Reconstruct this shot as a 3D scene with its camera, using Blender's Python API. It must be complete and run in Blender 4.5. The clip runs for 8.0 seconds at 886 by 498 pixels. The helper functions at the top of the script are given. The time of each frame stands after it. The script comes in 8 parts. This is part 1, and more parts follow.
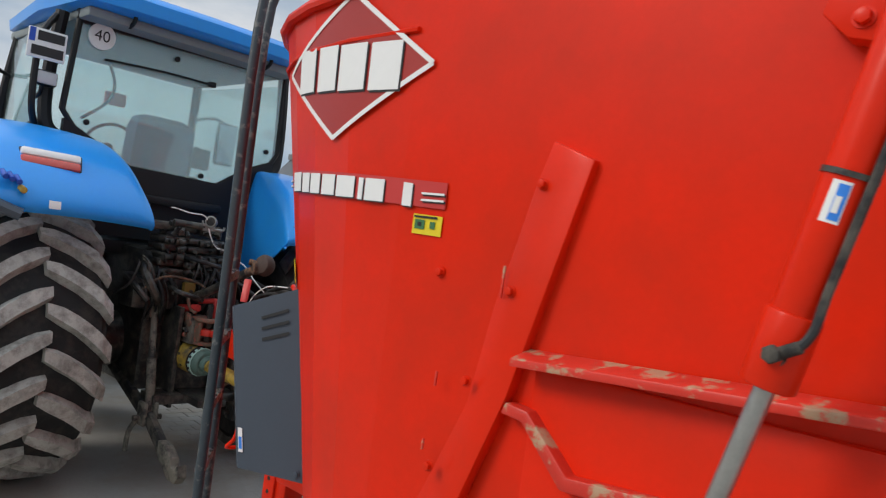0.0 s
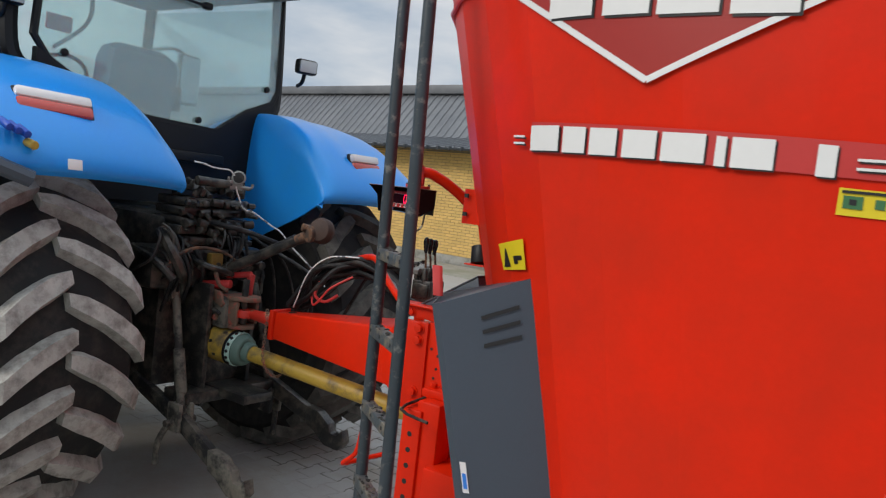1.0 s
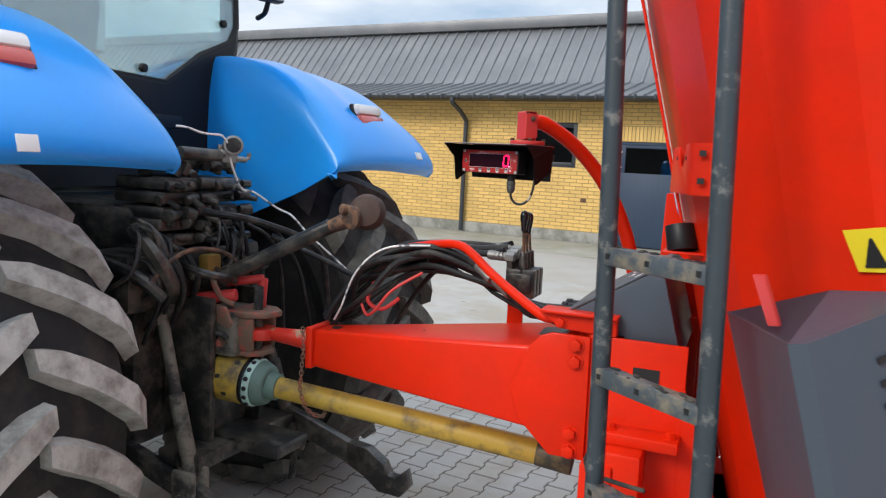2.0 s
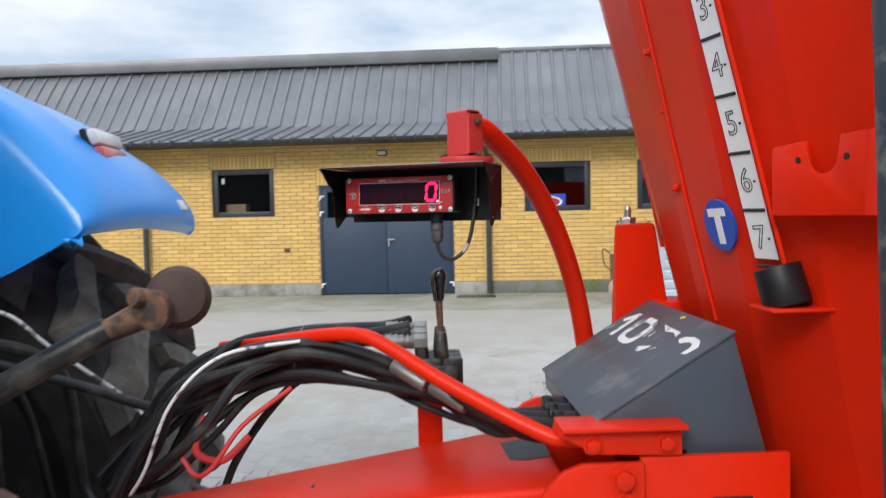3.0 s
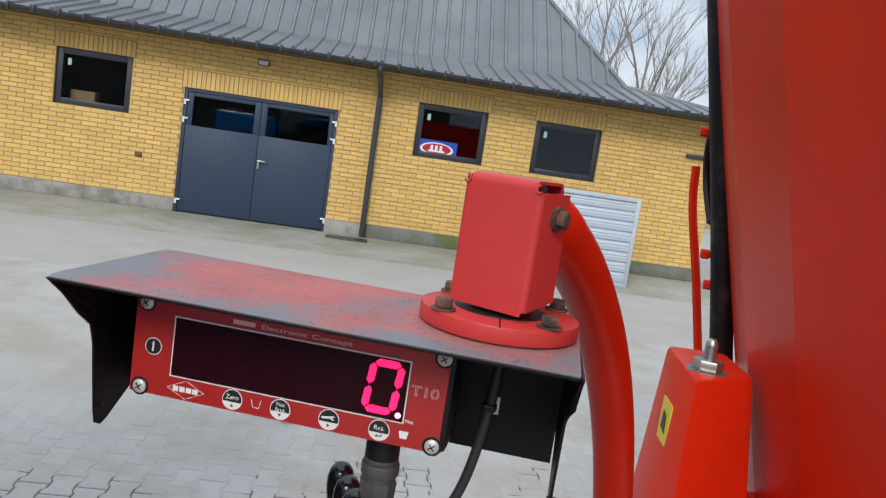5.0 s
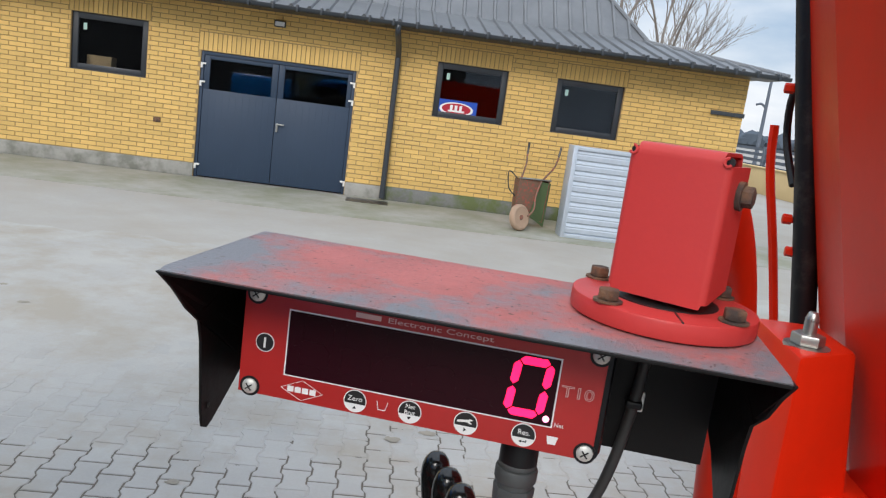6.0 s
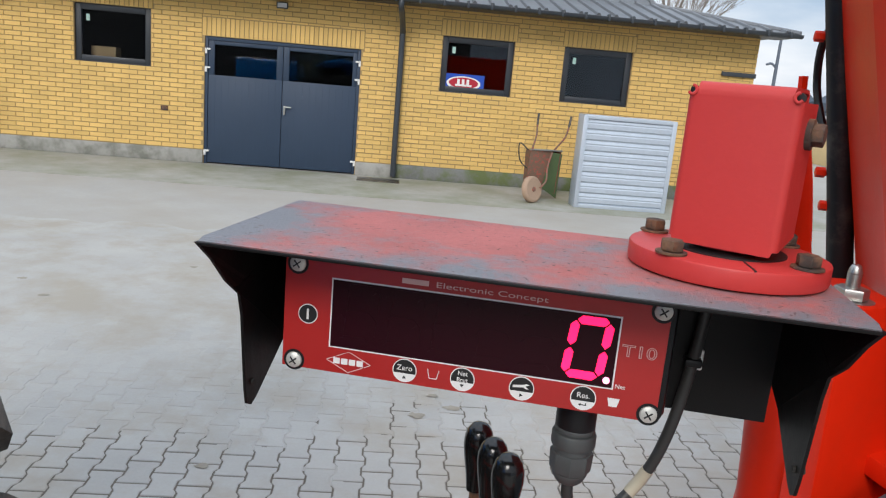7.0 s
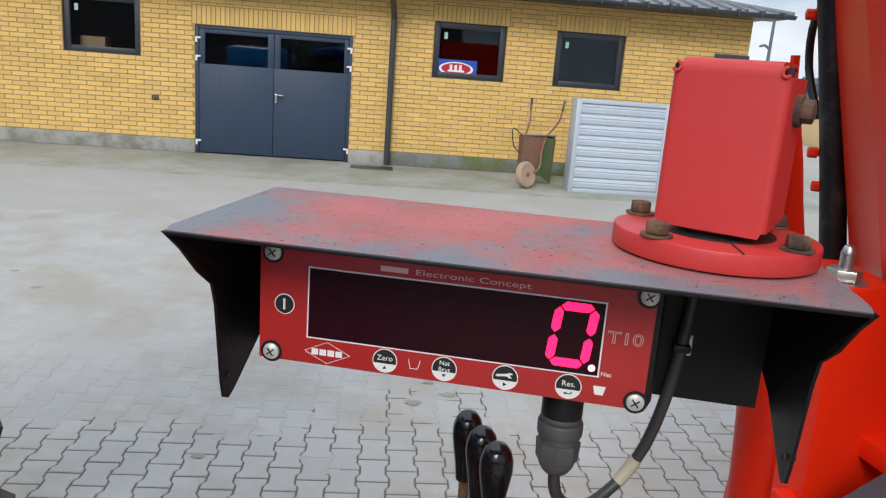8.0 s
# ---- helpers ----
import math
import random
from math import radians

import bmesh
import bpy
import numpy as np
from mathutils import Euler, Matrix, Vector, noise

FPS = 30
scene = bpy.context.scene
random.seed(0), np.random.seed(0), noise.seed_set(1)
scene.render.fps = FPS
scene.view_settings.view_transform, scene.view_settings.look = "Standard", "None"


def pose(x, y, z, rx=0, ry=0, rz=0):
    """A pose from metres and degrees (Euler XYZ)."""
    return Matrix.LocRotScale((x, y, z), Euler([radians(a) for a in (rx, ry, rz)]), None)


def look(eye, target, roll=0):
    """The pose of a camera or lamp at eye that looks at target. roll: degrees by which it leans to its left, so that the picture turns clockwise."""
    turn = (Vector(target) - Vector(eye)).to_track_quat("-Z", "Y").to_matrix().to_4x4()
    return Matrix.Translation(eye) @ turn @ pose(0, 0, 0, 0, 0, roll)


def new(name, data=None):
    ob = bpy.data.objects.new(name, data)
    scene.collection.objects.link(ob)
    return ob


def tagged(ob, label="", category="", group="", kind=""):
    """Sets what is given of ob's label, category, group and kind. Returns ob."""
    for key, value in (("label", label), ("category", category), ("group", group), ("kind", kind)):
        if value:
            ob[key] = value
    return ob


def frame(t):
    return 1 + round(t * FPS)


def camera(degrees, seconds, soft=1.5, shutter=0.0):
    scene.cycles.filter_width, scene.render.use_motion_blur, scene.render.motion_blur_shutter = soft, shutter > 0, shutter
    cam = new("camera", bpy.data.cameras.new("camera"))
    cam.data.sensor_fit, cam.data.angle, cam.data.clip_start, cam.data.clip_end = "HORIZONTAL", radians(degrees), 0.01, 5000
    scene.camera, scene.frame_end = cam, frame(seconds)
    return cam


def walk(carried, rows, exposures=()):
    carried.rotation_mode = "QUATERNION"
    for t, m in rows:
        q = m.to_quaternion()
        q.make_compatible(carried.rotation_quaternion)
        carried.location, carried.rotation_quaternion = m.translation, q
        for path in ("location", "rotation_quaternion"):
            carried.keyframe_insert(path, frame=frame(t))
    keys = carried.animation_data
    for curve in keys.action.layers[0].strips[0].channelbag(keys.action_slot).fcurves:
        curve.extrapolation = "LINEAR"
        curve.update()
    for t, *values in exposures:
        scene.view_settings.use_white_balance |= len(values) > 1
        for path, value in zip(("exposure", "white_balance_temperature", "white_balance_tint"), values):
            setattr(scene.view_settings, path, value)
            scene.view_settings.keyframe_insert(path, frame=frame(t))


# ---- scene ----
cam = camera(60.6, 8.0, soft=1.2, shutter=0.12)
PATH = [
    (0, (7.086, -14.829, 1.637), (5.551, -13.547, 1.635), 8.0),
    (0.5, (6.429, -15.165, 1.628), (5.045, -13.723, 1.553), 7.2),
    (1, (5.709, -15.258, 1.603), (4.449, -13.71, 1.476), 6.6),
    (1.2, (5.429, -15.266, 1.589), (4.233, -13.67, 1.442), 6.3),
    (2.3, (4.017, -14.773, 1.588), (3.202, -12.968, 1.309), 1.5),
    (2.5, (3.812, -14.638, 1.572), (3.132, -12.78, 1.276), 0.7),
    (2.8, (3.568, -14.395, 1.586), (3.194, -12.445, 1.354), -1.2),
    (3, (3.45, -14.209, 1.547), (3.295, -12.218, 1.449), -1.2),
    (3.1, (3.394, -14.084, 1.567), (3.350, -12.084, 1.523), -1.2),
    (3.2, (3.339, -13.975, 1.588), (3.354, -11.975, 1.546), -0.8),
    (3.3, (3.307, -13.890, 1.612), (3.343, -11.891, 1.571), -0.6),
    (3.5, (3.277, -13.726, 1.628), (3.341, -11.727, 1.578), -0.1),
    (4, (3.24, -13.415, 1.626), (3.355, -11.419, 1.569), 1.7),
    (4.2, (3.258, -13.359, 1.633), (3.384, -11.364, 1.565), 3.2),
    (5.3, (3.277, -13.11, 1.808), (3.499, -11.15, 1.478), 9.3),
    (5.5, (3.256, -13.098, 1.817), (3.468, -11.14, 1.468), 9.1),
    (6, (3.196, -13.08, 1.759), (3.374, -11.124, 1.385), 7.7),
    (6.5, (3.18, -13.074, 1.749), (3.329, -11.123, 1.337), 6.1),
    (7, (3.177, -13.058, 1.742), (3.328, -11.112, 1.304), 5.0),
    (7.5, (3.183, -13.052, 1.738), (3.34, -11.112, 1.28), 4.5),
    (8, (3.188, -13.044, 1.739), (3.353, -11.107, 1.268), 4.3),
]
walk(cam, [(t, look(eye, target, roll)) for t, eye, target, roll in PATH], [(0.0, -0.05, 6900, 10), (1.2, -0.08, 6850, 10), (2.3, 0.60, 6700, 10), (2.5, 0.50, 6700, 10), (3.0, 0.45, 6650, 10), (3.5, 0.10, 6600, 10), (4.2, 0.10, 6600, 10), (5.3, 0.28, 6600, 10), (8.0, 0.30, 6600, 10)])

# ---- daylight: bright broken overcast ----
SUN_UP, SUN_TURN = radians(33), radians(200)
world = bpy.data.worlds.new("sky")
scene.world = world
world.use_nodes = True
wn, wl = world.node_tree.nodes, world.node_tree.links
wn.clear()
w_out = wn.new("ShaderNodeOutputWorld")
w_bg = wn.new("ShaderNodeBackground")
w_bg.inputs["Strength"].default_value = 1.0
sky = wn.new("ShaderNodeTexSky")
sky.sky_type = "NISHITA"
sky.sun_disc = False
sky.sun_elevation, sky.sun_rotation = SUN_UP, SUN_TURN
sky.air_density, sky.dust_density = 1.0, 2.0
w_tc = wn.new("ShaderNodeTexCoord")
w_map = wn.new("ShaderNodeMapping")
w_map.inputs["Scale"].default_value = (1.0, 1.0, 3.2)
w_no = wn.new("ShaderNodeTexNoise")
w_no.inputs["Scale"].default_value = 2.6
w_no.inputs["Detail"].default_value = 6.0
w_no.inputs["Roughness"].default_value = 0.55
w_ramp = wn.new("ShaderNodeValToRGB")
w_ramp.color_ramp.elements[0].position, w_ramp.color_ramp.elements[0].color = 0.36, (0.33, 0.455, 0.62, 1)
w_ramp.color_ramp.elements[1].position, w_ramp.color_ramp.elements[1].color = 0.68, (0.84, 0.87, 0.92, 1)
w_sc = wn.new("ShaderNodeVectorMath")
w_sc.operation = "SCALE"
w_sc.inputs["Scale"].default_value = 0.10
w_mix = wn.new("ShaderNodeMix")
w_mix.data_type = "RGBA"
w_mix.inputs["Factor"].default_value = 0.90
wl.new(w_tc.outputs["Generated"], w_map.inputs["Vector"])
wl.new(w_map.outputs["Vector"], w_no.inputs["Vector"])
wl.new(w_no.outputs["Fac"], w_ramp.inputs["Fac"])
wl.new(sky.outputs["Color"], w_sc.inputs[0])
wl.new(w_sc.outputs["Vector"], w_mix.inputs["A"])
wl.new(w_ramp.outputs["Color"], w_mix.inputs["B"])
w_sep = wn.new("ShaderNodeSeparateXYZ")
w_high = wn.new("ShaderNodeMapRange")
w_high.inputs["From Min"].default_value, w_high.inputs["From Max"].default_value = 0.30, 1.0
w_high.inputs["To Min"].default_value, w_high.inputs["To Max"].default_value = 1.0, 2.2
w_lum = wn.new("ShaderNodeVectorMath")
w_lum.operation = "SCALE"
wl.new(w_tc.outputs["Generated"], w_sep.inputs["Vector"])
wl.new(w_sep.outputs["Z"], w_high.inputs["Value"])
wl.new(w_mix.outputs["Result"], w_lum.inputs[0])
wl.new(w_high.outputs["Result"], w_lum.inputs["Scale"])
wl.new(w_lum.outputs["Vector"], w_bg.inputs["Color"])
wl.new(w_bg.outputs["Background"], w_out.inputs["Surface"])

sun_data = bpy.data.lights.new("sun", "SUN")
sun_data.energy, sun_data.angle, sun_data.color = 1.5, radians(20), (1.0, 0.97, 0.93)
sun = new("sun", sun_data)
SUN_WAY = Vector((math.sin(SUN_TURN) * math.cos(SUN_UP), math.cos(SUN_TURN) * math.cos(SUN_UP), math.sin(SUN_UP)))
sun.matrix_world = look(SUN_WAY * 60, (0, 0, 0))


# ---- materials ----
def mat(name, color, rough=0.6, metal=0.0, vary=0.12, big=1.5, small=40.0, bump=0.1, second=None, amount=0.0,
        spots=4.0, sharp=0.08, per_object=0.0, per_island=0.0, coat=0.0, spec=0.5, emit=None, power=0.0, stretch=(1, 1, 1), second_rough=None, world_wide=False):
    """A painted, bare or dirty surface: colour varied at two scales, with patches of a second colour, and fine relief."""
    m = bpy.data.materials.new(name)
    m.use_nodes = True
    n, l = m.node_tree.nodes, m.node_tree.links
    b = n["Principled BSDF"]
    b.inputs["Metallic"].default_value = metal
    b.inputs["Specular IOR Level"].default_value = spec
    b.inputs["Coat Weight"].default_value = coat
    b.inputs["Coat Roughness"].default_value = 0.15
    tc = n.new("ShaderNodeTexCoord")
    mp = n.new("ShaderNodeMapping")
    mp.inputs["Scale"].default_value = stretch
    l.new(n.new("ShaderNodeNewGeometry").outputs["Position"] if world_wide else tc.outputs["Object"], mp.inputs["Vector"])

    def noise_node(scale, detail=4.0, rough_=0.55):
        x = n.new("ShaderNodeTexNoise")
        x.inputs["Scale"].default_value = scale
        x.inputs["Detail"].default_value = detail
        x.inputs["Roughness"].default_value = rough_
        l.new(mp.outputs["Vector"], x.inputs["Vector"])
        return x

    def math_node(op, a, c, d=None):
        x = n.new("ShaderNodeMath")
        x.operation = op
        for i, v in enumerate((a, c, d)):
            if v is None:
                continue
            if isinstance(v, (int, float)):
                x.inputs[i].default_value = v
            else:
                l.new(v, x.inputs[i])
        return x.outputs[0]

    coarse, fine = noise_node(big), noise_node(small, 6.0, 0.65)
    s = math_node("ADD", math_node("MULTIPLY", coarse.outputs["Fac"], 1.2), math_node("MULTIPLY", fine.outputs["Fac"], 0.8))
    value = math_node("MULTIPLY_ADD", math_node("SUBTRACT", s, 1.0), 2.0 * vary, 1.0)
    if per_object:
        oi = n.new("ShaderNodeObjectInfo")
        value = math_node("MULTIPLY", value, math_node("MULTIPLY_ADD", oi.outputs["Random"], 2 * per_object, 1 - per_object))
    if per_island:
        ge = n.new("ShaderNodeNewGeometry")
        value = math_node("MULTIPLY", value, math_node("MULTIPLY_ADD", ge.outputs["Random Per Island"], 2 * per_island, 1 - per_island))
    sc = n.new("ShaderNodeVectorMath")
    sc.operation = "SCALE"
    sc.inputs[0].default_value = color
    l.new(value, sc.inputs["Scale"])
    out = sc.outputs["Vector"]
    rough_out = math_node("MULTIPLY_ADD", fine.outputs["Fac"], 0.25 * rough, rough * 0.87)
    if second:
        patch = noise_node(spots, 8.0, 0.65)
        ramp = n.new("ShaderNodeMapRange")
        ramp.inputs["From Min"].default_value = 0.62 - 0.35 * amount - sharp
        ramp.inputs["From Max"].default_value = 0.62 - 0.35 * amount + sharp
        l.new(patch.outputs["Fac"], ramp.inputs["Value"])
        mx = n.new("ShaderNodeMix")
        mx.data_type = "RGBA"
        mx.inputs["B"].default_value = (*second, 1)
        l.new(ramp.outputs["Result"], mx.inputs["Factor"])
        l.new(out, mx.inputs["A"])
        out = mx.outputs["Result"]
        if second_rough is not None:
            rough_out = math_node("ADD", math_node("MULTIPLY", rough_out, math_node("SUBTRACT", 1.0, ramp.outputs["Result"])),
                                  math_node("MULTIPLY", ramp.outputs["Result"], second_rough))
    l.new(out, b.inputs["Base Color"])
    l.new(rough_out, b.inputs["Roughness"])
    if bump:
        bp = n.new("ShaderNodeBump")
        bp.inputs["Strength"].default_value = bump
        bp.inputs["Distance"].default_value = 0.004
        l.new(fine.outputs["Fac"], bp.inputs["Height"])
        l.new(bp.outputs["Normal"], b.inputs["Normal"])
    if emit:
        b.inputs["Emission Color"].default_value = (*emit, 1)
        b.inputs["Emission Strength"].default_value = power
    return m


def glass_mat(name, tint, haze=0.08, rough=0.02):
    """Thin glass: gloss that grows towards grazing angles over a clear pane; haze lays dirt and painted sky reflection
    over it.
    """
    m = bpy.data.materials.new(name)
    m.use_nodes = True
    n, l = m.node_tree.nodes, m.node_tree.links
    n.clear()
    o = n.new("ShaderNodeOutputMaterial")
    tr, gl, df, mx, mx2, lw, mr = (n.new(k) for k in ("ShaderNodeBsdfTransparent", "ShaderNodeBsdfGlossy", "ShaderNodeBsdfDiffuse",
                                                      "ShaderNodeMixShader", "ShaderNodeMixShader", "ShaderNodeLayerWeight", "ShaderNodeMapRange"))
    tr.inputs["Color"].default_value = (*tint, 1)
    df.inputs["Color"].default_value = (0.70, 0.88, 0.86, 1)
    gl.inputs["Roughness"].default_value = rough
    lw.inputs["Blend"].default_value = 0.25
    mr.inputs["To Min"].default_value, mr.inputs["To Max"].default_value = 0.05, 0.6
    mx.inputs[0].default_value = haze
    l.new(tr.outputs[0], mx.inputs[1])
    l.new(df.outputs[0], mx.inputs[2])
    l.new(lw.outputs["Facing"], mr.inputs["Value"])
    l.new(mr.outputs["Result"], mx2.inputs[0])
    l.new(mx.outputs[0], mx2.inputs[1])
    l.new(gl.outputs[0], mx2.inputs[2])
    l.new(mx2.outputs[0], o.inputs["Surface"])
    return m


RED = mat("red_paint", (0.76, 0.0205, 0.0030), 0.40, vary=0.08, big=0.9, small=60, bump=0.03, coat=0.09, spec=0.15, second=(0.54, 0.024, 0.007), amount=0.10, spots=3.0, sharp=0.25)
RED_WORN = mat("worn_red_paint", (0.60, 0.030, 0.016), 0.42, vary=0.12, big=3, small=90, bump=0.1, second=(0.44, 0.28, 0.17), amount=0.16, spots=11, sharp=0.03)
RED_FADED = mat("faded_red_paint", (0.53, 0.043, 0.039), 0.44, spec=0.35, vary=0.08, big=6, small=120, bump=0.06)
RED_RUST = mat("rusty_red_paint", (0.36, 0.085, 0.06), 0.7, vary=0.25, big=8, small=90, bump=0.4, second=(0.17, 0.105, 0.07), amount=0.5, spots=26, sharp=0.05)
RUST = mat("rust", (0.17, 0.085, 0.045), 0.8, vary=0.4, big=20, small=150, bump=0.6, second=(0.055, 0.038, 0.03), amount=0.35, spots=30, sharp=0.06)
BLUE = mat("blue_paint", (0.001, 0.275, 0.82), 0.32, vary=0.06, big=1.2, small=50, bump=0.015, coat=0.28, spec=0.35, second=(0.02, 0.29, 0.74), amount=0.12, spots=3.0, sharp=0.25)
GREY_GUARD = mat("slate_grey_paint", (0.055, 0.072, 0.094), 0.38, vary=0.08, big=3, small=80, bump=0.05)
GREY_BOX = mat("scuffed_grey_lid", (0.055, 0.064, 0.078), 0.5, vary=0.12, big=4, small=60, bump=0.06, second=(0.13, 0.13, 0.13), amount=0.10, spots=9)
GREY_RUNG = mat("muddy_grey_steel", (0.055, 0.070, 0.080), 0.5, vary=0.25, big=10, small=80, bump=0.3, second=(0.19, 0.16, 0.115), amount=0.2, spots=18)
GREY_RAIL = mat("grey_steel_tube", (0.032, 0.044, 0.053), 0.42, vary=0.2, big=6, small=60, bump=0.1, second=(0.15, 0.15, 0.14), amount=0.06, spots=22, sharp=0.05)
BLACK_STEEL = mat("greasy_black_iron", (0.016, 0.016, 0.016), 0.34, vary=0.45, big=8, small=60, bump=0.5, second=(0.085, 0.075, 0.060), amount=0.24, spots=14, spec=0.5)
DUSTY = mat("dusty_iron", (0.115, 0.102, 0.082), 0.75, vary=0.3, big=10, small=70, bump=0.4, second=(0.022, 0.022, 0.022), amount=0.45, spots=10, spec=0.3)
BLACK_PLASTIC = mat("black_plastic", (0.010, 0.010, 0.011), 0.45, spec=0.3, vary=0.15, big=6, small=80, bump=0.08)
RUBBER = mat("hose_rubber", (0.010, 0.010, 0.011), 0.5, vary=0.3, big=12, small=90, bump=0.15, second=(0.055, 0.048, 0.042), amount=0.12, spots=14, spec=0.35)
TYRE = mat("tyre_rubber", (0.022, 0.022, 0.022), 0.85, spec=0.25, vary=0.25, big=5, small=60, bump=0.3, second=(0.045, 0.041, 0.036), amount=0.2, spots=7)
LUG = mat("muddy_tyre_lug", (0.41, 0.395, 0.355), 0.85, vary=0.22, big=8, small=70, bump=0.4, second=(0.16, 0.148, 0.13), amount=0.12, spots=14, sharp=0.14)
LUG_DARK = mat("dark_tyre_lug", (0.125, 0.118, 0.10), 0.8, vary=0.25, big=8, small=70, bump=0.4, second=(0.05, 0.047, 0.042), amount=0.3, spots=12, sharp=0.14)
GREASY_YELLOW = mat("greasy_old_yellow", (0.16, 0.115, 0.045), 0.55, vary=0.3, big=10, small=60, bump=0.2, second=(0.04, 0.034, 0.026), amount=0.45, spots=14)
YELLOW_PLASTIC = mat("yellow_plastic", (0.47, 0.31, 0.045), 0.5, vary=0.15, big=6, small=60, bump=0.1, second=(0.12, 0.09, 0.05), amount=0.22, spots=7)
GREEN_PAINT = mat("green_grey_paint", (0.10, 0.17, 0.14), 0.55, vary=0.2, big=12, small=80, bump=0.15)
MINT = mat("mint_plastic", (0.42, 0.62, 0.55), 0.5, vary=0.1)
PALE_IRON = mat("pale_worn_iron", (0.17, 0.155, 0.125), 0.7, vary=0.3, big=12, small=70, bump=0.4, second=(0.035, 0.033, 0.03), amount=0.25, spots=12, spec=0.3)
ZINC = mat("dull_zinc", (0.26, 0.26, 0.245), 0.48, metal=0.7, vary=0.25, big=14, small=90, bump=0.2)
SCREW = mat("bright_screw", (0.58, 0.58, 0.54), 0.42, metal=0.35, vary=0.12, big=200, small=900, bump=0.1)
STEEL = mat("zinc_steel", (0.42, 0.42, 0.40), 0.38, metal=0.9, vary=0.2, big=12, small=90, bump=0.1)
GALVANISED = mat("galvanised_sheet", (0.44, 0.49, 0.55), 0.45, metal=0.2, vary=0.10, big=4, small=25, bump=0.05)
WHITE = mat("white_vinyl", (0.78, 0.78, 0.76), 0.5, vary=0.05, small=30, bump=0.03)
WHITE_WORN = mat("scratched_white_vinyl", (0.72, 0.72, 0.70), 0.55, vary=0.08, second=(0.12, 0.13, 0.15), amount=0.12, spots=25, sharp=0.03)
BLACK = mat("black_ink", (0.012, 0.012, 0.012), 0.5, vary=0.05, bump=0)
YELLOW_STICKER = mat("yellow_vinyl", (0.75, 0.58, 0.02), 0.45, vary=0.06)
BLUE_STICKER = mat("blue_vinyl", (0.01, 0.07, 0.42), 0.4, vary=0.05, bump=0)
SKY_STICKER = mat("bright_blue_vinyl", (0.03, 0.22, 0.72), 0.4, vary=0.05, bump=0)
RED_STICKER = mat("crimson_vinyl", (0.42, 0.012, 0.03), 0.45, vary=0.05, bump=0)
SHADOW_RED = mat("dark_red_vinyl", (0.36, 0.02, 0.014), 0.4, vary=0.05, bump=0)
PANEL_RED = mat("indicator_red", (0.42, 0.022, 0.02), 0.42, vary=0.06, big=10, small=120, bump=0.05)
SCREEN = mat("dark_red_screen", (0.022, 0.0025, 0.006), 0.3, vary=0.1, bump=0, spec=0.15)
DIGIT = mat("lit_digit", (0.9, 0.02, 0.12), 0.4, vary=0.0, bump=0, emit=(1.0, 0.004, 0.060), power=2.6)
DIGIT_DOT = mat("lit_dot", (0.9, 0.2, 0.4), 0.4, vary=0.0, bump=0, emit=(1.0, 0.30, 0.50), power=3.0)
DIGIT_OFF = mat("unlit_digit", (0.022, 0.0026, 0.006), 0.3, spec=0.15, vary=0.0, bump=0)
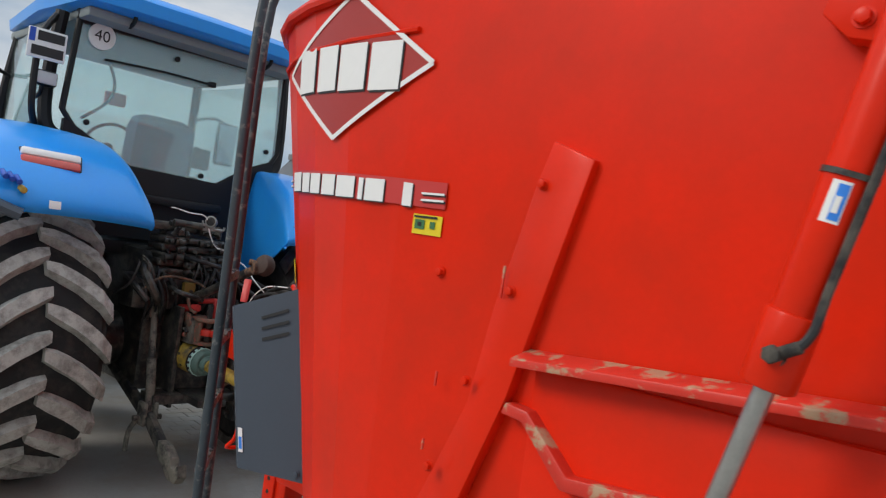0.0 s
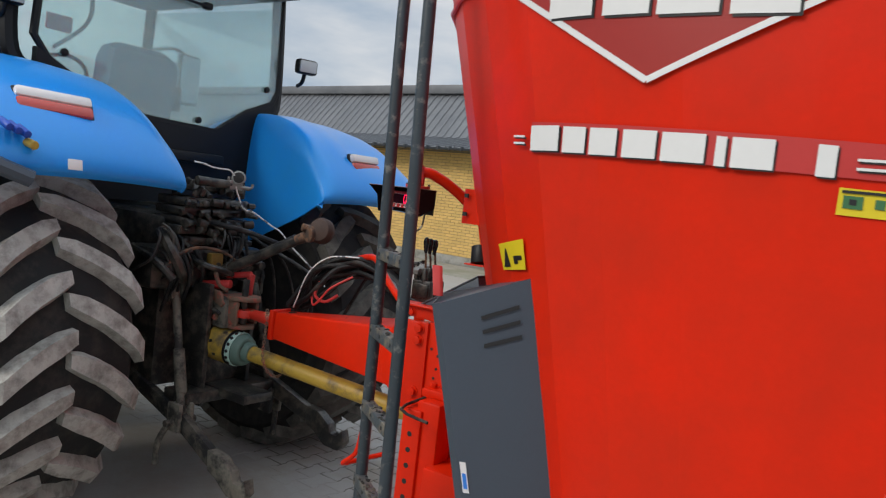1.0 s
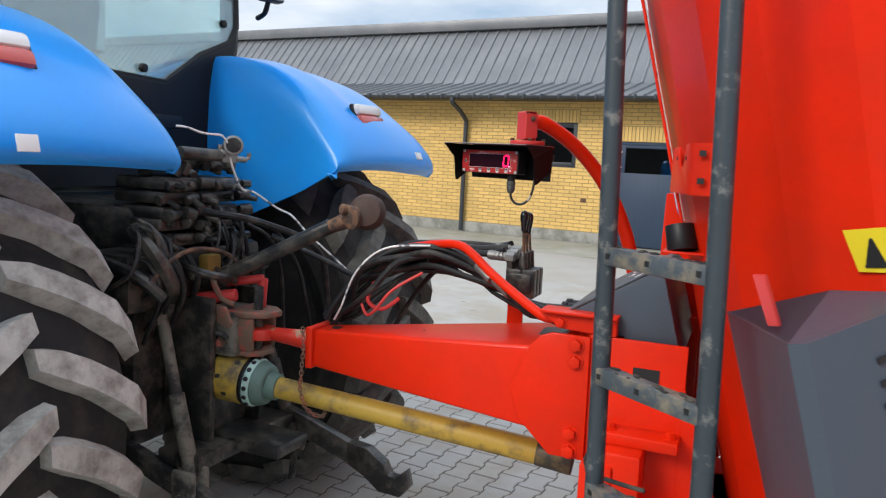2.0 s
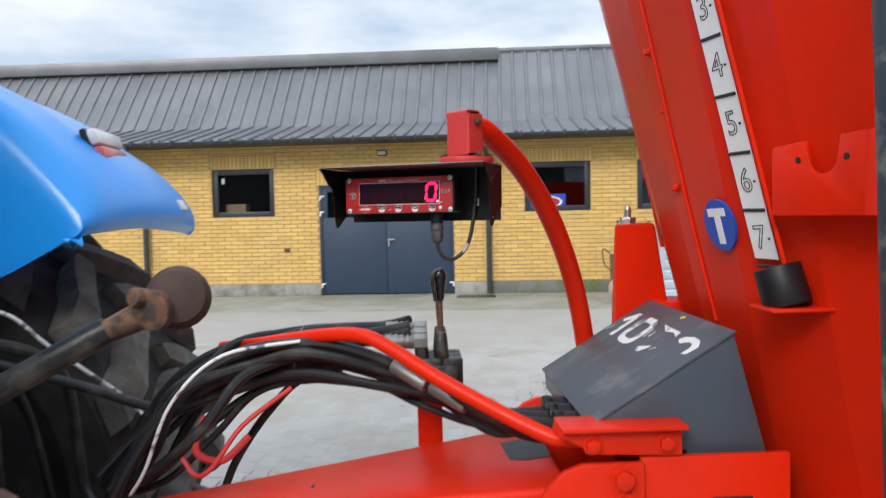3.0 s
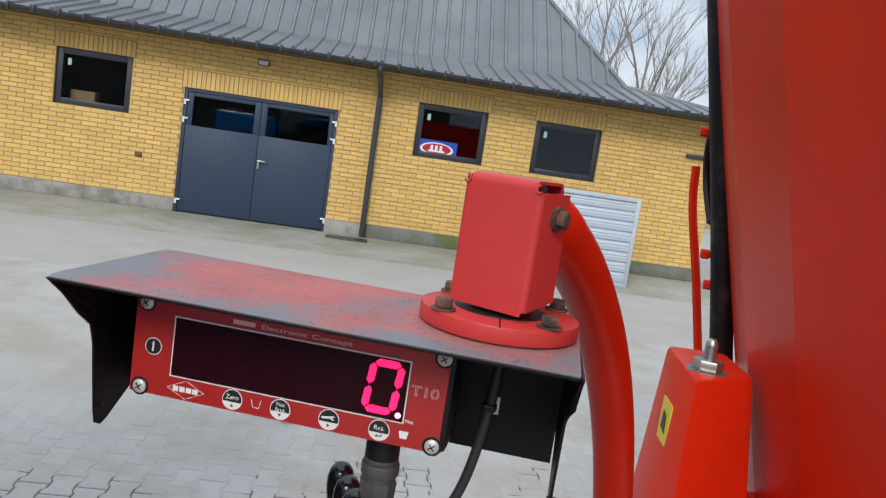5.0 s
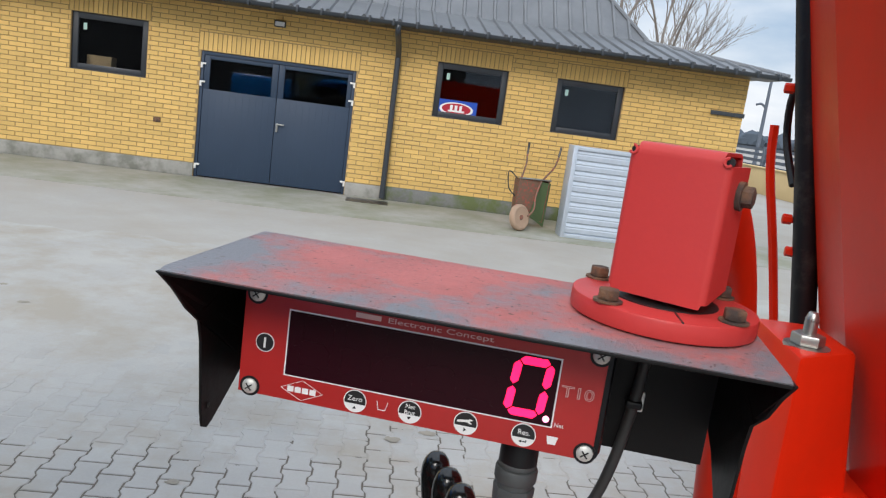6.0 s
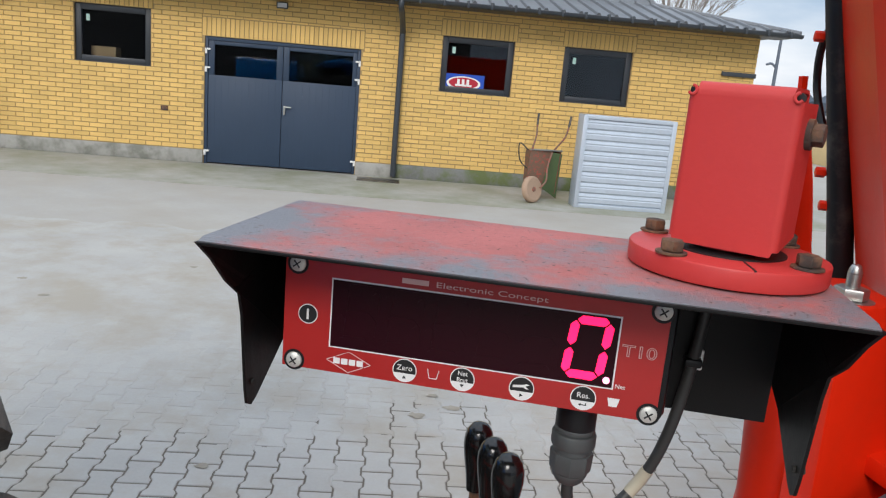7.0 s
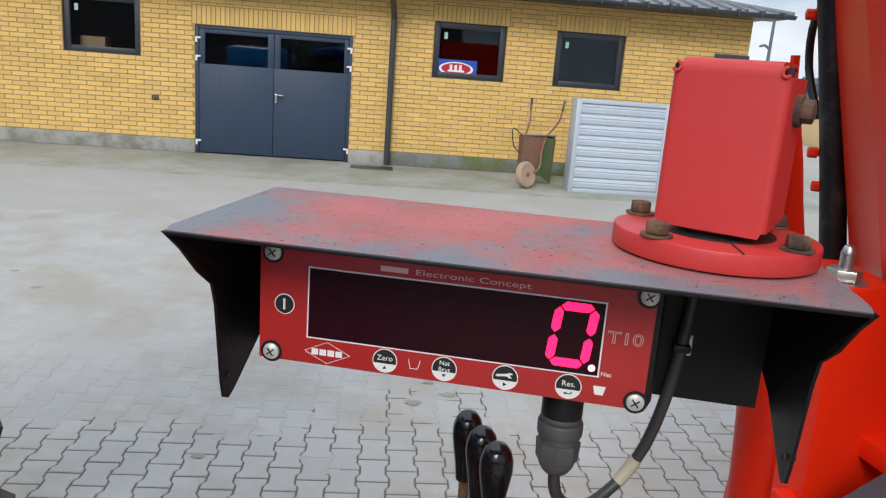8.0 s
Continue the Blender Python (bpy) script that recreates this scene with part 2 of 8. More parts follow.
def hood_paint():
    """Dull red paint flaking off to grey primer along the front edge, the end and a scuffed band, with pits and grit."""
    m = mat("weathered_hood", (0.43, 0.125, 0.110), 0.62, vary=0.30, big=16, small=260, bump=0.0, spec=0.5)
    n, l = m.node_tree.nodes, m.node_tree.links
    b = n["Principled BSDF"]
    tc, sep = n.new("ShaderNodeTexCoord"), n.new("ShaderNodeSeparateXYZ")
    l.new(tc.outputs["Object"], sep.inputs[0])

    def calc(op, a, c, clamp=False):
        x = n.new("ShaderNodeMath")
        x.operation, x.use_clamp = op, clamp
        for i, v in enumerate((a, c)):
            if isinstance(v, (int, float)):
                x.inputs[i].default_value = v
            else:
                l.new(v, x.inputs[i])
        return x.outputs[0]

    def grain(scale, detail, rough):
        node = n.new("ShaderNodeTexNoise")
        node.inputs["Scale"].default_value, node.inputs["Detail"].default_value, node.inputs["Roughness"].default_value = scale, detail, rough
        l.new(tc.outputs["Object"], node.inputs["Vector"])
        return node.outputs["Fac"]

    blotch, flake, grit = grain(11.0, 3.0, 0.5), grain(60.0, 9.0, 0.72), grain(420.0, 3.0, 0.6)
    front = calc("MULTIPLY", calc("SUBTRACT", -0.040, sep.outputs["Y"]), 22.0, True)
    end = calc("MULTIPLY", calc("SUBTRACT", 0.050, sep.outputs["X"]), 14.0, True)
    slant = calc("ADD", sep.outputs["X"], calc("MULTIPLY", sep.outputs["Y"], -0.8))
    band = calc("SUBTRACT", 0.55, calc("MULTIPLY", calc("ABSOLUTE", calc("SUBTRACT", slant, 0.165), 0.0), 13.0), True)
    side = calc("MULTIPLY", calc("SUBTRACT", sep.outputs["X"], 0.19), 4.5, True)
    wear = calc("MAXIMUM", calc("MAXIMUM", front, end), calc("MAXIMUM", band, side))
    wear = calc("ADD", calc("MULTIPLY", wear, 0.50), calc("MULTIPLY", calc("SUBTRACT", blotch, 0.5), 1.1))
    wear = calc("ADD", wear, calc("MULTIPLY", calc("SUBTRACT", flake, 0.5), 1.0))
    bare = calc("ADD", calc("MULTIPLY", calc("SUBTRACT", wear, 0.245), 2.6), 0.5, True)
    mx = n.new("ShaderNodeMix")
    mx.data_type = "RGBA"
    mx.inputs["B"].default_value = (0.165, 0.166, 0.178, 1)
    l.new(bare, mx.inputs["Factor"])
    l.new(b.inputs["Base Color"].links[0].from_socket, mx.inputs["A"])
    speck = n.new("ShaderNodeMix")
    speck.data_type = "RGBA"
    speck.inputs["B"].default_value = (0.07, 0.035, 0.03, 1)
    l.new(calc("MULTIPLY", calc("SUBTRACT", grain(300.0, 2.0, 0.5), 0.65), 14.0, True), speck.inputs["Factor"])
    l.new(mx.outputs["Result"], speck.inputs["A"])
    l.new(speck.outputs["Result"], b.inputs["Base Color"])
    l.new(calc("SUBTRACT", 0.60, calc("MULTIPLY", bare, 0.22)), b.inputs["Roughness"])
    bump = n.new("ShaderNodeBump")
    bump.inputs["Strength"].default_value, bump.inputs["Distance"].default_value = 0.55, 0.0012
    l.new(calc("ADD", calc("MULTIPLY", bare, -0.7), calc("MULTIPLY", grit, 0.8)), bump.inputs["Height"])
    l.new(bump.outputs["Normal"], b.inputs["Normal"])
    return m


HOOD_TOP = hood_paint()
HOOD_IN = mat("black_hood_paint", (0.006, 0.0055, 0.0055), 0.5, spec=0.22, vary=0.2, big=10, small=100, bump=0.1)
KNOB = mat("glossy_black_knob", (0.008, 0.008, 0.008), 0.16, vary=0.1, bump=0.02)
PALE_PRINT = mat("faded_print", (0.70, 0.46, 0.43), 0.45, vary=0.05, bump=0)
CABLE = mat("grey_cable", (0.034, 0.034, 0.033), 0.5, vary=0.15, bump=0.05)
TAPE = mat("beige_tape", (0.45, 0.40, 0.30), 0.6, vary=0.1)
GLAND = mat("grey_gland", (0.065, 0.068, 0.068), 0.5, vary=0.1, bump=0.05)
BRICK = mat("yellow_brick", (0.67, 0.44, 0.143), 0.75, vary=0.10, big=3, small=60, bump=0.2, per_island=0.09)
BRICK_ONE = mat("yellow_brick_single", (0.67, 0.44, 0.143), 0.75, vary=0.10, big=3, small=60, bump=0.2, per_object=0.09)
# Tones of the unseen shed, chosen for what the barn panes mirror.
REFLECT_DARK = mat("dark_reflected_wall", (0.085, 0.080, 0.078), 0.85, vary=0.4, big=0.6, small=30, bump=0.3)
REFLECT_PALE = mat("pale_reflected_wall", (0.62, 0.67, 0.74), 0.85, vary=0.25, big=0.4, small=20, bump=0.2)
MORTAR = mat("mortar", (0.36, 0.25, 0.115), 0.9, vary=0.15, big=4, small=90, bump=0.3)
PLINTH = mat("plinth_concrete", (0.34, 0.33, 0.30), 0.9, vary=0.2, big=3, small=40, bump=0.4, second=(0.20, 0.20, 0.17), amount=0.3, spots=2.5)
PLINTH_MOSS = mat("mossy_plinth", (0.17, 0.172, 0.165), 0.9, vary=0.3, big=3, small=40, bump=0.4, second=(0.115, 0.14, 0.055), amount=0.35, spots=1.8)
ROOF = mat("grey_sheet_roof", (0.120, 0.126, 0.135), 0.42, metal=0.25, vary=0.16, big=0.5, small=12, bump=0.05, second=(0.20, 0.205, 0.21), amount=0.25, spots=0.8, sharp=0.2)
GUTTER = mat("dark_gutter", (0.035, 0.042, 0.05), 0.4, vary=0.1)
GATE = mat("slate_blue_gate", (0.030, 0.050, 0.085), 0.5, spec=0.35, vary=0.08, big=2, small=40, bump=0.04)
FRAME = mat("graphite_frame", (0.026, 0.031, 0.038), 0.42, vary=0.08)
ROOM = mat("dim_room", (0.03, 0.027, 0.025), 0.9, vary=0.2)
CARD = mat("brown_carton", (0.55, 0.37, 0.20), 0.85, vary=0.12)
DIRTY = dict(second=(0.315, 0.282, 0.232), amount=0.22, spots=1.6, sharp=0.10, world_wide=True)
PAVER = mat("concrete_paver", (0.362, 0.350, 0.325), 0.85, vary=0.14, big=2.0, small=70, bump=0.25, per_island=0.04, **DIRTY)
PAVER_ONE = mat("concrete_paver_single", (0.362, 0.350, 0.325), 0.85, vary=0.14, big=2.0, small=70, bump=0.25, per_object=0.04, **DIRTY)
GROUND = mat("dusty_yard", (0.362, 0.347, 0.320), 0.9, vary=0.15, big=0.5, small=25, bump=0.25, second=(0.30, 0.268, 0.222), amount=0.26, spots=0.45, sharp=0.2, world_wide=True)
SAND = mat("packed_dust", (0.362, 0.347, 0.320), 0.92, vary=0.15, big=1.3, small=60, bump=0.2, **DIRTY)
SOIL = mat("dark_joint_soil", (0.115, 0.098, 0.078), 0.95, vary=0.25, big=3, small=60, bump=0.3, world_wide=True)
MOSS = mat("mossy_yard", (0.362, 0.347, 0.320), 0.92, vary=0.15, big=0.5, small=25, bump=0.3, second=(0.225, 0.228, 0.160), amount=0.40, spots=0.9, sharp=0.16, world_wide=True)
BARK = mat("pale_bark", (0.22, 0.19, 0.165), 0.9, vary=0.25, big=5, small=30)
FIELD = mat("far_field", (0.10, 0.13, 0.08), 0.95, vary=0.2, big=0.01, small=0.3)
WOODS = mat("far_woods", (0.075, 0.095, 0.12), 0.95, vary=0.3, big=0.02, small=0.3)
BEIGE_WALL = mat("beige_render", (0.58, 0.43, 0.22), 0.85, vary=0.08)
FENCE = mat("grey_fence", (0.10, 0.12, 0.15), 0.6)
# Lining coloured pale to carry the reflection along the top of the rear window.
LINING = mat("reflection_grey_lining", (0.22, 0.25, 0.25), 0.8, vary=0.1)
SEAT = mat("blue_grey_seat", (0.035, 0.085, 0.17), 0.8, vary=0.15)
# Rear pane's strong pale haze is dust plus sky reflection put into the colour.
CAB_GLASS = glass_mat("green_tinted_glass", (0.90, 0.985, 0.97), 0.21)
SIDE_GLASS = glass_mat("clear_tinted_glass", (0.90, 0.985, 0.985), 0.05)
BARN_GLASS = glass_mat("window_glass", (0.72, 0.76, 0.78), 0.0)
LAMP_GLASS = mat("lamp_lens", (0.55, 0.56, 0.55), 0.15, vary=0.1, spec=0.8)
LENS_WHITE = mat("clear_tail_lens", (0.80, 0.77, 0.74), 0.25, vary=0.08, coat=0.5)
LENS_RED = mat("red_tail_lens", (0.55, 0.055, 0.035), 0.25, vary=0.1, coat=0.5)


# ---- mesh tools ----
def add_box(bm, lo, hi, m=None, bevel=0.0):
    """A box from corner lo to corner hi, with rounded edges."""
    b = bmesh.new()
    bmesh.ops.create_cube(b, size=1.0)
    for v in b.verts:
        v.co = Vector([lo[i] + (v.co[i] + 0.5) * (hi[i] - lo[i]) for i in range(3)])
    if bevel:
        bmesh.ops.bevel(b, geom=b.edges[:], offset=bevel, segments=2, affect="EDGES", profile=0.5)
    if m is not None:
        b.transform(m)
    merge(bm, b)
    return bm


def merge(bm, other):
    me = bpy.data.meshes.new("scratch")
    other.to_mesh(me)
    other.free()
    bm.from_mesh(me)
    bpy.data.meshes.remove(me)
    return bm


def box(lo, hi, bevel=0.0, m=None):
    return add_box(bmesh.new(), lo, hi, m, bevel)


def add_cyl(bm, p0, p1, r0, r1=None, seg=20, bevel=0.0):
    """A straight, capped, tapered cylinder from p0 to p1."""
    p0, p1 = Vector(p0), Vector(p1)
    r1 = r0 if r1 is None else r1
    b = bmesh.new()
    bmesh.ops.create_cone(b, cap_ends=True, segments=seg, radius1=r0, radius2=r1, depth=(p1 - p0).length)
    if bevel:
        rim = [e for e in b.edges if abs(e.verts[0].co.z - e.verts[1].co.z) < 1e-6]
        bmesh.ops.bevel(b, geom=rim, offset=bevel, segments=2, affect="EDGES", profile=0.5)
    turn = (p1 - p0).to_track_quat("Z", "Y").to_matrix().to_4x4()
    b.transform(Matrix.Translation((p0 + p1) / 2) @ turn)
    merge(bm, b)
    return bm


def cyl(p0, p1, r0, r1=None, seg=20, bevel=0.0):
    return add_cyl(bmesh.new(), p0, p1, r0, r1, seg, bevel)


def spline(points, steps=6):
    """A smooth line through the points."""
    ps = [Vector(p) for p in points]
    out = []
    for i in range(len(ps) - 1):
        a, b, c, d = ps[max(i - 1, 0)], ps[i], ps[i + 1], ps[min(i + 2, len(ps) - 1)]
        for k in range(steps):
            t = k / steps
            out.append(0.5 * ((2 * b) + (c - a) * t + (2 * a - 5 * b + 4 * c - d) * t * t + (3 * b - a - 3 * c + d) * t ** 3))
    out.append(ps[-1])
    return out


def add_tube(bm, points, r, seg=10, steps=6, radii=None):
    """A round bar or hose swept along a smooth line."""
    line = spline(points, steps) if steps > 1 else [Vector(p) for p in points]
    side, rings = None, []
    for i, p in enumerate(line):
        way = (line[min(i + 1, len(line) - 1)] - line[max(i - 1, 0)]).normalized()
        if side is None:
            side = way.orthogonal().normalized()
        side = (side - way * side.dot(way)).normalized()
        up = way.cross(side)
        rr = r if radii is None else radii[0] + (radii[1] - radii[0]) * i / (len(line) - 1)
        rings.append([bm.verts.new(p + rr * (math.cos(2 * math.pi * k / seg) * side + math.sin(2 * math.pi * k / seg) * up)) for k in range(seg)])
    for a, b in zip(rings, rings[1:]):
        for k in range(seg):
            bm.faces.new((a[k], a[(k + 1) % seg], b[(k + 1) % seg], b[k]))
    bm.faces.new(rings[0][::-1])
    bm.faces.new(rings[-1])
    return bm


def tube(points, r, seg=10, steps=6, radii=None):
    return add_tube(bmesh.new(), points, r, seg, steps, radii)


def add_prism(bm, outline, way, bevel=0.0):
    """A plate: a flat outline in space, given thickness along way."""
    b = bmesh.new()
    face = b.faces.new([b.verts.new(p) for p in outline])
    made = bmesh.ops.extrude_face_region(b, geom=[face])
    bmesh.ops.translate(b, vec=Vector(way), verts=[v for v in made["geom"] if isinstance(v, bmesh.types.BMVert)])
    bmesh.ops.recalc_face_normals(b, faces=b.faces[:])
    if bevel:
        bmesh.ops.bevel(b, geom=b.edges[:], offset=bevel, segments=2, affect="EDGES", profile=0.5)
    merge(bm, b)
    return bm


def prism(outline, way, bevel=0.0):
    return add_prism(bmesh.new(), outline, way, bevel)


def add_lathe(bm, profile, m, seg=32):
    """A turned body: (radius, height) pairs spun round z, then placed by m."""
    b = bmesh.new()
    rings = [[b.verts.new((r * math.cos(2 * math.pi * k / seg), r * math.sin(2 * math.pi * k / seg), h)) for k in range(seg)] for r, h in profile]
    for a, c in zip(rings, rings[1:]):
        for k in range(seg):
            b.faces.new((a[k], a[(k + 1) % seg], c[(k + 1) % seg], c[k]))
    b.faces.new(rings[0][::-1])
    b.faces.new(rings[-1])
    bmesh.ops.recalc_face_normals(b, faces=b.faces[:])
    b.transform(m)
    merge(bm, b)
    return bm


def grid_sheet(rows, thick=0.0, closed=False):
    """A sheet through rows of points, thickened along its normals."""
    bm = bmesh.new()
    vs = [[bm.verts.new(p) for p in row] for row in rows]
    n = len(rows[0])
    for a, b in zip(vs, vs[1:]):
        for k in range(n if closed else n - 1):
            bm.faces.new((a[k], a[(k + 1) % n], b[(k + 1) % n], b[k]))
    bmesh.ops.recalc_face_normals(bm, faces=bm.faces[:])
    if thick:
        bmesh.ops.solidify(bm, geom=bm.faces[:], thickness=thick)
    return bm


def mesh_of(name, bm, material, smooth=35):
    me = bpy.data.meshes.new(name)
    bm.to_mesh(me)
    bm.free()
    me.materials.append(material)
    if smooth:
        me.shade_smooth()
        me.set_sharp_from_angle(angle=radians(smooth))
    return me


def part(name, bm, material, parent, label="", smooth=35):
    """One mesh object under a thing or under a part."""
    ob = new(name, mesh_of(name, bm, material, smooth))
    ob.parent = parent
    return tagged(ob, label)


def thing(name, label, category, m=None, group="", kind=""):
    ob = new(name)
    ob.empty_display_size = 0.1
    if m is not None:
        ob.matrix_basis = m
    return tagged(ob, label, category, group, kind)


def solid(name, bm, material, label, category, m=None, group="", kind="", smooth=35):
    """A thing of a single mesh."""
    ob = new(name, mesh_of(name, bm, material, smooth))
    if m is not None:
        ob.matrix_basis = m
    return tagged(ob, label, category, group, kind)


def words(name, text, size, material, parent, m, label="", depth=0.0004, stretch=1.0, line=0.0):
    """Flat lettering as a mesh, centred on m, reading along its x with y up; with line it is drawn in outline."""
    cu = bpy.data.curves.new("scratch", "FONT")
    cu.body, cu.size, cu.align_x, cu.align_y, cu.extrude = text, size, "CENTER", "CENTER", depth
    if line:
        cu.fill_mode, cu.bevel_depth, cu.bevel_resolution, cu.resolution_u, cu.extrude = "NONE", line, 1, 4, 0.0
    ob = bpy.data.objects.new("scratch", cu)
    scene.collection.objects.link(ob)
    me = bpy.data.meshes.new_from_object(ob.evaluated_get(bpy.context.evaluated_depsgraph_get()))
    bpy.data.objects.remove(ob)
    bpy.data.curves.remove(cu)
    me.name = name
    me.materials.clear()
    me.materials.append(material)
    me.transform(m @ Matrix.Diagonal((stretch, 1, 1, 1)))
    made = new(name, me)
    made.parent = parent
    return tagged(made, label)


def hexbolt(bm, at, way, r=0.012, h=0.009, washer=True):
    at, way = Vector(at), Vector(way).normalized()
    if washer:
        add_cyl(bm, at, at + way * 0.003, r * 1.35, seg=16)
    add_cyl(bm, at, at + way * (h + 0.003), r, seg=6, bevel=r * 0.12)
    return bm


# ---- large structure: ground ----
FALL = 0.0148


def yard(y):
    """Height of the yard, which falls away from the barn towards the machines."""
    return FALL * min(max(y, -18.0), 0.0)


def ground_sheet():
    bm = bmesh.new()
    xs = [-1500, -200, -60, -24, -8, 0, 8, 16, 40, 200, 1500]
    ys = [-1500, -200, -60, -24, -18, -12, -8, -2, 0, 6, 40, 200, 1500]
    vs = [[bm.verts.new((x, y, yard(y) - 0.004)) for x in xs] for y in ys]
    for a, b in zip(vs, vs[1:]):
        for k in range(len(xs) - 1):
            bm.faces.new((a[k], a[k + 1], b[k + 1], b[k]))
    return bm


ground = solid("ground", ground_sheet(), GROUND, "dusty grey farmyard paving, worn smooth and stained", "ground", kind="structure", smooth=0)

# ---- large structure: barn ----
X0, X1, WALL_H, PLINTH_H = -26.0, 9.29, 2.92, 0.225
GATE_W, GATE_H = 2.55, 2.09
WINDOWS = [(-2.08, -0.867), (3.892, 5.10), (5.952, 7.13)]
WIN_LO, WIN_HI = 1.522, 2.435
OPENINGS = [(0.0, GATE_W, 0.0, GATE_H)] + [(a, b, WIN_LO, WIN_HI) for a, b in WINDOWS]
barn = thing("barn", "long yellow brick barn with a grey ribbed metal hip roof", "barn")


def wall_body(y0, y1, z_top):
    """The front wall as solid blocks round its openings."""
    blocks = []
    xs = sorted({X0, X1, *[o[0] for o in OPENINGS], *[o[1] for o in OPENINGS]})
    for a, b in zip(xs, xs[1:]):
        hole = [o for o in OPENINGS if o[0] <= a + 1e-6 and o[1] >= b - 1e-6]
        if hole:
            if hole[0][2] > 0:
                blocks.append(((a, y0, 0), (b, y1, hole[0][2])))
            blocks.append(((a, y0, hole[0][3]), (b, y1, z_top)))
        else:
            blocks.append(((a, y0, 0), (b, y1, z_top)))
    return blocks


front_wall = [part("wall", box(lo, hi), MORTAR, barn, "yellow brick wall with raked brown joints", smooth=0) for lo, hi in wall_body(0.010, 0.30, WALL_H)][0]
side_wall = part("wall", box((X1 - 0.30, 0.30, 0), (X1 - 0.010, 6.1, WALL_H)), MORTAR, barn, "yellow brick end wall", smooth=0)
part("wall", box((X0, 5.8, 0), (X1 - 0.30, 6.1, WALL_H)), MORTAR, barn, smooth=0)
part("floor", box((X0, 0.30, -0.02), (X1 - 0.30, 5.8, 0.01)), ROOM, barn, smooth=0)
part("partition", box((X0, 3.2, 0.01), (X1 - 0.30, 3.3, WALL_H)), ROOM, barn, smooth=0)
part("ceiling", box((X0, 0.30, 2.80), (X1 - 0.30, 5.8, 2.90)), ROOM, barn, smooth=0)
part("plinth", box((X0, -0.012, 0), (-0.01, 0.012, PLINTH_H), 0.004), PLINTH, barn, "rough grey concrete plinth")
part("plinth", box((GATE_W + 0.01, -0.03, 0), (3.18, 0.012, PLINTH_H), 0.006), PLINTH, barn, "chipped pale concrete plinth")
part("plinth", box((3.20, -0.012, 0), (X1 + 0.012, 0.012, PLINTH_H + 0.01), 0.004), PLINTH_MOSS, barn, "damp dark plinth with green moss")

# roof: steep hip over flared eaves, with raised ribs
EAVE_Y, EAVE_Z, RIDGE_Y, RIDGE_Z = -0.60, 2.93, 2.75, 5.06
EAVE_X, BACK_Y = 9.66, 6.10
FLARE, BREAK_Z = 1.86, 3.36
BREAK_Y, BREAK_X, BACK_BREAK = EAVE_Y + FLARE, EAVE_X - FLARE, BACK_Y - FLARE
HIP_X = EAVE_X - (RIDGE_Y - EAVE_Y)
SHEETS = (
    ([(X0, EAVE_Y, EAVE_Z), (EAVE_X, EAVE_Y, EAVE_Z), (BREAK_X, BREAK_Y, BREAK_Z), (X0, BREAK_Y, BREAK_Z)], (0, 0.008, -0.035)),
    ([(X0, BREAK_Y, BREAK_Z), (BREAK_X, BREAK_Y, BREAK_Z), (HIP_X, RIDGE_Y, RIDGE_Z), (X0, RIDGE_Y, RIDGE_Z)], (0, 0.03, -0.030)),
    ([(EAVE_X, EAVE_Y, EAVE_Z), (EAVE_X, BACK_Y, EAVE_Z), (BREAK_X, BACK_BREAK, BREAK_Z), (BREAK_X, BREAK_Y, BREAK_Z)], (-0.008, 0, -0.035)),
    ([(BREAK_X, BREAK_Y, BREAK_Z), (BREAK_X, BACK_BREAK, BREAK_Z), (HIP_X, RIDGE_Y, RIDGE_Z)], (-0.03, 0, -0.030)),
    ([(EAVE_X, BACK_Y, EAVE_Z), (X0, BACK_Y, EAVE_Z), (X0, BACK_BREAK, BREAK_Z), (BREAK_X, BACK_BREAK, BREAK_Z)], (0, -0.008, -0.035)),
    ([(BREAK_X, BACK_BREAK, BREAK_Z), (X0, BACK_BREAK, BREAK_Z), (X0, RIDGE_Y, RIDGE_Z), (HIP_X, RIDGE_Y, RIDGE_Z)], (0, -0.03, -0.030)),
)
roof = [part("roof", prism(outline, way), ROOF, barn, "dark grey ribbed sheet-metal roof with flared eaves", smooth=0) for outline, way in SHEETS][0]


def rib_mesh(run):
    """One trapezoid rib up the slope, bent where the pitch changes; run is its length in plan."""
    stops = [(0.0, 0.0)]
    if run > FLARE:
        stops += [(FLARE, BREAK_Z - EAVE_Z), (run, BREAK_Z - EAVE_Z + (run - FLARE) * (RIDGE_Z - BREAK_Z) / (RIDGE_Y - BREAK_Y))]
    else:
        stops.append((run, run * (BREAK_Z - EAVE_Z) / FLARE))
    bm = bmesh.new()
    rows = []
    for k, (dy, dz) in enumerate(stops):
        steep = (dz - stops[k - 1][1]) / max(dy - stops[k - 1][0], 1e-6) if k else (BREAK_Z - EAVE_Z) / FLARE
        up = Vector((0, -steep, 1)).normalized() * 0.035
        base = Vector((0, dy, dz))
        rows.append([bm.verts.new(base + p) for p in (Vector((-0.036, 0, 0)), Vector((-0.018, 0, 0)) + up, Vector((0.018, 0, 0)) + up, Vector((0.036, 0, 0)))])
    for p, q in zip(rows, rows[1:]):
        for k in range(3):
            bm.faces.new((p[k], p[k + 1], q[k + 1], q[k]))
    bm.faces.new(rows[0][::-1])
    bm.faces.new(rows[-1])
    return mesh_of("rib", bm, ROOF, 0)


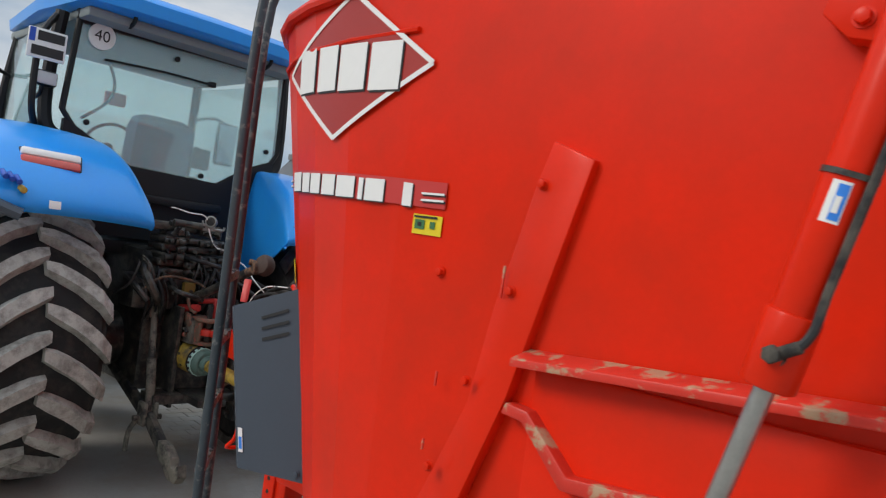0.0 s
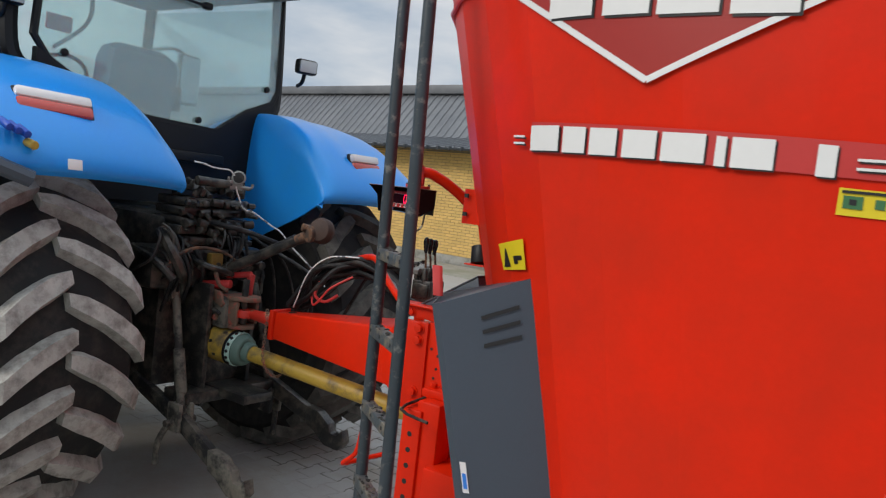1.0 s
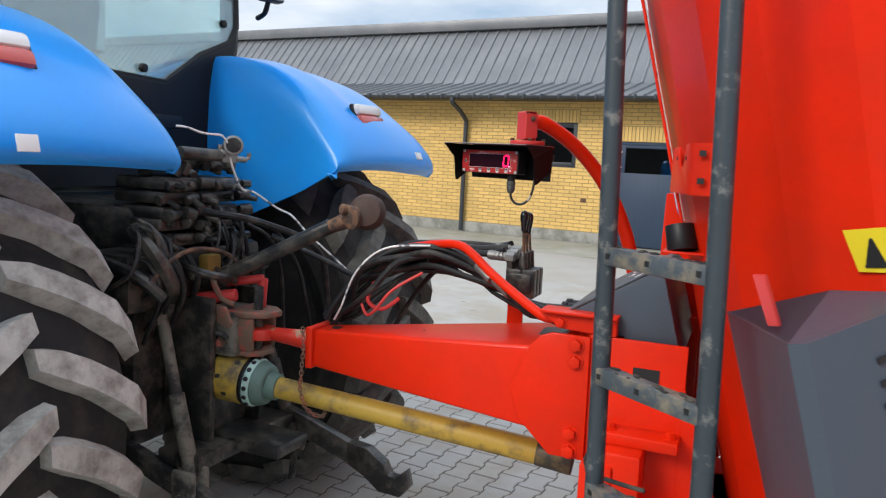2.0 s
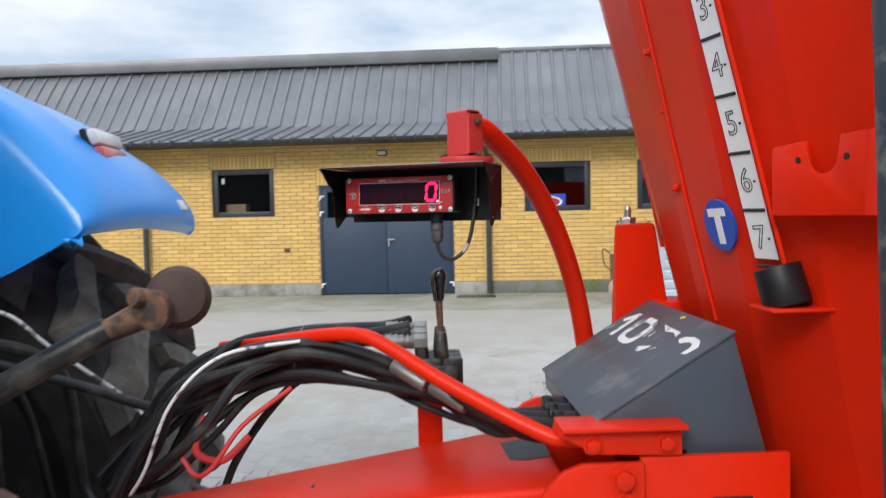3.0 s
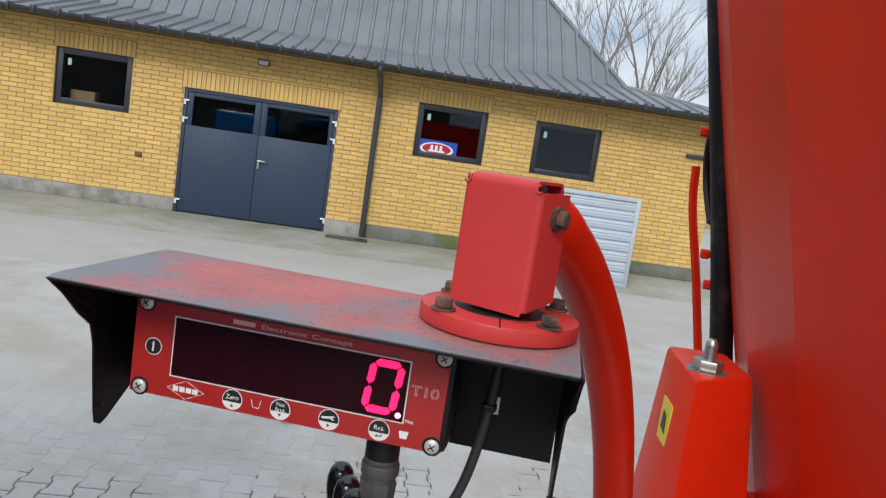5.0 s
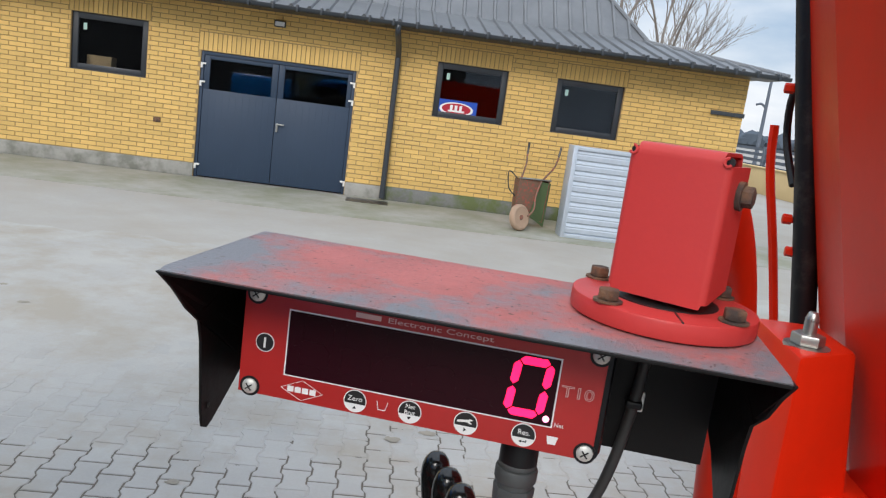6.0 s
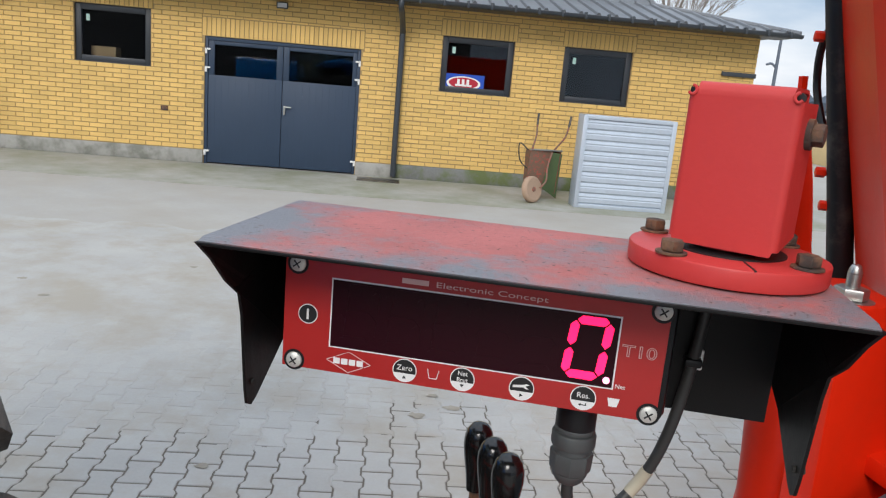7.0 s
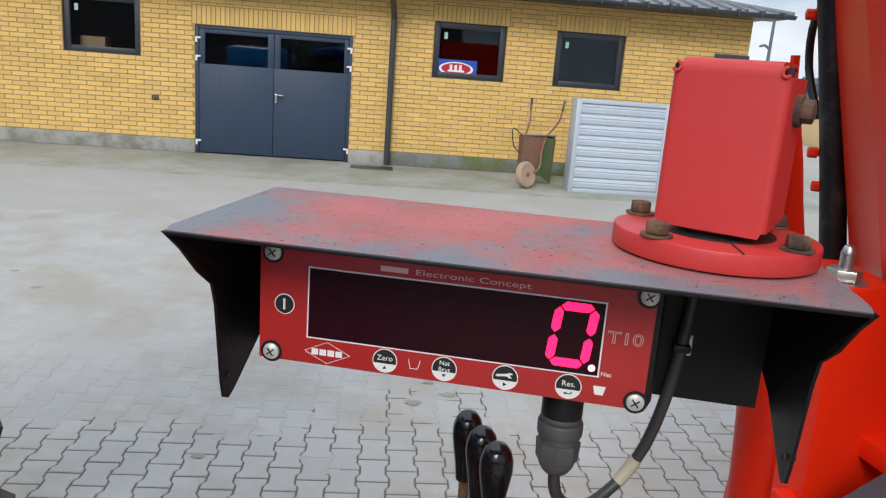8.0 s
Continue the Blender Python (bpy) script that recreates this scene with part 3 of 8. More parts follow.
full_rib = rib_mesh(RIDGE_Y - EAVE_Y)
x = X0 + 0.1
while x < EAVE_X - 0.1:
    run = min(RIDGE_Y - EAVE_Y, EAVE_X - x)
    me = full_rib if run > RIDGE_Y - EAVE_Y - 0.01 else rib_mesh(run)
    rib = new("rib", me)
    rib.parent = roof
    rib.location = (x, EAVE_Y, EAVE_Z + 0.001)
    x += 0.285
part("ridge_vent", box((X0, RIDGE_Y - 0.35, RIDGE_Z - 0.25), (3.43, RIDGE_Y + 0.35, RIDGE_Z + 0.02), 0.02), ROOF, barn, "raised grey ridge ventilator")
part("ridge_cap", tube([(3.43, RIDGE_Y, RIDGE_Z), (HIP_X, RIDGE_Y, RIDGE_Z)], 0.07, 8, 1), ROOF, barn)
part("hip_cap", tube([(HIP_X, RIDGE_Y, RIDGE_Z), (BREAK_X, BREAK_Y, BREAK_Z), (EAVE_X, EAVE_Y, EAVE_Z)], 0.05, 8, 1), ROOF, barn)
part("soffit", box((X0, EAVE_Y + 0.05, EAVE_Z - 0.075), (EAVE_X - 0.08, 0.0, EAVE_Z - 0.045)), GUTTER, barn, "dark boarded soffit", smooth=0)


def gutter():
    bm = bmesh.new()
    add_box(bm, (X0, EAVE_Y - 0.005, EAVE_Z - 0.06), (EAVE_X, EAVE_Y + 0.02, EAVE_Z - 0.01))
    rows = []
    for k in range(9):
        a = math.pi * (1 + k / 8)
        rows.append([(xx, EAVE_Y - 0.065 + 0.062 * math.cos(a), EAVE_Z - 0.02 + 0.062 * math.sin(a)) for xx in (X0, EAVE_X)])
    return merge(bm, grid_sheet(rows, 0.004))


rain_gutter = part("gutter", gutter(), GUTTER, barn, "dark metal rain gutter")
bracket = mesh_of("bracket", box((-0.020, EAVE_Y - 0.135, EAVE_Z - 0.09), (0.020, EAVE_Y - 0.02, EAVE_Z + 0.022), 0.012), GUTTER)
for k in range(95):
    ob = new("bracket", bracket)
    ob.parent = rain_gutter
    ob.location.x = X0 + 0.2 + 0.375 * k
for px in (3.21, -3.39):
    part("downpipe", tube([(px - 0.05, EAVE_Y - 0.06, EAVE_Z - 0.06), (px - 0.05, EAVE_Y - 0.05, EAVE_Z - 0.16), (px - 0.02, -0.34, EAVE_Z - 0.32),
                           (px, -0.10, EAVE_Z - 0.50), (px, -0.085, EAVE_Z - 0.62), (px, -0.085, 1.4), (px, -0.085, 0.03)], 0.048, 14, 5), GUTTER, barn, "dark metal downpipe")


# gate: two leaves with a glazed strip each
gate = thing("gate", "", "")
gate.parent = barn
tagged(gate, "closed slate-blue double gate with two panes")
bm = bmesh.new()
for lo, hi in (((0.0, 0.03, 0.0), (0.05, 0.11, GATE_H)), ((GATE_W - 0.05, 0.03, 0.0), (GATE_W, 0.11, GATE_H)), ((0.05, 0.03, GATE_H - 0.06), (GATE_W - 0.05, 0.11, GATE_H))):
    add_box(bm, lo, hi, None, 0.004)
part("gate_frame", bm, GATE, gate)
for a, b, pa, pb in ((0.055, 1.268, 0.15, 1.165), (1.276, GATE_W - 0.055, 1.372, 2.42)):
    bm = bmesh.new()
    add_box(bm, (a, 0.045, 0.02), (b, 0.085, 1.475), None, 0.004)
    add_box(bm, (a, 0.045, 1.475), (pa, 0.085, GATE_H - 0.065), None, 0.004)
    add_box(bm, (pb, 0.045, 1.475), (b, 0.085, GATE_H - 0.065), None, 0.004)
    add_box(bm, (pa, 0.045, 1.965), (pb, 0.085, GATE_H - 0.065), None, 0.004)
    for k in range(1, 11):
        xk = a + (b - a) * k / 11
        add_box(bm, (xk - 0.003, 0.0443, 0.06), (xk + 0.003, 0.046, 1.43))
    part("gate_leaf", bm, GATE, gate)
    ob = part("pane", box((pa, 0.062, 1.475), (pb, 0.068, 1.965)), BARN_GLASS, gate, "dark reflecting pane")
    ob.visible_shadow = False
bm = box((1.300, 0.018, 0.93), (1.335, 0.045, 1.06), 0.006)
add_box(bm, (1.305, -0.015, 1.035), (1.330, 0.03, 1.055), None, 0.004)
add_box(bm, (1.310, -0.02, 1.035), (1.440, -0.004, 1.055), None, 0.005)
add_cyl(bm, (1.317, 0.005, 0.93), (1.317, 0.02, 0.93), 0.018)
part("handle", bm, STEEL, gate, "bright steel lever handle")
for hx, flip in ((0.05, 1), (GATE_W - 0.05, -1)):
    for hz in (1.87, 1.575, 0.20):
        bm = box((hx - 0.035, 0.012, hz), (hx + 0.035, 0.045, hz + 0.03), 0.004)
        add_box(bm, (hx - flip * 0.035 - 0.018, 0.012, hz - 0.06), (hx - flip * 0.035 + 0.018, 0.035, hz + 0.03), None, 0.004)
        part("hinge", bm, WHITE, gate, "pale hinge cover")


def barn_window(a, b, fill):
    """A graphite window with one mullion, pane and sill."""
    w = thing("window", "", "")
    w.parent = barn
    tagged(w, "graphite-framed barn window" + fill)
    f = 0.10
    bm = bmesh.new()
    for lo, hi in (((a, 0.05, WIN_LO), (a + f, 0.12, WIN_HI)), ((b - f, 0.05, WIN_LO), (b, 0.12, WIN_HI)),
                   ((a + f, 0.05, WIN_LO), (b - f, 0.12, WIN_LO + f)), ((a + f, 0.05, WIN_HI - f), (b - f, 0.12, WIN_HI))):
        add_box(bm, lo, hi, None, 0.005)
    part("window_frame", bm, FRAME, w)
    ob = part("pane", box((a + f, 0.080, WIN_LO + f), (b - f, 0.086, WIN_HI - f)), BARN_GLASS, w)
    ob.visible_shadow = False
    part("window_sill", box((a + 0.002, 0.012, WIN_LO), (b - 0.002, 0.05, WIN_LO + 0.012), 0.003), FRAME, w)
    part("energy_label", box((a + 0.17, 0.070, WIN_HI - 0.27), (a + 0.225, 0.078, WIN_HI - 0.165)), MINT, w, "small pale green label on the pane")
    return w


win_box = barn_window(*WINDOWS[0], " with a carton behind it")
win_sign = barn_window(*WINDOWS[1], " with a blue and red advertising sign")
barn_window(*WINDOWS[2], " reflecting the added pale wall")
solid("cardboard_box", box((-1.93, 0.31, WIN_LO + 0.02), (-1.53, 0.56, WIN_LO + 0.255), 0.006), CARD, "brown cardboard box on the sill inside the barn", "box")
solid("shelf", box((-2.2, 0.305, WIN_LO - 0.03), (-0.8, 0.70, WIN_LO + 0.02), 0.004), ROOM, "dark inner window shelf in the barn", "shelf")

# advertising sign in the second window
sx, sz = 3.945, WIN_LO + 0.005
sign = part("sign", box((sx, 0.060, sz), (sx + 0.70, 0.072, sz + 0.31)), BLUE_STICKER, win_sign, "blue sign with a white-edged red oval")


def oval(cx, cz, rx, rz, y, depth=0.003):
    return prism([(cx + rx * math.cos(2 * math.pi * k / 32), y, cz + rz * math.sin(2 * math.pi * k / 32)) for k in range(32)], (0, depth, 0))


part("sign_oval", oval(sx + 0.35, sz + 0.16, 0.29, 0.115, 0.057), WHITE, sign)
part("sign_oval", oval(sx + 0.35, sz + 0.165, 0.25, 0.09, 0.0545), RED_STICKER, sign)
bm = bmesh.new()
for k in range(3):
    add_box(bm, (sx + 0.24 + 0.08 * k, 0.052, sz + 0.135), (sx + 0.285 + 0.08 * k, 0.0555, sz + 0.225))
add_box(bm, (sx + 0.21, 0.0515, sz + 0.11), (sx + 0.49, 0.055, sz + 0.14))
part("sign_shape", bm, WHITE, sign, smooth=0)

# small fittings on the wall
flood = thing("floodlight", "small dark floodlight fixed under the eaves", "floodlight")
part("housing", box((1.15, -0.10, 2.62), (1.33, -0.03, 2.72), 0.008), GUTTER, flood)
part("lens", box((1.165, -0.106, 2.635), (1.315, -0.100, 2.705), 0.003), LAMP_GLASS, flood)
part("bracket", box((1.215, -0.03, 2.65), (1.265, 0.012, 2.70), 0.003), GUTTER, flood)
solid("wall_vent", box((-0.70, -0.02, 0.83), (-0.585, 0.011, 0.91), 0.006), RUST, "small brown vent cover on the brick wall", "vent")
bm = box((8.69, -0.05, 2.19), (9.30, -0.02, 2.265), 0.008)
add_box(bm, (8.75, -0.02, 2.2), (8.80, 0.011, 2.25))
add_box(bm, (9.15, -0.02, 2.2), (9.20, 0.011, 2.25))
solid("wall_bracket", bm, GUTTER, "dark metal rail bolted to the brick wall", "bracket")
solid("drain_cover", box((2.62, -0.62, -0.012), (3.32, -0.22, 0.002), 0.003), BLACK_STEEL, "dark iron drain cover below the downpipe", "drain")
solid("moss_strip", prism([(-14.0, -2.1, yard(-2.1) - 0.006), (11.0, -2.1, yard(-2.1) - 0.006), (11.0, -0.03, -0.006), (-14.0, -0.03, -0.006)], (0, 0, 0.007)), MOSS, "mossy dusty ground along the barn", "moss", kind="structure", smooth=0)


# louvred cabinet and wheelbarrow standing in front of the barn
def louvre_cabinet():
    root = thing("louvre_cabinet", "galvanised louvred shutter box standing by the barn", "shutter", pose(6.02, -1.62, yard(-1.62), 0, 0, 1.0))
    w, d, h = 1.46, 0.34, 1.42
    bm = bmesh.new()
    for lo, hi in (((0, 0, 0), (0.07, d, h)), ((w - 0.07, 0, 0), (w, d, h)), ((0.07, 0, h - 0.06), (w - 0.07, d, h)), ((0.07, 0, 0), (w - 0.07, d, 0.06)), ((0.07, d - 0.02, 0.06), (w - 0.07, d, h - 0.06))):
        add_box(bm, lo, hi, None, 0.005)
    part("frame", bm, GALVANISED, root)
    n = 8
    pitch = (h - 0.12) / n
    slat = mesh_of("slat", prism([(0.07, 0.034, 0), (0.07, 0.012, pitch * 0.16), (0.07, 0.010, pitch * 0.52), (0.07, 0.018, pitch * 0.62), (0.07, 0.010, pitch * 0.72), (0.07, 0.022, pitch * 0.90), (0.07, 0.034, pitch), (0.07, 0.06, pitch * 0.5)], (w - 0.14, 0, 0)), GALVANISED, 0)
    for k in range(n):
        ob = new("slat", slat)
        ob.parent = root
        ob.location.z = 0.06 + pitch * k
    return root


louvre_cabinet()


def wheelbarrow():
    root = thing("wheelbarrow", "rusty wheelbarrow tipped upright on its wheel by the barn", "wheelbarrow", pose(5.50, -1.05, yard(-1.45), 0, 0, 12))
    wheel = thing("wheel", "", "")
    wheel.parent = root
    bm = bmesh.new()
    side = pose(-0.22, -0.40, 0.205, 0, 78, -62) @ Matrix.Scale(1.13, 4)
    add_lathe(bm, [(0.10, -0.035), (0.15, -0.045), (0.178, -0.03), (0.185, 0), (0.178, 0.03), (0.15, 0.045), (0.10, 0.035)], side, 28)
    part("tyre", bm, mat("tan_tyre", (0.38, 0.26, 0.18), 0.85, vary=0.2), wheel, "tan dusty tyre")
    bm = bmesh.new()
    add_lathe(bm, [(0.03, -0.05), (0.04, -0.02), (0.10, -0.03), (0.103, 0), (0.10, 0.03), (0.04, 0.02), (0.03, 0.05)], side, 24)
    part("rim", bm, RED_RUST, wheel, "red rim")
    tray = [(-0.22, -0.20, 0.80), (0.30, -0.20, 0.80), (0.33, -0.05, 0.10), (-0.20, -0.10, 0.24)]
    back = [(-0.14, 0.22, 0.76), (0.22, 0.22, 0.76), (0.22, 0.24, 0.16), (-0.12, 0.24, 0.26)]
    bm = bmesh.new()
    a, b = [bm.verts.new(p) for p in tray], [bm.verts.new(p) for p in back]
    for k in range(4):
        bm.faces.new((a[k], a[(k + 1) % 4], b[(k + 1) % 4], b[k]))
    bm.faces.new(b)
    bm.faces.new([bm.verts.new(Vector(p) + Vector((0, 0.01, 0))) for p in (tray[0], (0.15, -0.19, 0.79), (0.06, -0.10, 0.20), tray[3])])
    bmesh.ops.recalc_face_normals(bm, faces=bm.faces[:])
    bmesh.ops.solidify(bm, geom=bm.faces[:], thickness=0.006)
    part("tray", bm, RED_RUST, root, "rusty red steel tray", smooth=0)
    part("tray_side", prism([(0.14, -0.19, 0.77), (0.33, -0.17, 0.755), (0.37, -0.02, 0.02), (0.05, -0.12, 0.20)], (0.006, 0.012, 0)), mat("mossy_green_paint", (0.085, 0.13, 0.055), 0.8, vary=0.3), root, "mossy green side plate")
    part("rim_tube", tube([(-0.23, -0.19, 0.80), (0.02, -0.215, 0.805), (0.32, -0.18, 0.80)], 0.014, 8, 3), ZINC, root, "pale worn tray rim")
    for pts in ([(-0.20, -0.20, 0.80), (-0.17, -0.18, 0.90), (-0.12, -0.12, 1.04), (-0.10, -0.06, 1.18), (-0.085, -0.03, 1.36)], [(0.16, -0.20, 0.80), (0.25, -0.17, 0.89), (0.37, -0.12, 1.02), (0.44, -0.06, 1.18), (0.475, -0.03, 1.34)]):
        part("handle", tube(pts, 0.014, 8, 5), RED_RUST, root, "rusty tube handle")
        part("grip", tube(pts[-2:], 0.019, 8, 3), BLACK_STEEL, root, "dark worn grip")
    part("strut", tube([(0.14, -0.215, 0.78), (0.06, -0.27, 0.55), (0.02, -0.36, 0.34), (-0.10, -0.44, 0.24)], 0.015, 8, 5), RED_RUST, root, "rusty wheel strut")
    part("leg", tube([(-0.22, -0.1, 0.78), (-0.36, -0.05, 0.88), (-0.33, -0.05, 0.62), (-0.22, -0.1, 0.50)], 0.010, 8, 5), BLACK_STEEL, root)
    return root


wheelbarrow()

# unseen shed opposite the barn, its height and tones set for the pane reflections
shed = thing("reflection_shed", "unseen long shed across the yard, added for the window reflections", "shed")
SHED_Z = yard(-40)
part("wall", box((-34.0, -40.3, SHED_Z), (8.0, -40.0, SHED_Z + 5.3)), REFLECT_DARK, shed, smooth=0)
# Pale wall stands in for sky mirrored in the right-hand windows.
part("wall", box((8.0, -40.3, SHED_Z), (34.0, -40.0, SHED_Z + 5.3)), REFLECT_PALE, shed, "pale added wall that the windows mirror in place of sky", smooth=0)
for x in (-34.0, 33.7):
    part("wall", box((x, -48.0, SHED_Z), (x + 0.3, -40.3, SHED_Z + 5.3)), REFLECT_DARK, shed, smooth=0)
part("roof", prism([(-34.6, -39.4, SHED_Z + 5.25), (34.6, -39.4, SHED_Z + 5.25), (34.6, -48.4, SHED_Z + 6.6), (-34.6, -48.4, SHED_Z + 6.6)], (0, 0, 0.06)), ROOF, shed, "dark metal roof", smooth=0)

# distance: boundary wall, fence, lamp pole, woods
low_wall = thing("boundary_wall", "low beige rendered boundary wall behind the yard", "wall")
part("wall", box((17.3, 8.0, 0), (17.6, 30.0, 0.95), 0.01), BEIGE_WALL, low_wall)
part("coping", box((17.25, 8.0, 0.95), (17.65, 30.0, 1.0), 0.01), BEIGE_WALL, low_wall)
fence = thing("fence", "dark grey panel fence in the distance", "fence")
for k in range(9):
    part("post", box((18.9, 12.0 + 3 * k, 0), (19.05, 12.15 + 3 * k, 1.75), 0.01), FENCE, fence)
    for z in (0.35, 0.6, 0.85, 1.1, 1.35, 1.58):
        part("rail", box((18.95, 12.15 + 3 * k, z), (19.0, 15.0 + 3 * k, z + 0.13)), FENCE, fence, smooth=0)
pole = thing("utility_pole", "concrete utility pole with a small cross arm", "pole", pose(31.4, 43.9, 0))
part("mast", cyl((0, 0, 0), (0, 0, 7.2), 0.16, 0.10, 12), FENCE, pole)
part("lamp", tube([(0, 0, 4.6), (-0.4, 0, 4.9), (-0.8, 0, 4.8)], 0.09, 8), FENCE, pole)


def woods():
    """A far belt of trees as many ragged clumps."""
    rng = random.Random(5)
    bm = bmesh.new()
    for k in range(420):
        a = radians(-70 + 140 * k / 420)
        d = 900 + rng.uniform(-60, 60)
        h, w = rng.uniform(9, 20), rng.uniform(8, 14)
        b = bmesh.new()
        bmesh.ops.create_icosphere(b, subdivisions=1, radius=1.0)
        for v in b.verts:
            v.co *= rng.uniform(0.75, 1.25)
        b.transform(Matrix.Translation((d * math.sin(a), d * math.cos(a), h * 0.4)) @ Matrix.Diagonal((w, w, h * 0.62, 1)))
        merge(bm, b)
    return bm


solid("far_woods", woods(), WOODS, "hazy blue-green belt of woods on the horizon", "woods", kind="stuff")


def bare_tree(at, height, seed):
    """A leafless tree: a tapered trunk with limbs that fork into fine twigs."""
    rng = random.Random(seed)
    root = thing("bare_tree", "leafless pale tree behind the barn", "tree", pose(*at), group="bare trees")
    trunk, crown = bmesh.new(), bmesh.new()

    def grow(p, way, length, r, level):
        pts = [p]
        for k in range(3):
            way = (way + Vector((rng.gauss(0, 0.10), rng.gauss(0, 0.10), 0.05))).normalized()
            pts.append(pts[-1] + way * length / 3)
        add_tube(trunk if level == 0 else crown, pts, r, 7 if level < 2 else 4, 2 if level < 2 else 1, radii=(r, r * 0.55))
        if level >= 4:
            return
        for k in range(5 if level == 0 else 4):
            t = rng.uniform(0.35, 1.0) if k else 1.0
            q = pts[0].lerp(pts[-1], t) if t < 1 else pts[-1]
            if t < 1:
                q = pts[min(3, int(t * 3) + 0)].lerp(pts[min(3, int(t * 3) + 1)], t * 3 - int(t * 3))
            spread = Vector((rng.gauss(0, 1), rng.gauss(0, 1), rng.uniform(-0.1, 0.5))).normalized()
            grow(q, (way * 1.0 + spread * (0.55 if level else 0.5)).normalized(), length * rng.uniform(0.5, 0.72), max(r * 0.5 * (1.1 - 0.4 * t), 0.008), level + 1)

    grow(Vector((0, 0, 0)), Vector((0, 0, 1)), height * 0.42, height * 0.016, 0)
    part("trunk", trunk, BARK, root)
    part("crown", crown, BARK, root, "fine bare twigs")
    return root


bare_tree((11.6, 16.5, 0), 11.5, 3)
bare_tree((13.4, 17.5, 0), 10.5, 8)
bare_tree((15.2, 21.0, 0), 12.0, 11)

# ---- tractor ----
# Local axes: x towards its tail, y to its right, z up; the origin lies below the tail lamps.
TRACTOR = pose(2.22, -12.765, 0, 0, 0, 5.0)
tractor = thing("tractor", "blue farm tractor seen from behind, with muddy lugged tyres", "tractor", TRACTOR)
HUB_X, HUB_Z, TYRE_R, TYRE_W, TYRE_Y = -0.645, 0.70, 0.842, 0.72, 1.0
ARCH = Vector((-0.68, 0, 0.90))


def wheel(side, hub_x=HUB_X, r=TYRE_R, width=TYRE_W, y=TYRE_Y, lugs=21, bar=LUG):
    """A driven wheel: carcass, chevron lugs and dished rim."""
    root = thing("wheel", "", "")
    root.parent = tractor
    hub = Vector((hub_x, side * y, HUB_Z if r > 0.7 else r + 0.045 + yard(-13.0)))
    turn = Matrix.Translation(hub) @ Matrix.Rotation(radians(90), 4, "X")
    h = width / 2
    bm = bmesh.new()
    add_lathe(bm, [(r * 0.58, -h * 0.72), (r * 0.72, -h * 0.98), (r * 0.88, -h), (r * 0.955, -h * 0.86), (r * 0.985, -h * 0.45), (r * 0.99, 0), (r * 0.985, h * 0.45), (r * 0.955, h * 0.86), (r * 0.88, h), (r * 0.72, h * 0.98), (r * 0.58, h * 0.72)], turn, 56)
    tyre = part("tyre", bm, TYRE, root, "dusty black tractor tyre")
    # lugs: bars that run from the middle of the tread down and out to the shoulder
    rng = random.Random(int(10 * hub_x) + side)

    def on(w, a, lift):
        shoulder = abs(w) / h
        rr = r * (0.99 - 0.005 * shoulder - (0.06 * max(shoulder - 0.8, 0) / 0.2 if shoulder > 0.8 else 0)) + lift
        return (hub.x + rr * math.cos(a), hub.y + w, hub.z + rr * math.sin(a))

    deep = 0.06 * r / 0.87
    for half in (-1, 1):
        for k in range(lugs):
            a0 = 2 * math.pi * k / lugs + (0.052 if half == -side else 0.165)
            b = bmesh.new()
            rows = []
            for i in range(6):
                t = i / 5
                w = half * h * (-0.04 + 1.05 * t)
                a = a0 - (0.30 * t - 0.035 * math.sin(math.pi * t))
                half_a = (0.056 + 0.014 * t) * (1 if i else 0.75)
                top = deep * (1.0 if 0 < i else 0.8)
                rows.append([b.verts.new(on(w, a - half_a * 1.25, -0.012)), b.verts.new(on(w, a - half_a * 0.80, top)), b.verts.new(on(w, a + half_a * 0.80, top)), b.verts.new(on(w, a + half_a * 1.25, -0.012))])
            for p, q in zip(rows, rows[1:]):
                for j in range(3):
                    b.faces.new((p[j], p[j + 1], q[j + 1], q[j]))
            b.faces.new(rows[0])
            b.faces.new(rows[-1][::-1])
            bmesh.ops.recalc_face_normals(b, faces=b.faces[:])
            part("lug", b, bar, tyre, smooth=25)
    bm = bmesh.new()
    add_lathe(bm, [(r * 0.60, -h * 0.70), (r * 0.62, -h * 0.74), (r * 0.57, -h * 0.62), (r * 0.52, -h * 0.1), (r * 0.30, h * 0.05), (r * 0.16, h * 0.2), (r * 0.16, h * 0.4), (r * 0.02, h * 0.4)], turn, 40)
    part("rim", bm, DUSTY, root, "dusty grey steel rim")
    return root


wheel(-1)
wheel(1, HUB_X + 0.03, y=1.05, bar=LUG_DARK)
wheel(-1, -3.45, 0.62, 0.46, 0.98, 18)
wheel(1, -3.45, 0.62, 0.46, 0.98, 18)


def ease(lo, hi, v):
    """Smooth step from 0 at lo to 1 at hi."""
    t = min(max((v - lo) / (hi - lo), 0.0), 1.0)
    return t * t * (3 - 2 * t)


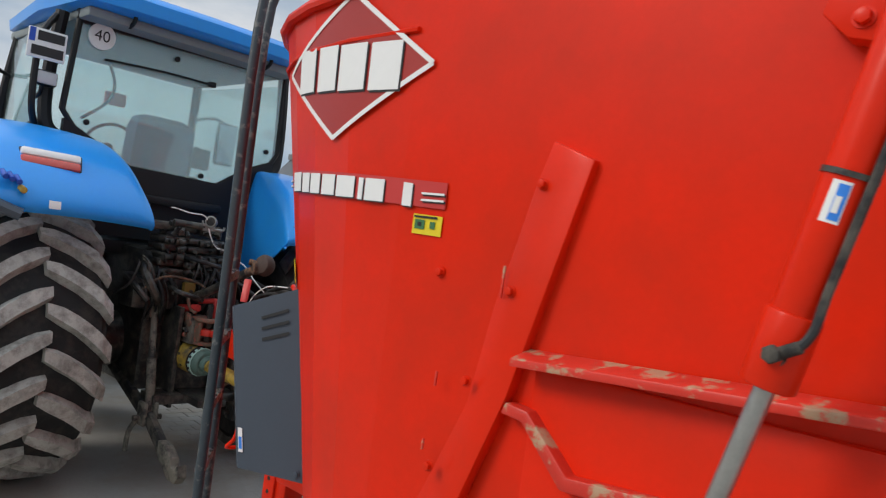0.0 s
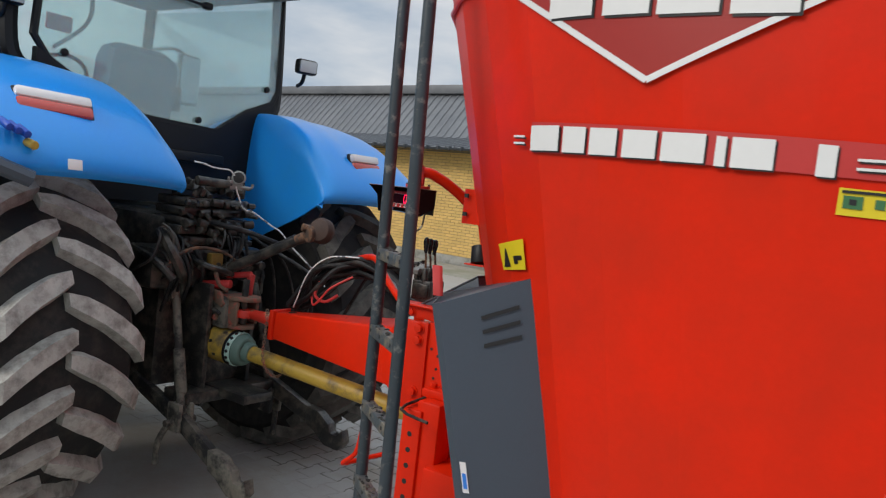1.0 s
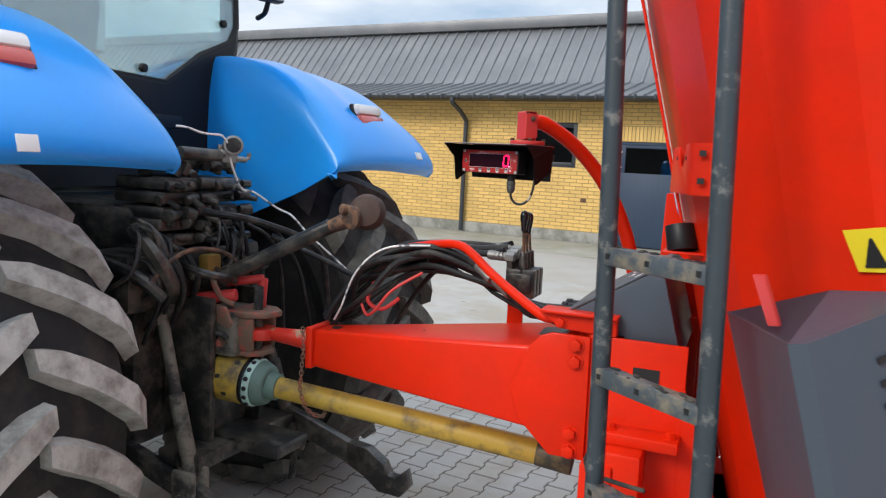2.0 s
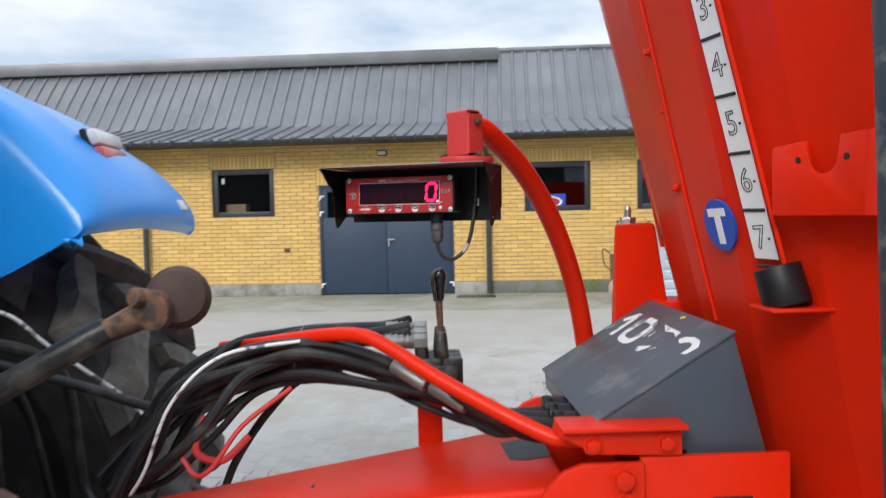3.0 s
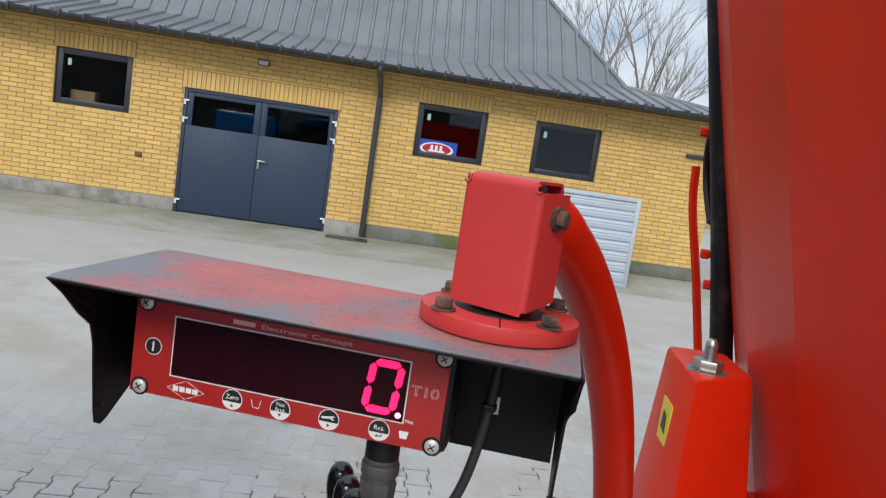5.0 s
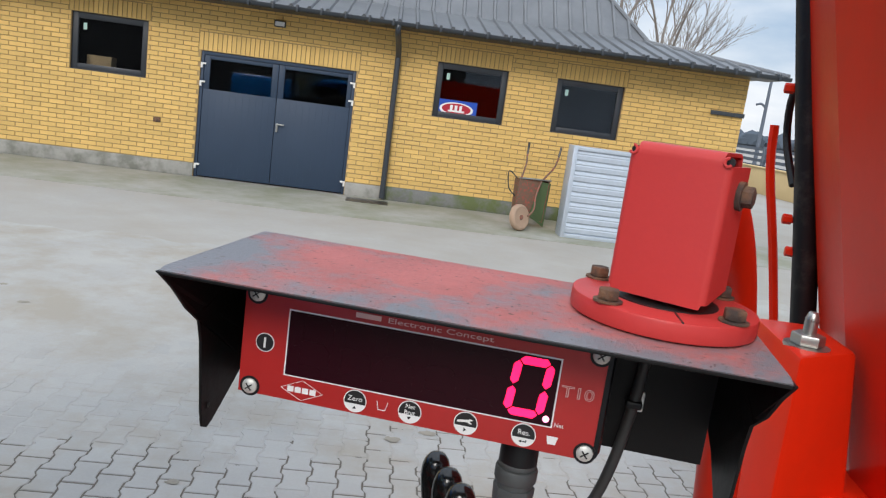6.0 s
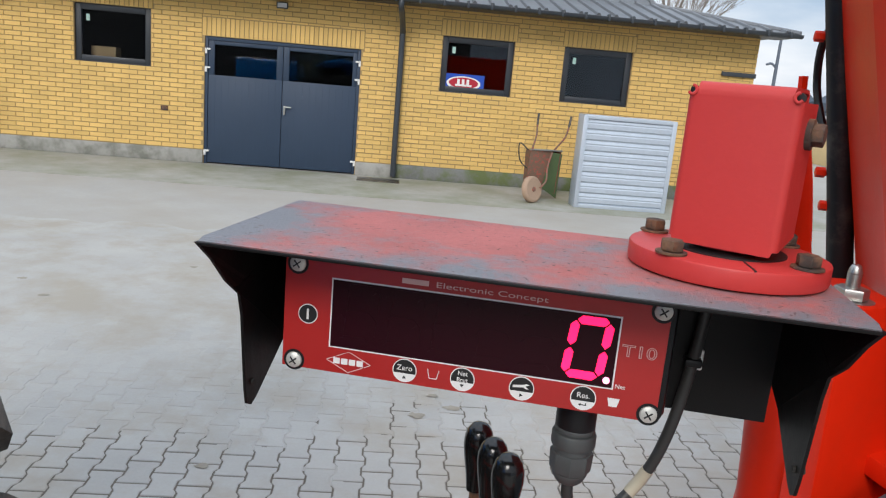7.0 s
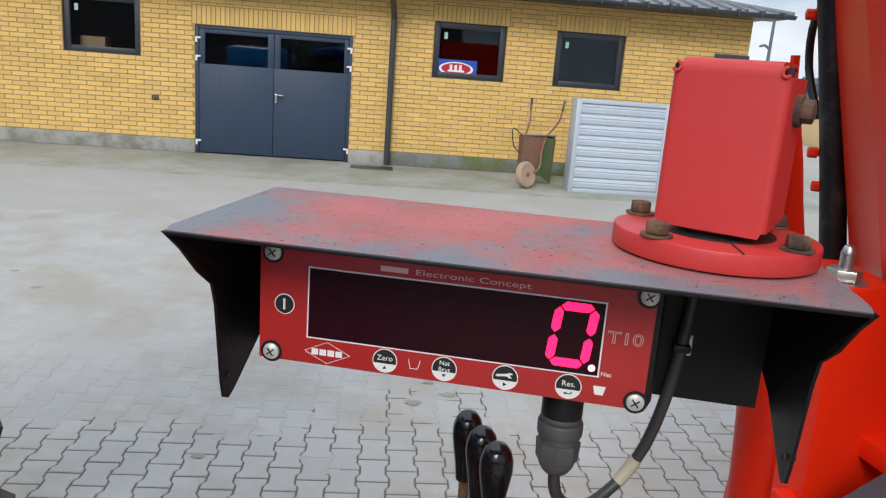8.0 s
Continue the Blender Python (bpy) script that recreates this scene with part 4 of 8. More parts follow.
def fender(side):
    """A moulded mudguard: a crowned sheet over the tyre with an inner skirt and an outer lip."""
    root = thing("fender", "", "")
    root.parent = tractor
    tagged(root, "glossy blue plastic mudguard")
    # crown line: x, z, inner and outer edge, then the foot of the inner wall: x, z
    arc = [(0.150, 1.500, 0.475, 1.47, 0.142, 1.497), (0.178, 1.535, 0.480, 1.50, 0.136, 1.496), (0.162, 1.600, 0.490, 1.52, 0.112, 1.487), (0.105, 1.680, 0.505, 1.51, 0.070, 1.467), (0.030, 1.755, 0.52, 1.49, 0.010, 1.438),
           (-0.055, 1.830, 0.535, 1.46, -0.06, 1.405), (-0.17, 1.905, 0.555, 1.44, -0.17, 1.360), (-0.35, 1.980, 0.58, 1.42, -0.35, 1.286), (-0.60, 2.020, 0.61, 1.40, -0.60, 1.19), (-0.90, 2.005, 0.64, 1.40, -0.90, 1.15),
           (-1.20, 1.93, 0.66, 1.39, -1.20, 1.15), (-1.45, 1.80, 0.66, 1.38, -1.40, 1.20)]
    rows = []
    for x, z, inner, outer, fx, fz in arc:
        way = (ARCH - Vector((x, 0, z))).normalized()
        if side < 0:
            fx, fz = x + (fx - x) * 0.3, max(z + (fz - z) * 0.3, 1.497)
        rear = min(max((x + 0.2) / 0.3, 0), 1)
        outer += 0.085 * ease(-0.05, 0.13, x) if side > 0 else 0.0
        drop = 0.024 * ease(-0.08, 0.12, x) if side > 0 else 0.0
        row = []
        tall = min(1.0, (z - fz) / 0.15)
        fx = min(fx, x - 0.040) if tall < 0.25 else fx
        soft = tall if side > 0 else 0.25 * tall
        for t, dy in ((0.0, -0.012), (0.3, -0.010), (0.6, -0.004), (0.80, 0.006), (0.92, 0.022)):
            row.append(Vector((fx + (x - 0.03 * rear * tall - fx) * t, side * (inner + dy * soft), fz + (z - fz) * t)))
        for t in (0.06, 0.14, 0.28, 0.45, 0.65, 0.85):
            swell = -0.034 * ease(0.28, 0.5, t) * ease(-0.9, -0.15, x) * (1 - ease(-0.03, 0.06, x)) if side > 0 else 0.0
            row.append(Vector((x - 0.055 * t * t * rear - 0.02 * rear * tall * max(0, 0.1 - t) / 0.1, side * (inner + (outer - inner) * t), z)) - way * (0.004 + swell + 0.030 * math.sin(math.pi * t)) - Vector((0, 0, drop * ease(0.2, 0.8, t))))
        hem = 0.05 if side < 0 else 0.05 * ease(1.50, 1.66, z)
        row += [Vector((x - 0.06, side * (outer - 0.015), z - drop)) + way * 0.24 * hem, Vector((x - 0.065, side * outer, z - drop)) + way * hem]
        rows.append(row)
    columns = [spline(column, 3) for column in zip(*rows)]
    rows = [spline(row, 2) for row in zip(*columns)]
    part("shell", grid_sheet(rows, 0.010), BLUE, root, smooth=89)
    # tail lamp on the rear crown
    inner, outer = Vector((0.005, side * 0.90, 1.812)), Vector((-0.045, side * 1.195, 1.818))
    along = (outer - inner).normalized()
    if side > 0:
        inner, outer = Vector((0.020, 0.82, 1.764)), Vector((-0.020, 1.11, 1.770))
    up = Vector((-0.55, 0, 0.835)) if side < 0 else Vector((-0.30, 0, 0.954))
    up = (up - along * up.dot(along)).normalized()
    out = along.cross(up) * (-1 if along.cross(up).x < 0 else 1)
    m = Matrix((( *along, 0), (*up, 0), (*out, 0), (0, 0, 0, 1))).transposed()
    m = Matrix.Translation((inner + outer) / 2 + out * (0.015 if side < 0 else 0.030)) @ m
    part("lamp_bezel", box((-0.166, -0.062, -0.03), (0.166, 0.062, 0.004 if side < 0 else -0.006), 0.012, m), BLACK_PLASTIC, root, "black lamp surround")
    part("white_lens", box((-0.158, 0.002, -0.04), (0.158, 0.056, 0.022), 0.016, m), LENS_WHITE, root, "clear upper half of the tail lamp")
    part("red_lens", box((-0.158, -0.056, -0.04), (0.158, 0.001, 0.022), 0.016, m), LENS_RED, root, "red lower half of the tail lamp")
    if side < 0:
        sk = box((-0.03, -0.022, -0.004), (0.03, 0.022, 0.003), 0.001, Matrix.Translation((0.232, -1.07, 1.575)) @ Matrix.Rotation(radians(78), 4, "Y") @ Matrix.Rotation(radians(90), 4, "Z"))
        part("sticker", sk, WHITE, root, "small white worn sticker")
        for k in range(3):
            part("switch", cyl((0.10, -1.245 - 0.035 * k, 1.70 + 0.01 * k), (0.185, -1.245 - 0.035 * k, 1.672 + 0.01 * k), 0.016, seg=12, bevel=0.004), BLUE_STICKER, root, "blue hitch switch")
        part("switch", cyl((0.14, -1.225, 1.645), (0.205, -1.225, 1.632), 0.018, seg=14, bevel=0.004), YELLOW_PLASTIC, root, "yellow round switch")
    if side > 0:
        part("sticker", box((-0.020, -0.035, -0.004), (0.020, 0.035, 0.004), 0.001, Matrix.Translation((0.158, 1.290, 1.592)) @ Matrix.Rotation(radians(64), 4, "Y")), WHITE_WORN, root, "small white worn sticker")
    if side < 0:
        part("lip", tube([(0.19, side * 1.22, 1.50), (0.15, side * 1.40, 1.57), (0.10, side * 1.47, 1.66), (0.0, side * 1.48, 1.76), (-0.2, side * 1.48, 1.86), (-0.6, side * 1.47, 1.92), (-1.0, side * 1.46, 1.9)], 0.035, 8, 4), GREY_GUARD, root, "grey mudguard extension")
    return root


fender(-1)
fender(1)

# cab
cab = thing("cab", "", "")
cab.parent = tractor
tagged(cab, "glazed cab with a blue roof and black frame")


def roof_body():
    rows = []
    for z, grow in ((2.865, -0.05), (2.885, 0.0), (2.965, 0.01), (3.01, -0.03), (3.04, -0.16)):
        rows.append([(-0.42 + grow, -0.84 - grow, z), (-0.36 + grow, -0.55, z), (-0.34 + grow, 0.0, z), (-0.36 + grow, 0.55, z), (-0.42 + grow, 0.84 + grow, z), (-1.2, 0.90 + grow, z), (-2.25 - grow, 0.80 + grow, z), (-2.32 - grow, 0, z), (-2.25 - grow, -0.80 - grow, z), (-1.2, -0.90 - grow, z)])
    bm = grid_sheet(rows, 0, True)
    bm.verts.ensure_lookup_table()
    bm.faces.new([bm.verts[k] for k in range(10)][::-1])
    bm.faces.new([bm.verts[40 + k] for k in range(10)])
    bmesh.ops.recalc_face_normals(bm, faces=bm.faces[:])
    return bm


part("roof", roof_body(), BLUE, cab, "blue cab roof", smooth=40)
part("roof_lining", box((-2.2, -0.80, 2.80), (-0.50, 0.80, 2.868), 0.02), LINING, cab, "roof lining greyed for the reflection across the window top")
GX = -0.70
GLASS = [(-0.78, 2.80), (-0.815, 2.20), (-0.73, 2.09), (-0.33, 1.885), (0.34, 1.865), (0.57, 2.02), (0.78, 2.11), (0.83, 2.20), (0.80, 2.82)]
ob = part("rear_window", prism([(GX, y, z) for y, z in GLASS], (0.006, 0, 0)), CAB_GLASS, cab, "dusty green-tinted rear window with sky reflection in its haze", smooth=0)
ob.visible_shadow = False
bm = tube([(GX, y, z) for y, z in GLASS + GLASS[:1]], 0.022, 8, 1)
part("window_seal", bm, BLACK_PLASTIC, cab, "black rubber seal")
bm = bmesh.new()
for s in (-1, 1):
    add_tube(bm, [(-0.80, s * 0.86, 2.84), (-0.80, s * 0.895, 2.4), (-0.78, s * 0.88, 2.10), (-0.74, s * 0.78, 2.0)], 0.045, 8, 4)
    add_tube(bm, [(-2.1, s * 0.76, 2.84), (-2.2, s * 0.80, 2.2), (-2.2, s * 0.78, 1.3)], 0.04, 8, 4)
    add_tube(bm, [(-0.80, s * 0.88, 2.12), (-1.3, s * 0.90, 1.95), (-1.6, s * 0.88, 1.4), (-2.2, s * 0.78, 1.3)], 0.035, 8, 4)
add_tube(bm, [(-0.70, -0.8, 2.84), (-0.66, 0, 2.86), (-0.70, 0.8, 2.84)], 0.04, 8, 4)
part("frame", bm, BLACK_PLASTIC, cab, "black cab frame")
bm = prism([(GX - 0.03, y, z) for y, z in [(-0.80, 2.14), (-0.33, 1.90), (0.34, 1.88), (0.57, 2.03), (0.80, 2.12), (0.80, 1.75), (0.5, 1.40), (-0.5, 1.40), (-0.80, 1.75)]], (0.05, 0, 0))
add_box(bm, (GX + 0.0, -0.34, 1.66), (GX + 0.10, 0.36, 1.72), None, 0.01)
part("rear_panel", bm, BLACK_PLASTIC, cab, "black panel below the rear window")
for s in (-1, 1):
    ob = part("side_window", prism([(-0.83, s * 0.89, 2.78), (-0.83, s * 0.90, 2.15), (-1.35, s * 0.90, 1.95), (-1.65, s * 0.88, 1.45), (-2.15, s * 0.79, 1.40), (-2.12, s * 0.78, 2.78)], (0, s * 0.005, 0)), SIDE_GLASS, cab, smooth=0)
    ob.visible_shadow = False
ob = part("windscreen", prism([(-2.12, -0.74, 2.78), (-2.22, -0.76, 1.75), (-2.22, 0.76, 1.75), (-2.12, 0.74, 2.78)], (-0.005, 0, 0)), SIDE_GLASS, cab, smooth=0)
ob.visible_shadow = False
part("cab_floor", box((-2.2, -0.72, 1.28), (-0.72, 0.72, 1.38), 0.02), BLACK_PLASTIC, cab)

# inside the cab
seat = thing("driver_seat", "", "")
seat.parent = cab
part("backrest", box((-1.30, -0.22, 1.72), (-1.06, 0.30, 2.34), 0.11, Matrix.Translation((-1.2, 0, 1.7)) @ Matrix.Rotation(radians(8), 4, "Y") @ Matrix.Translation((1.2, 0, -1.7))), SEAT, seat, "blue-grey seat back")
part("cushion", box((-1.62, -0.22, 1.62), (-1.12, 0.30, 1.78), 0.05), SEAT, seat)
part("armrest", box((-1.55, 0.32, 1.85), (-1.15, 0.44, 1.93), 0.03), BLACK_PLASTIC, seat)
part("base", box((-1.5, -0.15, 1.38), (-1.2, 0.22, 1.62), 0.03), BLACK_PLASTIC, seat)
ring = [(-1.86 + 0.10 * math.sin(a), -0.06 + 0.20 * math.cos(a), 2.10 + 0.17 * math.sin(a)) for a in [2 * math.pi * k / 16 for k in range(17)]]
part("steering_wheel", tube(ring, 0.014, 8, 2), BLACK_PLASTIC, cab, "black steering wheel")
part("steering_column", tube([(-1.86, -0.06, 2.10), (-2.05, -0.06, 1.8), (-2.10, -0.06, 1.4)], 0.04, 8, 3), BLACK_PLASTIC, cab)
part("dashboard", box((-2.18, -0.30, 1.7), (-1.98, 0.22, 2.02), 0.05), BLACK_PLASTIC, cab)
part("console", box((-1.75, 0.42, 1.55), (-0.95, 0.66, 1.85), 0.04), BLACK_PLASTIC, cab)
part("console_arm", tube([(-1.4, 0.42, 1.85), (-1.5, 0.50, 2.05), (-1.52, 0.55, 2.2)], 0.02, 8, 3), BLACK_PLASTIC, cab)
part("display", box((-1.6, 0.44, 2.02), (-1.55, 0.70, 2.20), 0.015), BLACK_PLASTIC, cab, "small dark cab monitor")
part("inner_mirror", box((-2.0, -0.10, 2.45), (-1.97, 0.08, 2.56), 0.012), RED_FADED, cab, "small reddish mirror plate")
part("wheel_arch", box((-1.5, -0.72, 1.38), (-0.75, -0.40, 1.95), 0.12), BLACK_PLASTIC, cab)
part("wheel_arch", box((-1.5, 0.46, 1.38), (-0.75, 0.72, 1.80), 0.12), BLACK_PLASTIC, cab)

# things fixed on the cab
bm = cyl((GX + 0.028, -0.635, 2.725), (GX + 0.010, -0.635, 2.725), 0.088, seg=36)
disc = part("speed_disc", bm, WHITE, cab, "white round 40 speed sticker")
SIDE_ON = Matrix.Translation((GX + 0.0295, -0.635, 2.725)) @ Matrix(((0, 0, 1, 0), (1, 0, 0, 0), (0, 1, 0, 0), (0, 0, 0, 1)))
words("numerals", "40", 0.105, BLACK, disc, SIDE_ON, "black numerals")
bm = tube([(GX + 0.03, -0.60, 2.58), (GX + 0.045, -0.2, 2.60), (GX + 0.045, 0.18, 2.60)], 0.009, 6, 3)
add_box(bm, (GX + 0.005, 0.16, 2.585), (GX + 0.05, 0.21, 2.625), None, 0.006)
part("wiper", bm, BLACK_PLASTIC, cab, "black rear wiper")
bm = tube([(GX - 0.09, -0.52, 2.58), (GX - 0.09, -0.47, 2.45), (GX - 0.09, -0.50, 2.32), (GX - 0.09, -0.66, 2.17)], 0.012, 6, 4)
part("grab_bar", bm, DUSTY, cab)
for y, z in ((-0.66, 2.14), (0.20, 1.92), (0.72, 2.20), (-0.10, 2.72)):
    part("stay_knob", cyl((GX + 0.006, y, z), (GX + 0.03, y, z), 0.02, seg=14, bevel=0.005), BLACK_PLASTIC, cab)
plate = part("number_plate", box((-0.64, -1.09, 2.47), (-0.625, -0.86, 2.66), 0.006), WHITE, cab, "white number plate with a blue edge")
part("plate_edge", box((-0.6245, -1.085, 2.57), (-0.6225, -1.05, 2.655)), BLUE_STICKER, plate, smooth=0)
part("plate_bar", box((-0.6245, -1.035, 2.585), (-0.6225, -0.875, 2.645)), BLACK, plate, "dark bar for unreadable characters", smooth=0)
part("plate_bar", box((-0.6245, -1.065, 2.49), (-0.6225, -0.875, 2.55)), BLACK, plate, "dark bar for unreadable characters", smooth=0)


def work_lamp(at, m_turn, label):
    lamp = thing("work_lamp", "", "")
    lamp.parent = cab
    tagged(lamp, label)
    m = Matrix.Translation(at) @ m_turn
    part("housing", box((-0.07, -0.075, -0.05), (0.0, 0.075, 0.05), 0.02, m), BLACK_PLASTIC, lamp)
    part("lens", box((-0.004, -0.062, -0.04), (0.008, 0.062, 0.04), 0.01, m), LAMP_GLASS, lamp, "clear lens")
    part("stalk", tube([m @ Vector((-0.05, 0, -0.04)), m @ Vector((-0.08, 0, -0.10)), m @ Vector((-0.15, 0, -0.12))], 0.014, 8, 3), BLACK_PLASTIC, lamp)


work_lamp((-0.70, -0.93, 2.37), Matrix.Rotation(radians(6), 4, "Z"), "black square work lamp")
work_lamp((-0.55, 0.95, 2.40), Matrix.Rotation(radians(-20), 4, "Z"), "black square work lamp on the cab post")
work_lamp((-0.40, -0.52, 2.95), Matrix.Rotation(radians(-10), 4, "Y"), "roof work lamp")
work_lamp((-0.40, 0.52, 2.95), Matrix.Rotation(radians(-10), 4, "Y"), "roof work lamp")
bm = tube([(-0.78, -0.90, 2.8), (-0.70, -1.0, 2.6), (-0.70, -1.0, 2.2), (-0.80, -0.93, 2.05)], 0.022, 8, 4)
part("lamp_bracket", bm, BLACK_PLASTIC, cab)
for s in (-1, 1):
    mirror = part("side_mirror", box((-2.02, s * 1.05 - 0.10, 2.12), (-1.95, s * 1.05 + 0.10, 2.52), 0.03), BLACK_PLASTIC, cab, "tall side mirror")
    part("mirror_glass", box((-1.952, s * 1.05 - 0.085, 2.14), (-1.945, s * 1.05 + 0.085, 2.50), 0.003), GALVANISED, mirror)
    part("mirror_arm", tube([(-2.1, s * 0.78, 2.5), (-2.05, s * 0.95, 2.55), (-2.0, s * 1.05, 2.5)], 0.015, 8, 3), BLACK_PLASTIC, mirror)

# bonnet, axle and gearbox
part("bonnet", box((-4.35, -0.44, 1.10), (-2.22, 0.44, 1.86), 0.12), BLUE, tractor, "blue bonnet")
# Unseen blocks added beside the gearbox to keep light off the ground below.
for s in (-1, 1):
    part("fuel_tank", box((-2.45, s * 0.55 - 0.22, 0.30), (-1.62, s * 0.55 + 0.22, 1.26), 0.06), BLACK_PLASTIC, tractor, "black block added under the cab to shade the ground")
part("front_axle", box((-3.6, -0.75, 0.33), (-3.3, 0.75, 0.62), 0.05), BLACK_STEEL, tractor)
bm = box((-3.9, -0.28, 0.55), (-0.25, 0.28, 1.2), 0.05)
add_box(bm, (-1.0, -0.30, 0.42), (-0.22, 0.30, 1.36), None, 0.04)
add_cyl(bm, (HUB_X, -0.72, HUB_Z), (HUB_X, 0.72, HUB_Z), 0.19, seg=20, bevel=0.03)
part("gearbox", bm, BLACK_STEEL, tractor, "greasy black rear axle casing")


def remote_valves():
    """The stacked spool valves with their couplers and hoses."""
    rng = random.Random(4)
    root = thing("remote_valves", "", "")
    root.parent = tractor
    tagged(root, "stack of oily black hydraulic spool valves")
    for k in range(5):
        z = 1.215 + 0.052 * k + rng.uniform(-0.006, 0.006)
        bm = box((-0.34, -0.30 + 0.006 * k, z), (-0.09, 0.13, z + 0.046), 0.010)
        for j in range(6):
            y = -0.285 + 0.075 * j + rng.uniform(-0.012, 0.012)
            x = -0.085 + rng.uniform(-0.035, 0.03)
            add_cyl(bm, (x, y, z + 0.022 + rng.uniform(-0.010, 0.010)), (x + rng.uniform(-0.02, 0.02), y + rng.uniform(0.05, 0.075), z + 0.022 + rng.uniform(-0.012, 0.012)), rng.uniform(0.017, 0.027), rng.uniform(0.015, 0.026), 12, 0.005)
            if rng.random() < 0.5:
                add_cyl(bm, (x, y + 0.03, z + 0.02), (x + 0.045 + rng.uniform(0, 0.03), y + 0.03 + rng.uniform(-0.02, 0.02), z + rng.uniform(-0.01, 0.03)), 0.013, 0.010, 8, 0.003)
        add_cyl(bm, (-0.07, 0.125, z + 0.022), (-0.065, 0.165, z + 0.022), 0.016, seg=6)
        part("valve", bm, BLACK_STEEL, root)
    for j in range(14):
        y, z = rng.uniform(-0.30, 0.13), 1.485 + rng.uniform(-0.01, 0.02)
        part("valve_cap", cyl((-0.24 + 0.16 * rng.random(), y, z), (-0.22 + 0.16 * rng.random(), y + rng.uniform(-0.03, 0.03), z + rng.uniform(0.03, 0.07)), rng.uniform(0.014, 0.028), rng.uniform(0.010, 0.022), 10, 0.004), BLACK_STEEL if j % 3 else DUSTY, root)
    part("valve_cap", box((-0.36, -0.36, 1.50), (-0.16, 0.10, 1.56), 0.02), BLACK_STEEL, root)
    # arm with the trailer socket
    part("socket_arm", cyl((-0.04, -0.26, 1.560), (-0.02, -0.055, 1.556), 0.026, 0.022, 14, 0.005), BLACK_STEEL, root)
    bm = box((-0.03, -0.075, 1.530), (0.0, 0.015, 1.580), 0.006)
    add_cyl(bm, (-0.01, 0.0, 1.545), (0.0, 0.06, 1.543), 0.012, seg=10, bevel=0.003)
    add_tube(bm, [(-0.01, 0.05, 1.545), (0.0, 0.075, 1.55), (0.0, 0.078, 1.57)], 0.008, 8, 4)
    for y in (-0.07, -0.045, -0.02):
        add_cyl(bm, (-0.02, y, 1.575), (-0.02, y, 1.598), 0.008, seg=8, bevel=0.002)
    part("socket_bracket", bm, ZINC, root, "pale worn socket bracket")
    way = Vector((0.62, -0.60, 0.10)).normalized()
    c = Vector((-0.02, 0.0, 1.592))
    bm = cyl(c, c + way * 0.05, 0.033, seg=24, bevel=0.004)
    add_cyl(bm, c + way * 0.035, c + way * 0.052, 0.038, seg=24, bevel=0.004)
    sock = part("trailer_socket", bm, ZINC, root, "grey round trailer socket")
    part("socket_lid", cyl(c + way * 0.050, c + way * 0.0545, 0.029, seg=24, bevel=0.002), DUSTY, sock)
    # pipes and hoses hanging from the stack
    for k in range(22):
        y0 = rng.uniform(-0.44, 0.14)
        z0, dy = rng.uniform(1.16, 1.34), rng.uniform(-0.12, 0.12)
        x0 = -0.10 + rng.uniform(-0.02, 0.03)
        part("pipe", tube([(x0, y0, z0), (x0 + 0.06, y0 + 0.2 * dy, z0 - 0.03), (x0 + 0.07, y0 + 0.6 * dy, z0 - 0.14), (x0 - 0.04, y0 + dy, z0 - rng.uniform(0.2, 0.34))], rng.uniform(0.006, 0.012), 8, 5), RUBBER if k % 4 else BLACK_STEEL, root)
    part("pipe", tube([(-0.02, -0.42, 1.10), (0.01, -0.36, 1.18), (0.02, -0.26, 1.215), (0.01, -0.12, 1.20), (0.0, -0.02, 1.165), (0.0, 0.03, 1.12)], 0.0085, 8, 5), RUST, root, "brown bent steel pipe")
    part("filter", box((-0.06, -0.14, 1.09), (-0.01, -0.06, 1.18), 0.012), mat("ochre_grease", (0.20, 0.12, 0.02), 0.6, vary=0.3), root, "ochre greasy block")
    return root


remote_valves()
for pts, r in (([(-0.15, -0.36, 1.28), (-0.03, -0.40, 1.22), (0.0, -0.34, 1.10), (-0.08, -0.26, 1.03)], 0.03), ([(-0.3, -0.42, 1.18), (-0.06, -0.44, 1.13), (0.0, -0.38, 1.05)], 0.022),
               ([(-0.2, -0.20, 1.18), (0.02, -0.22, 1.13), (0.06, -0.12, 1.10), (0.0, 0.02, 1.06)], 0.016)):
    part("oil_pipe", tube(pts, r, 8, 5), BLACK_STEEL, tractor, "greasy black oil pipe")
part("lift_housing", box((-0.32, -0.44, 0.98), (-0.10, 0.30, 1.20), 0.03), BLACK_STEEL, tractor, "oily rear lift housing")
for k in range(7):
    part("coupling", cyl((-0.1, -0.40 + 0.105 * k, 1.12 + 0.02 * (k % 3)), (-0.01, -0.41 + 0.105 * k, 1.11), 0.03, 0.024, 10, 0.004), DUSTY if k in (0, 1, 4) else BLACK_STEEL, tractor, "dusty hydraulic coupling")

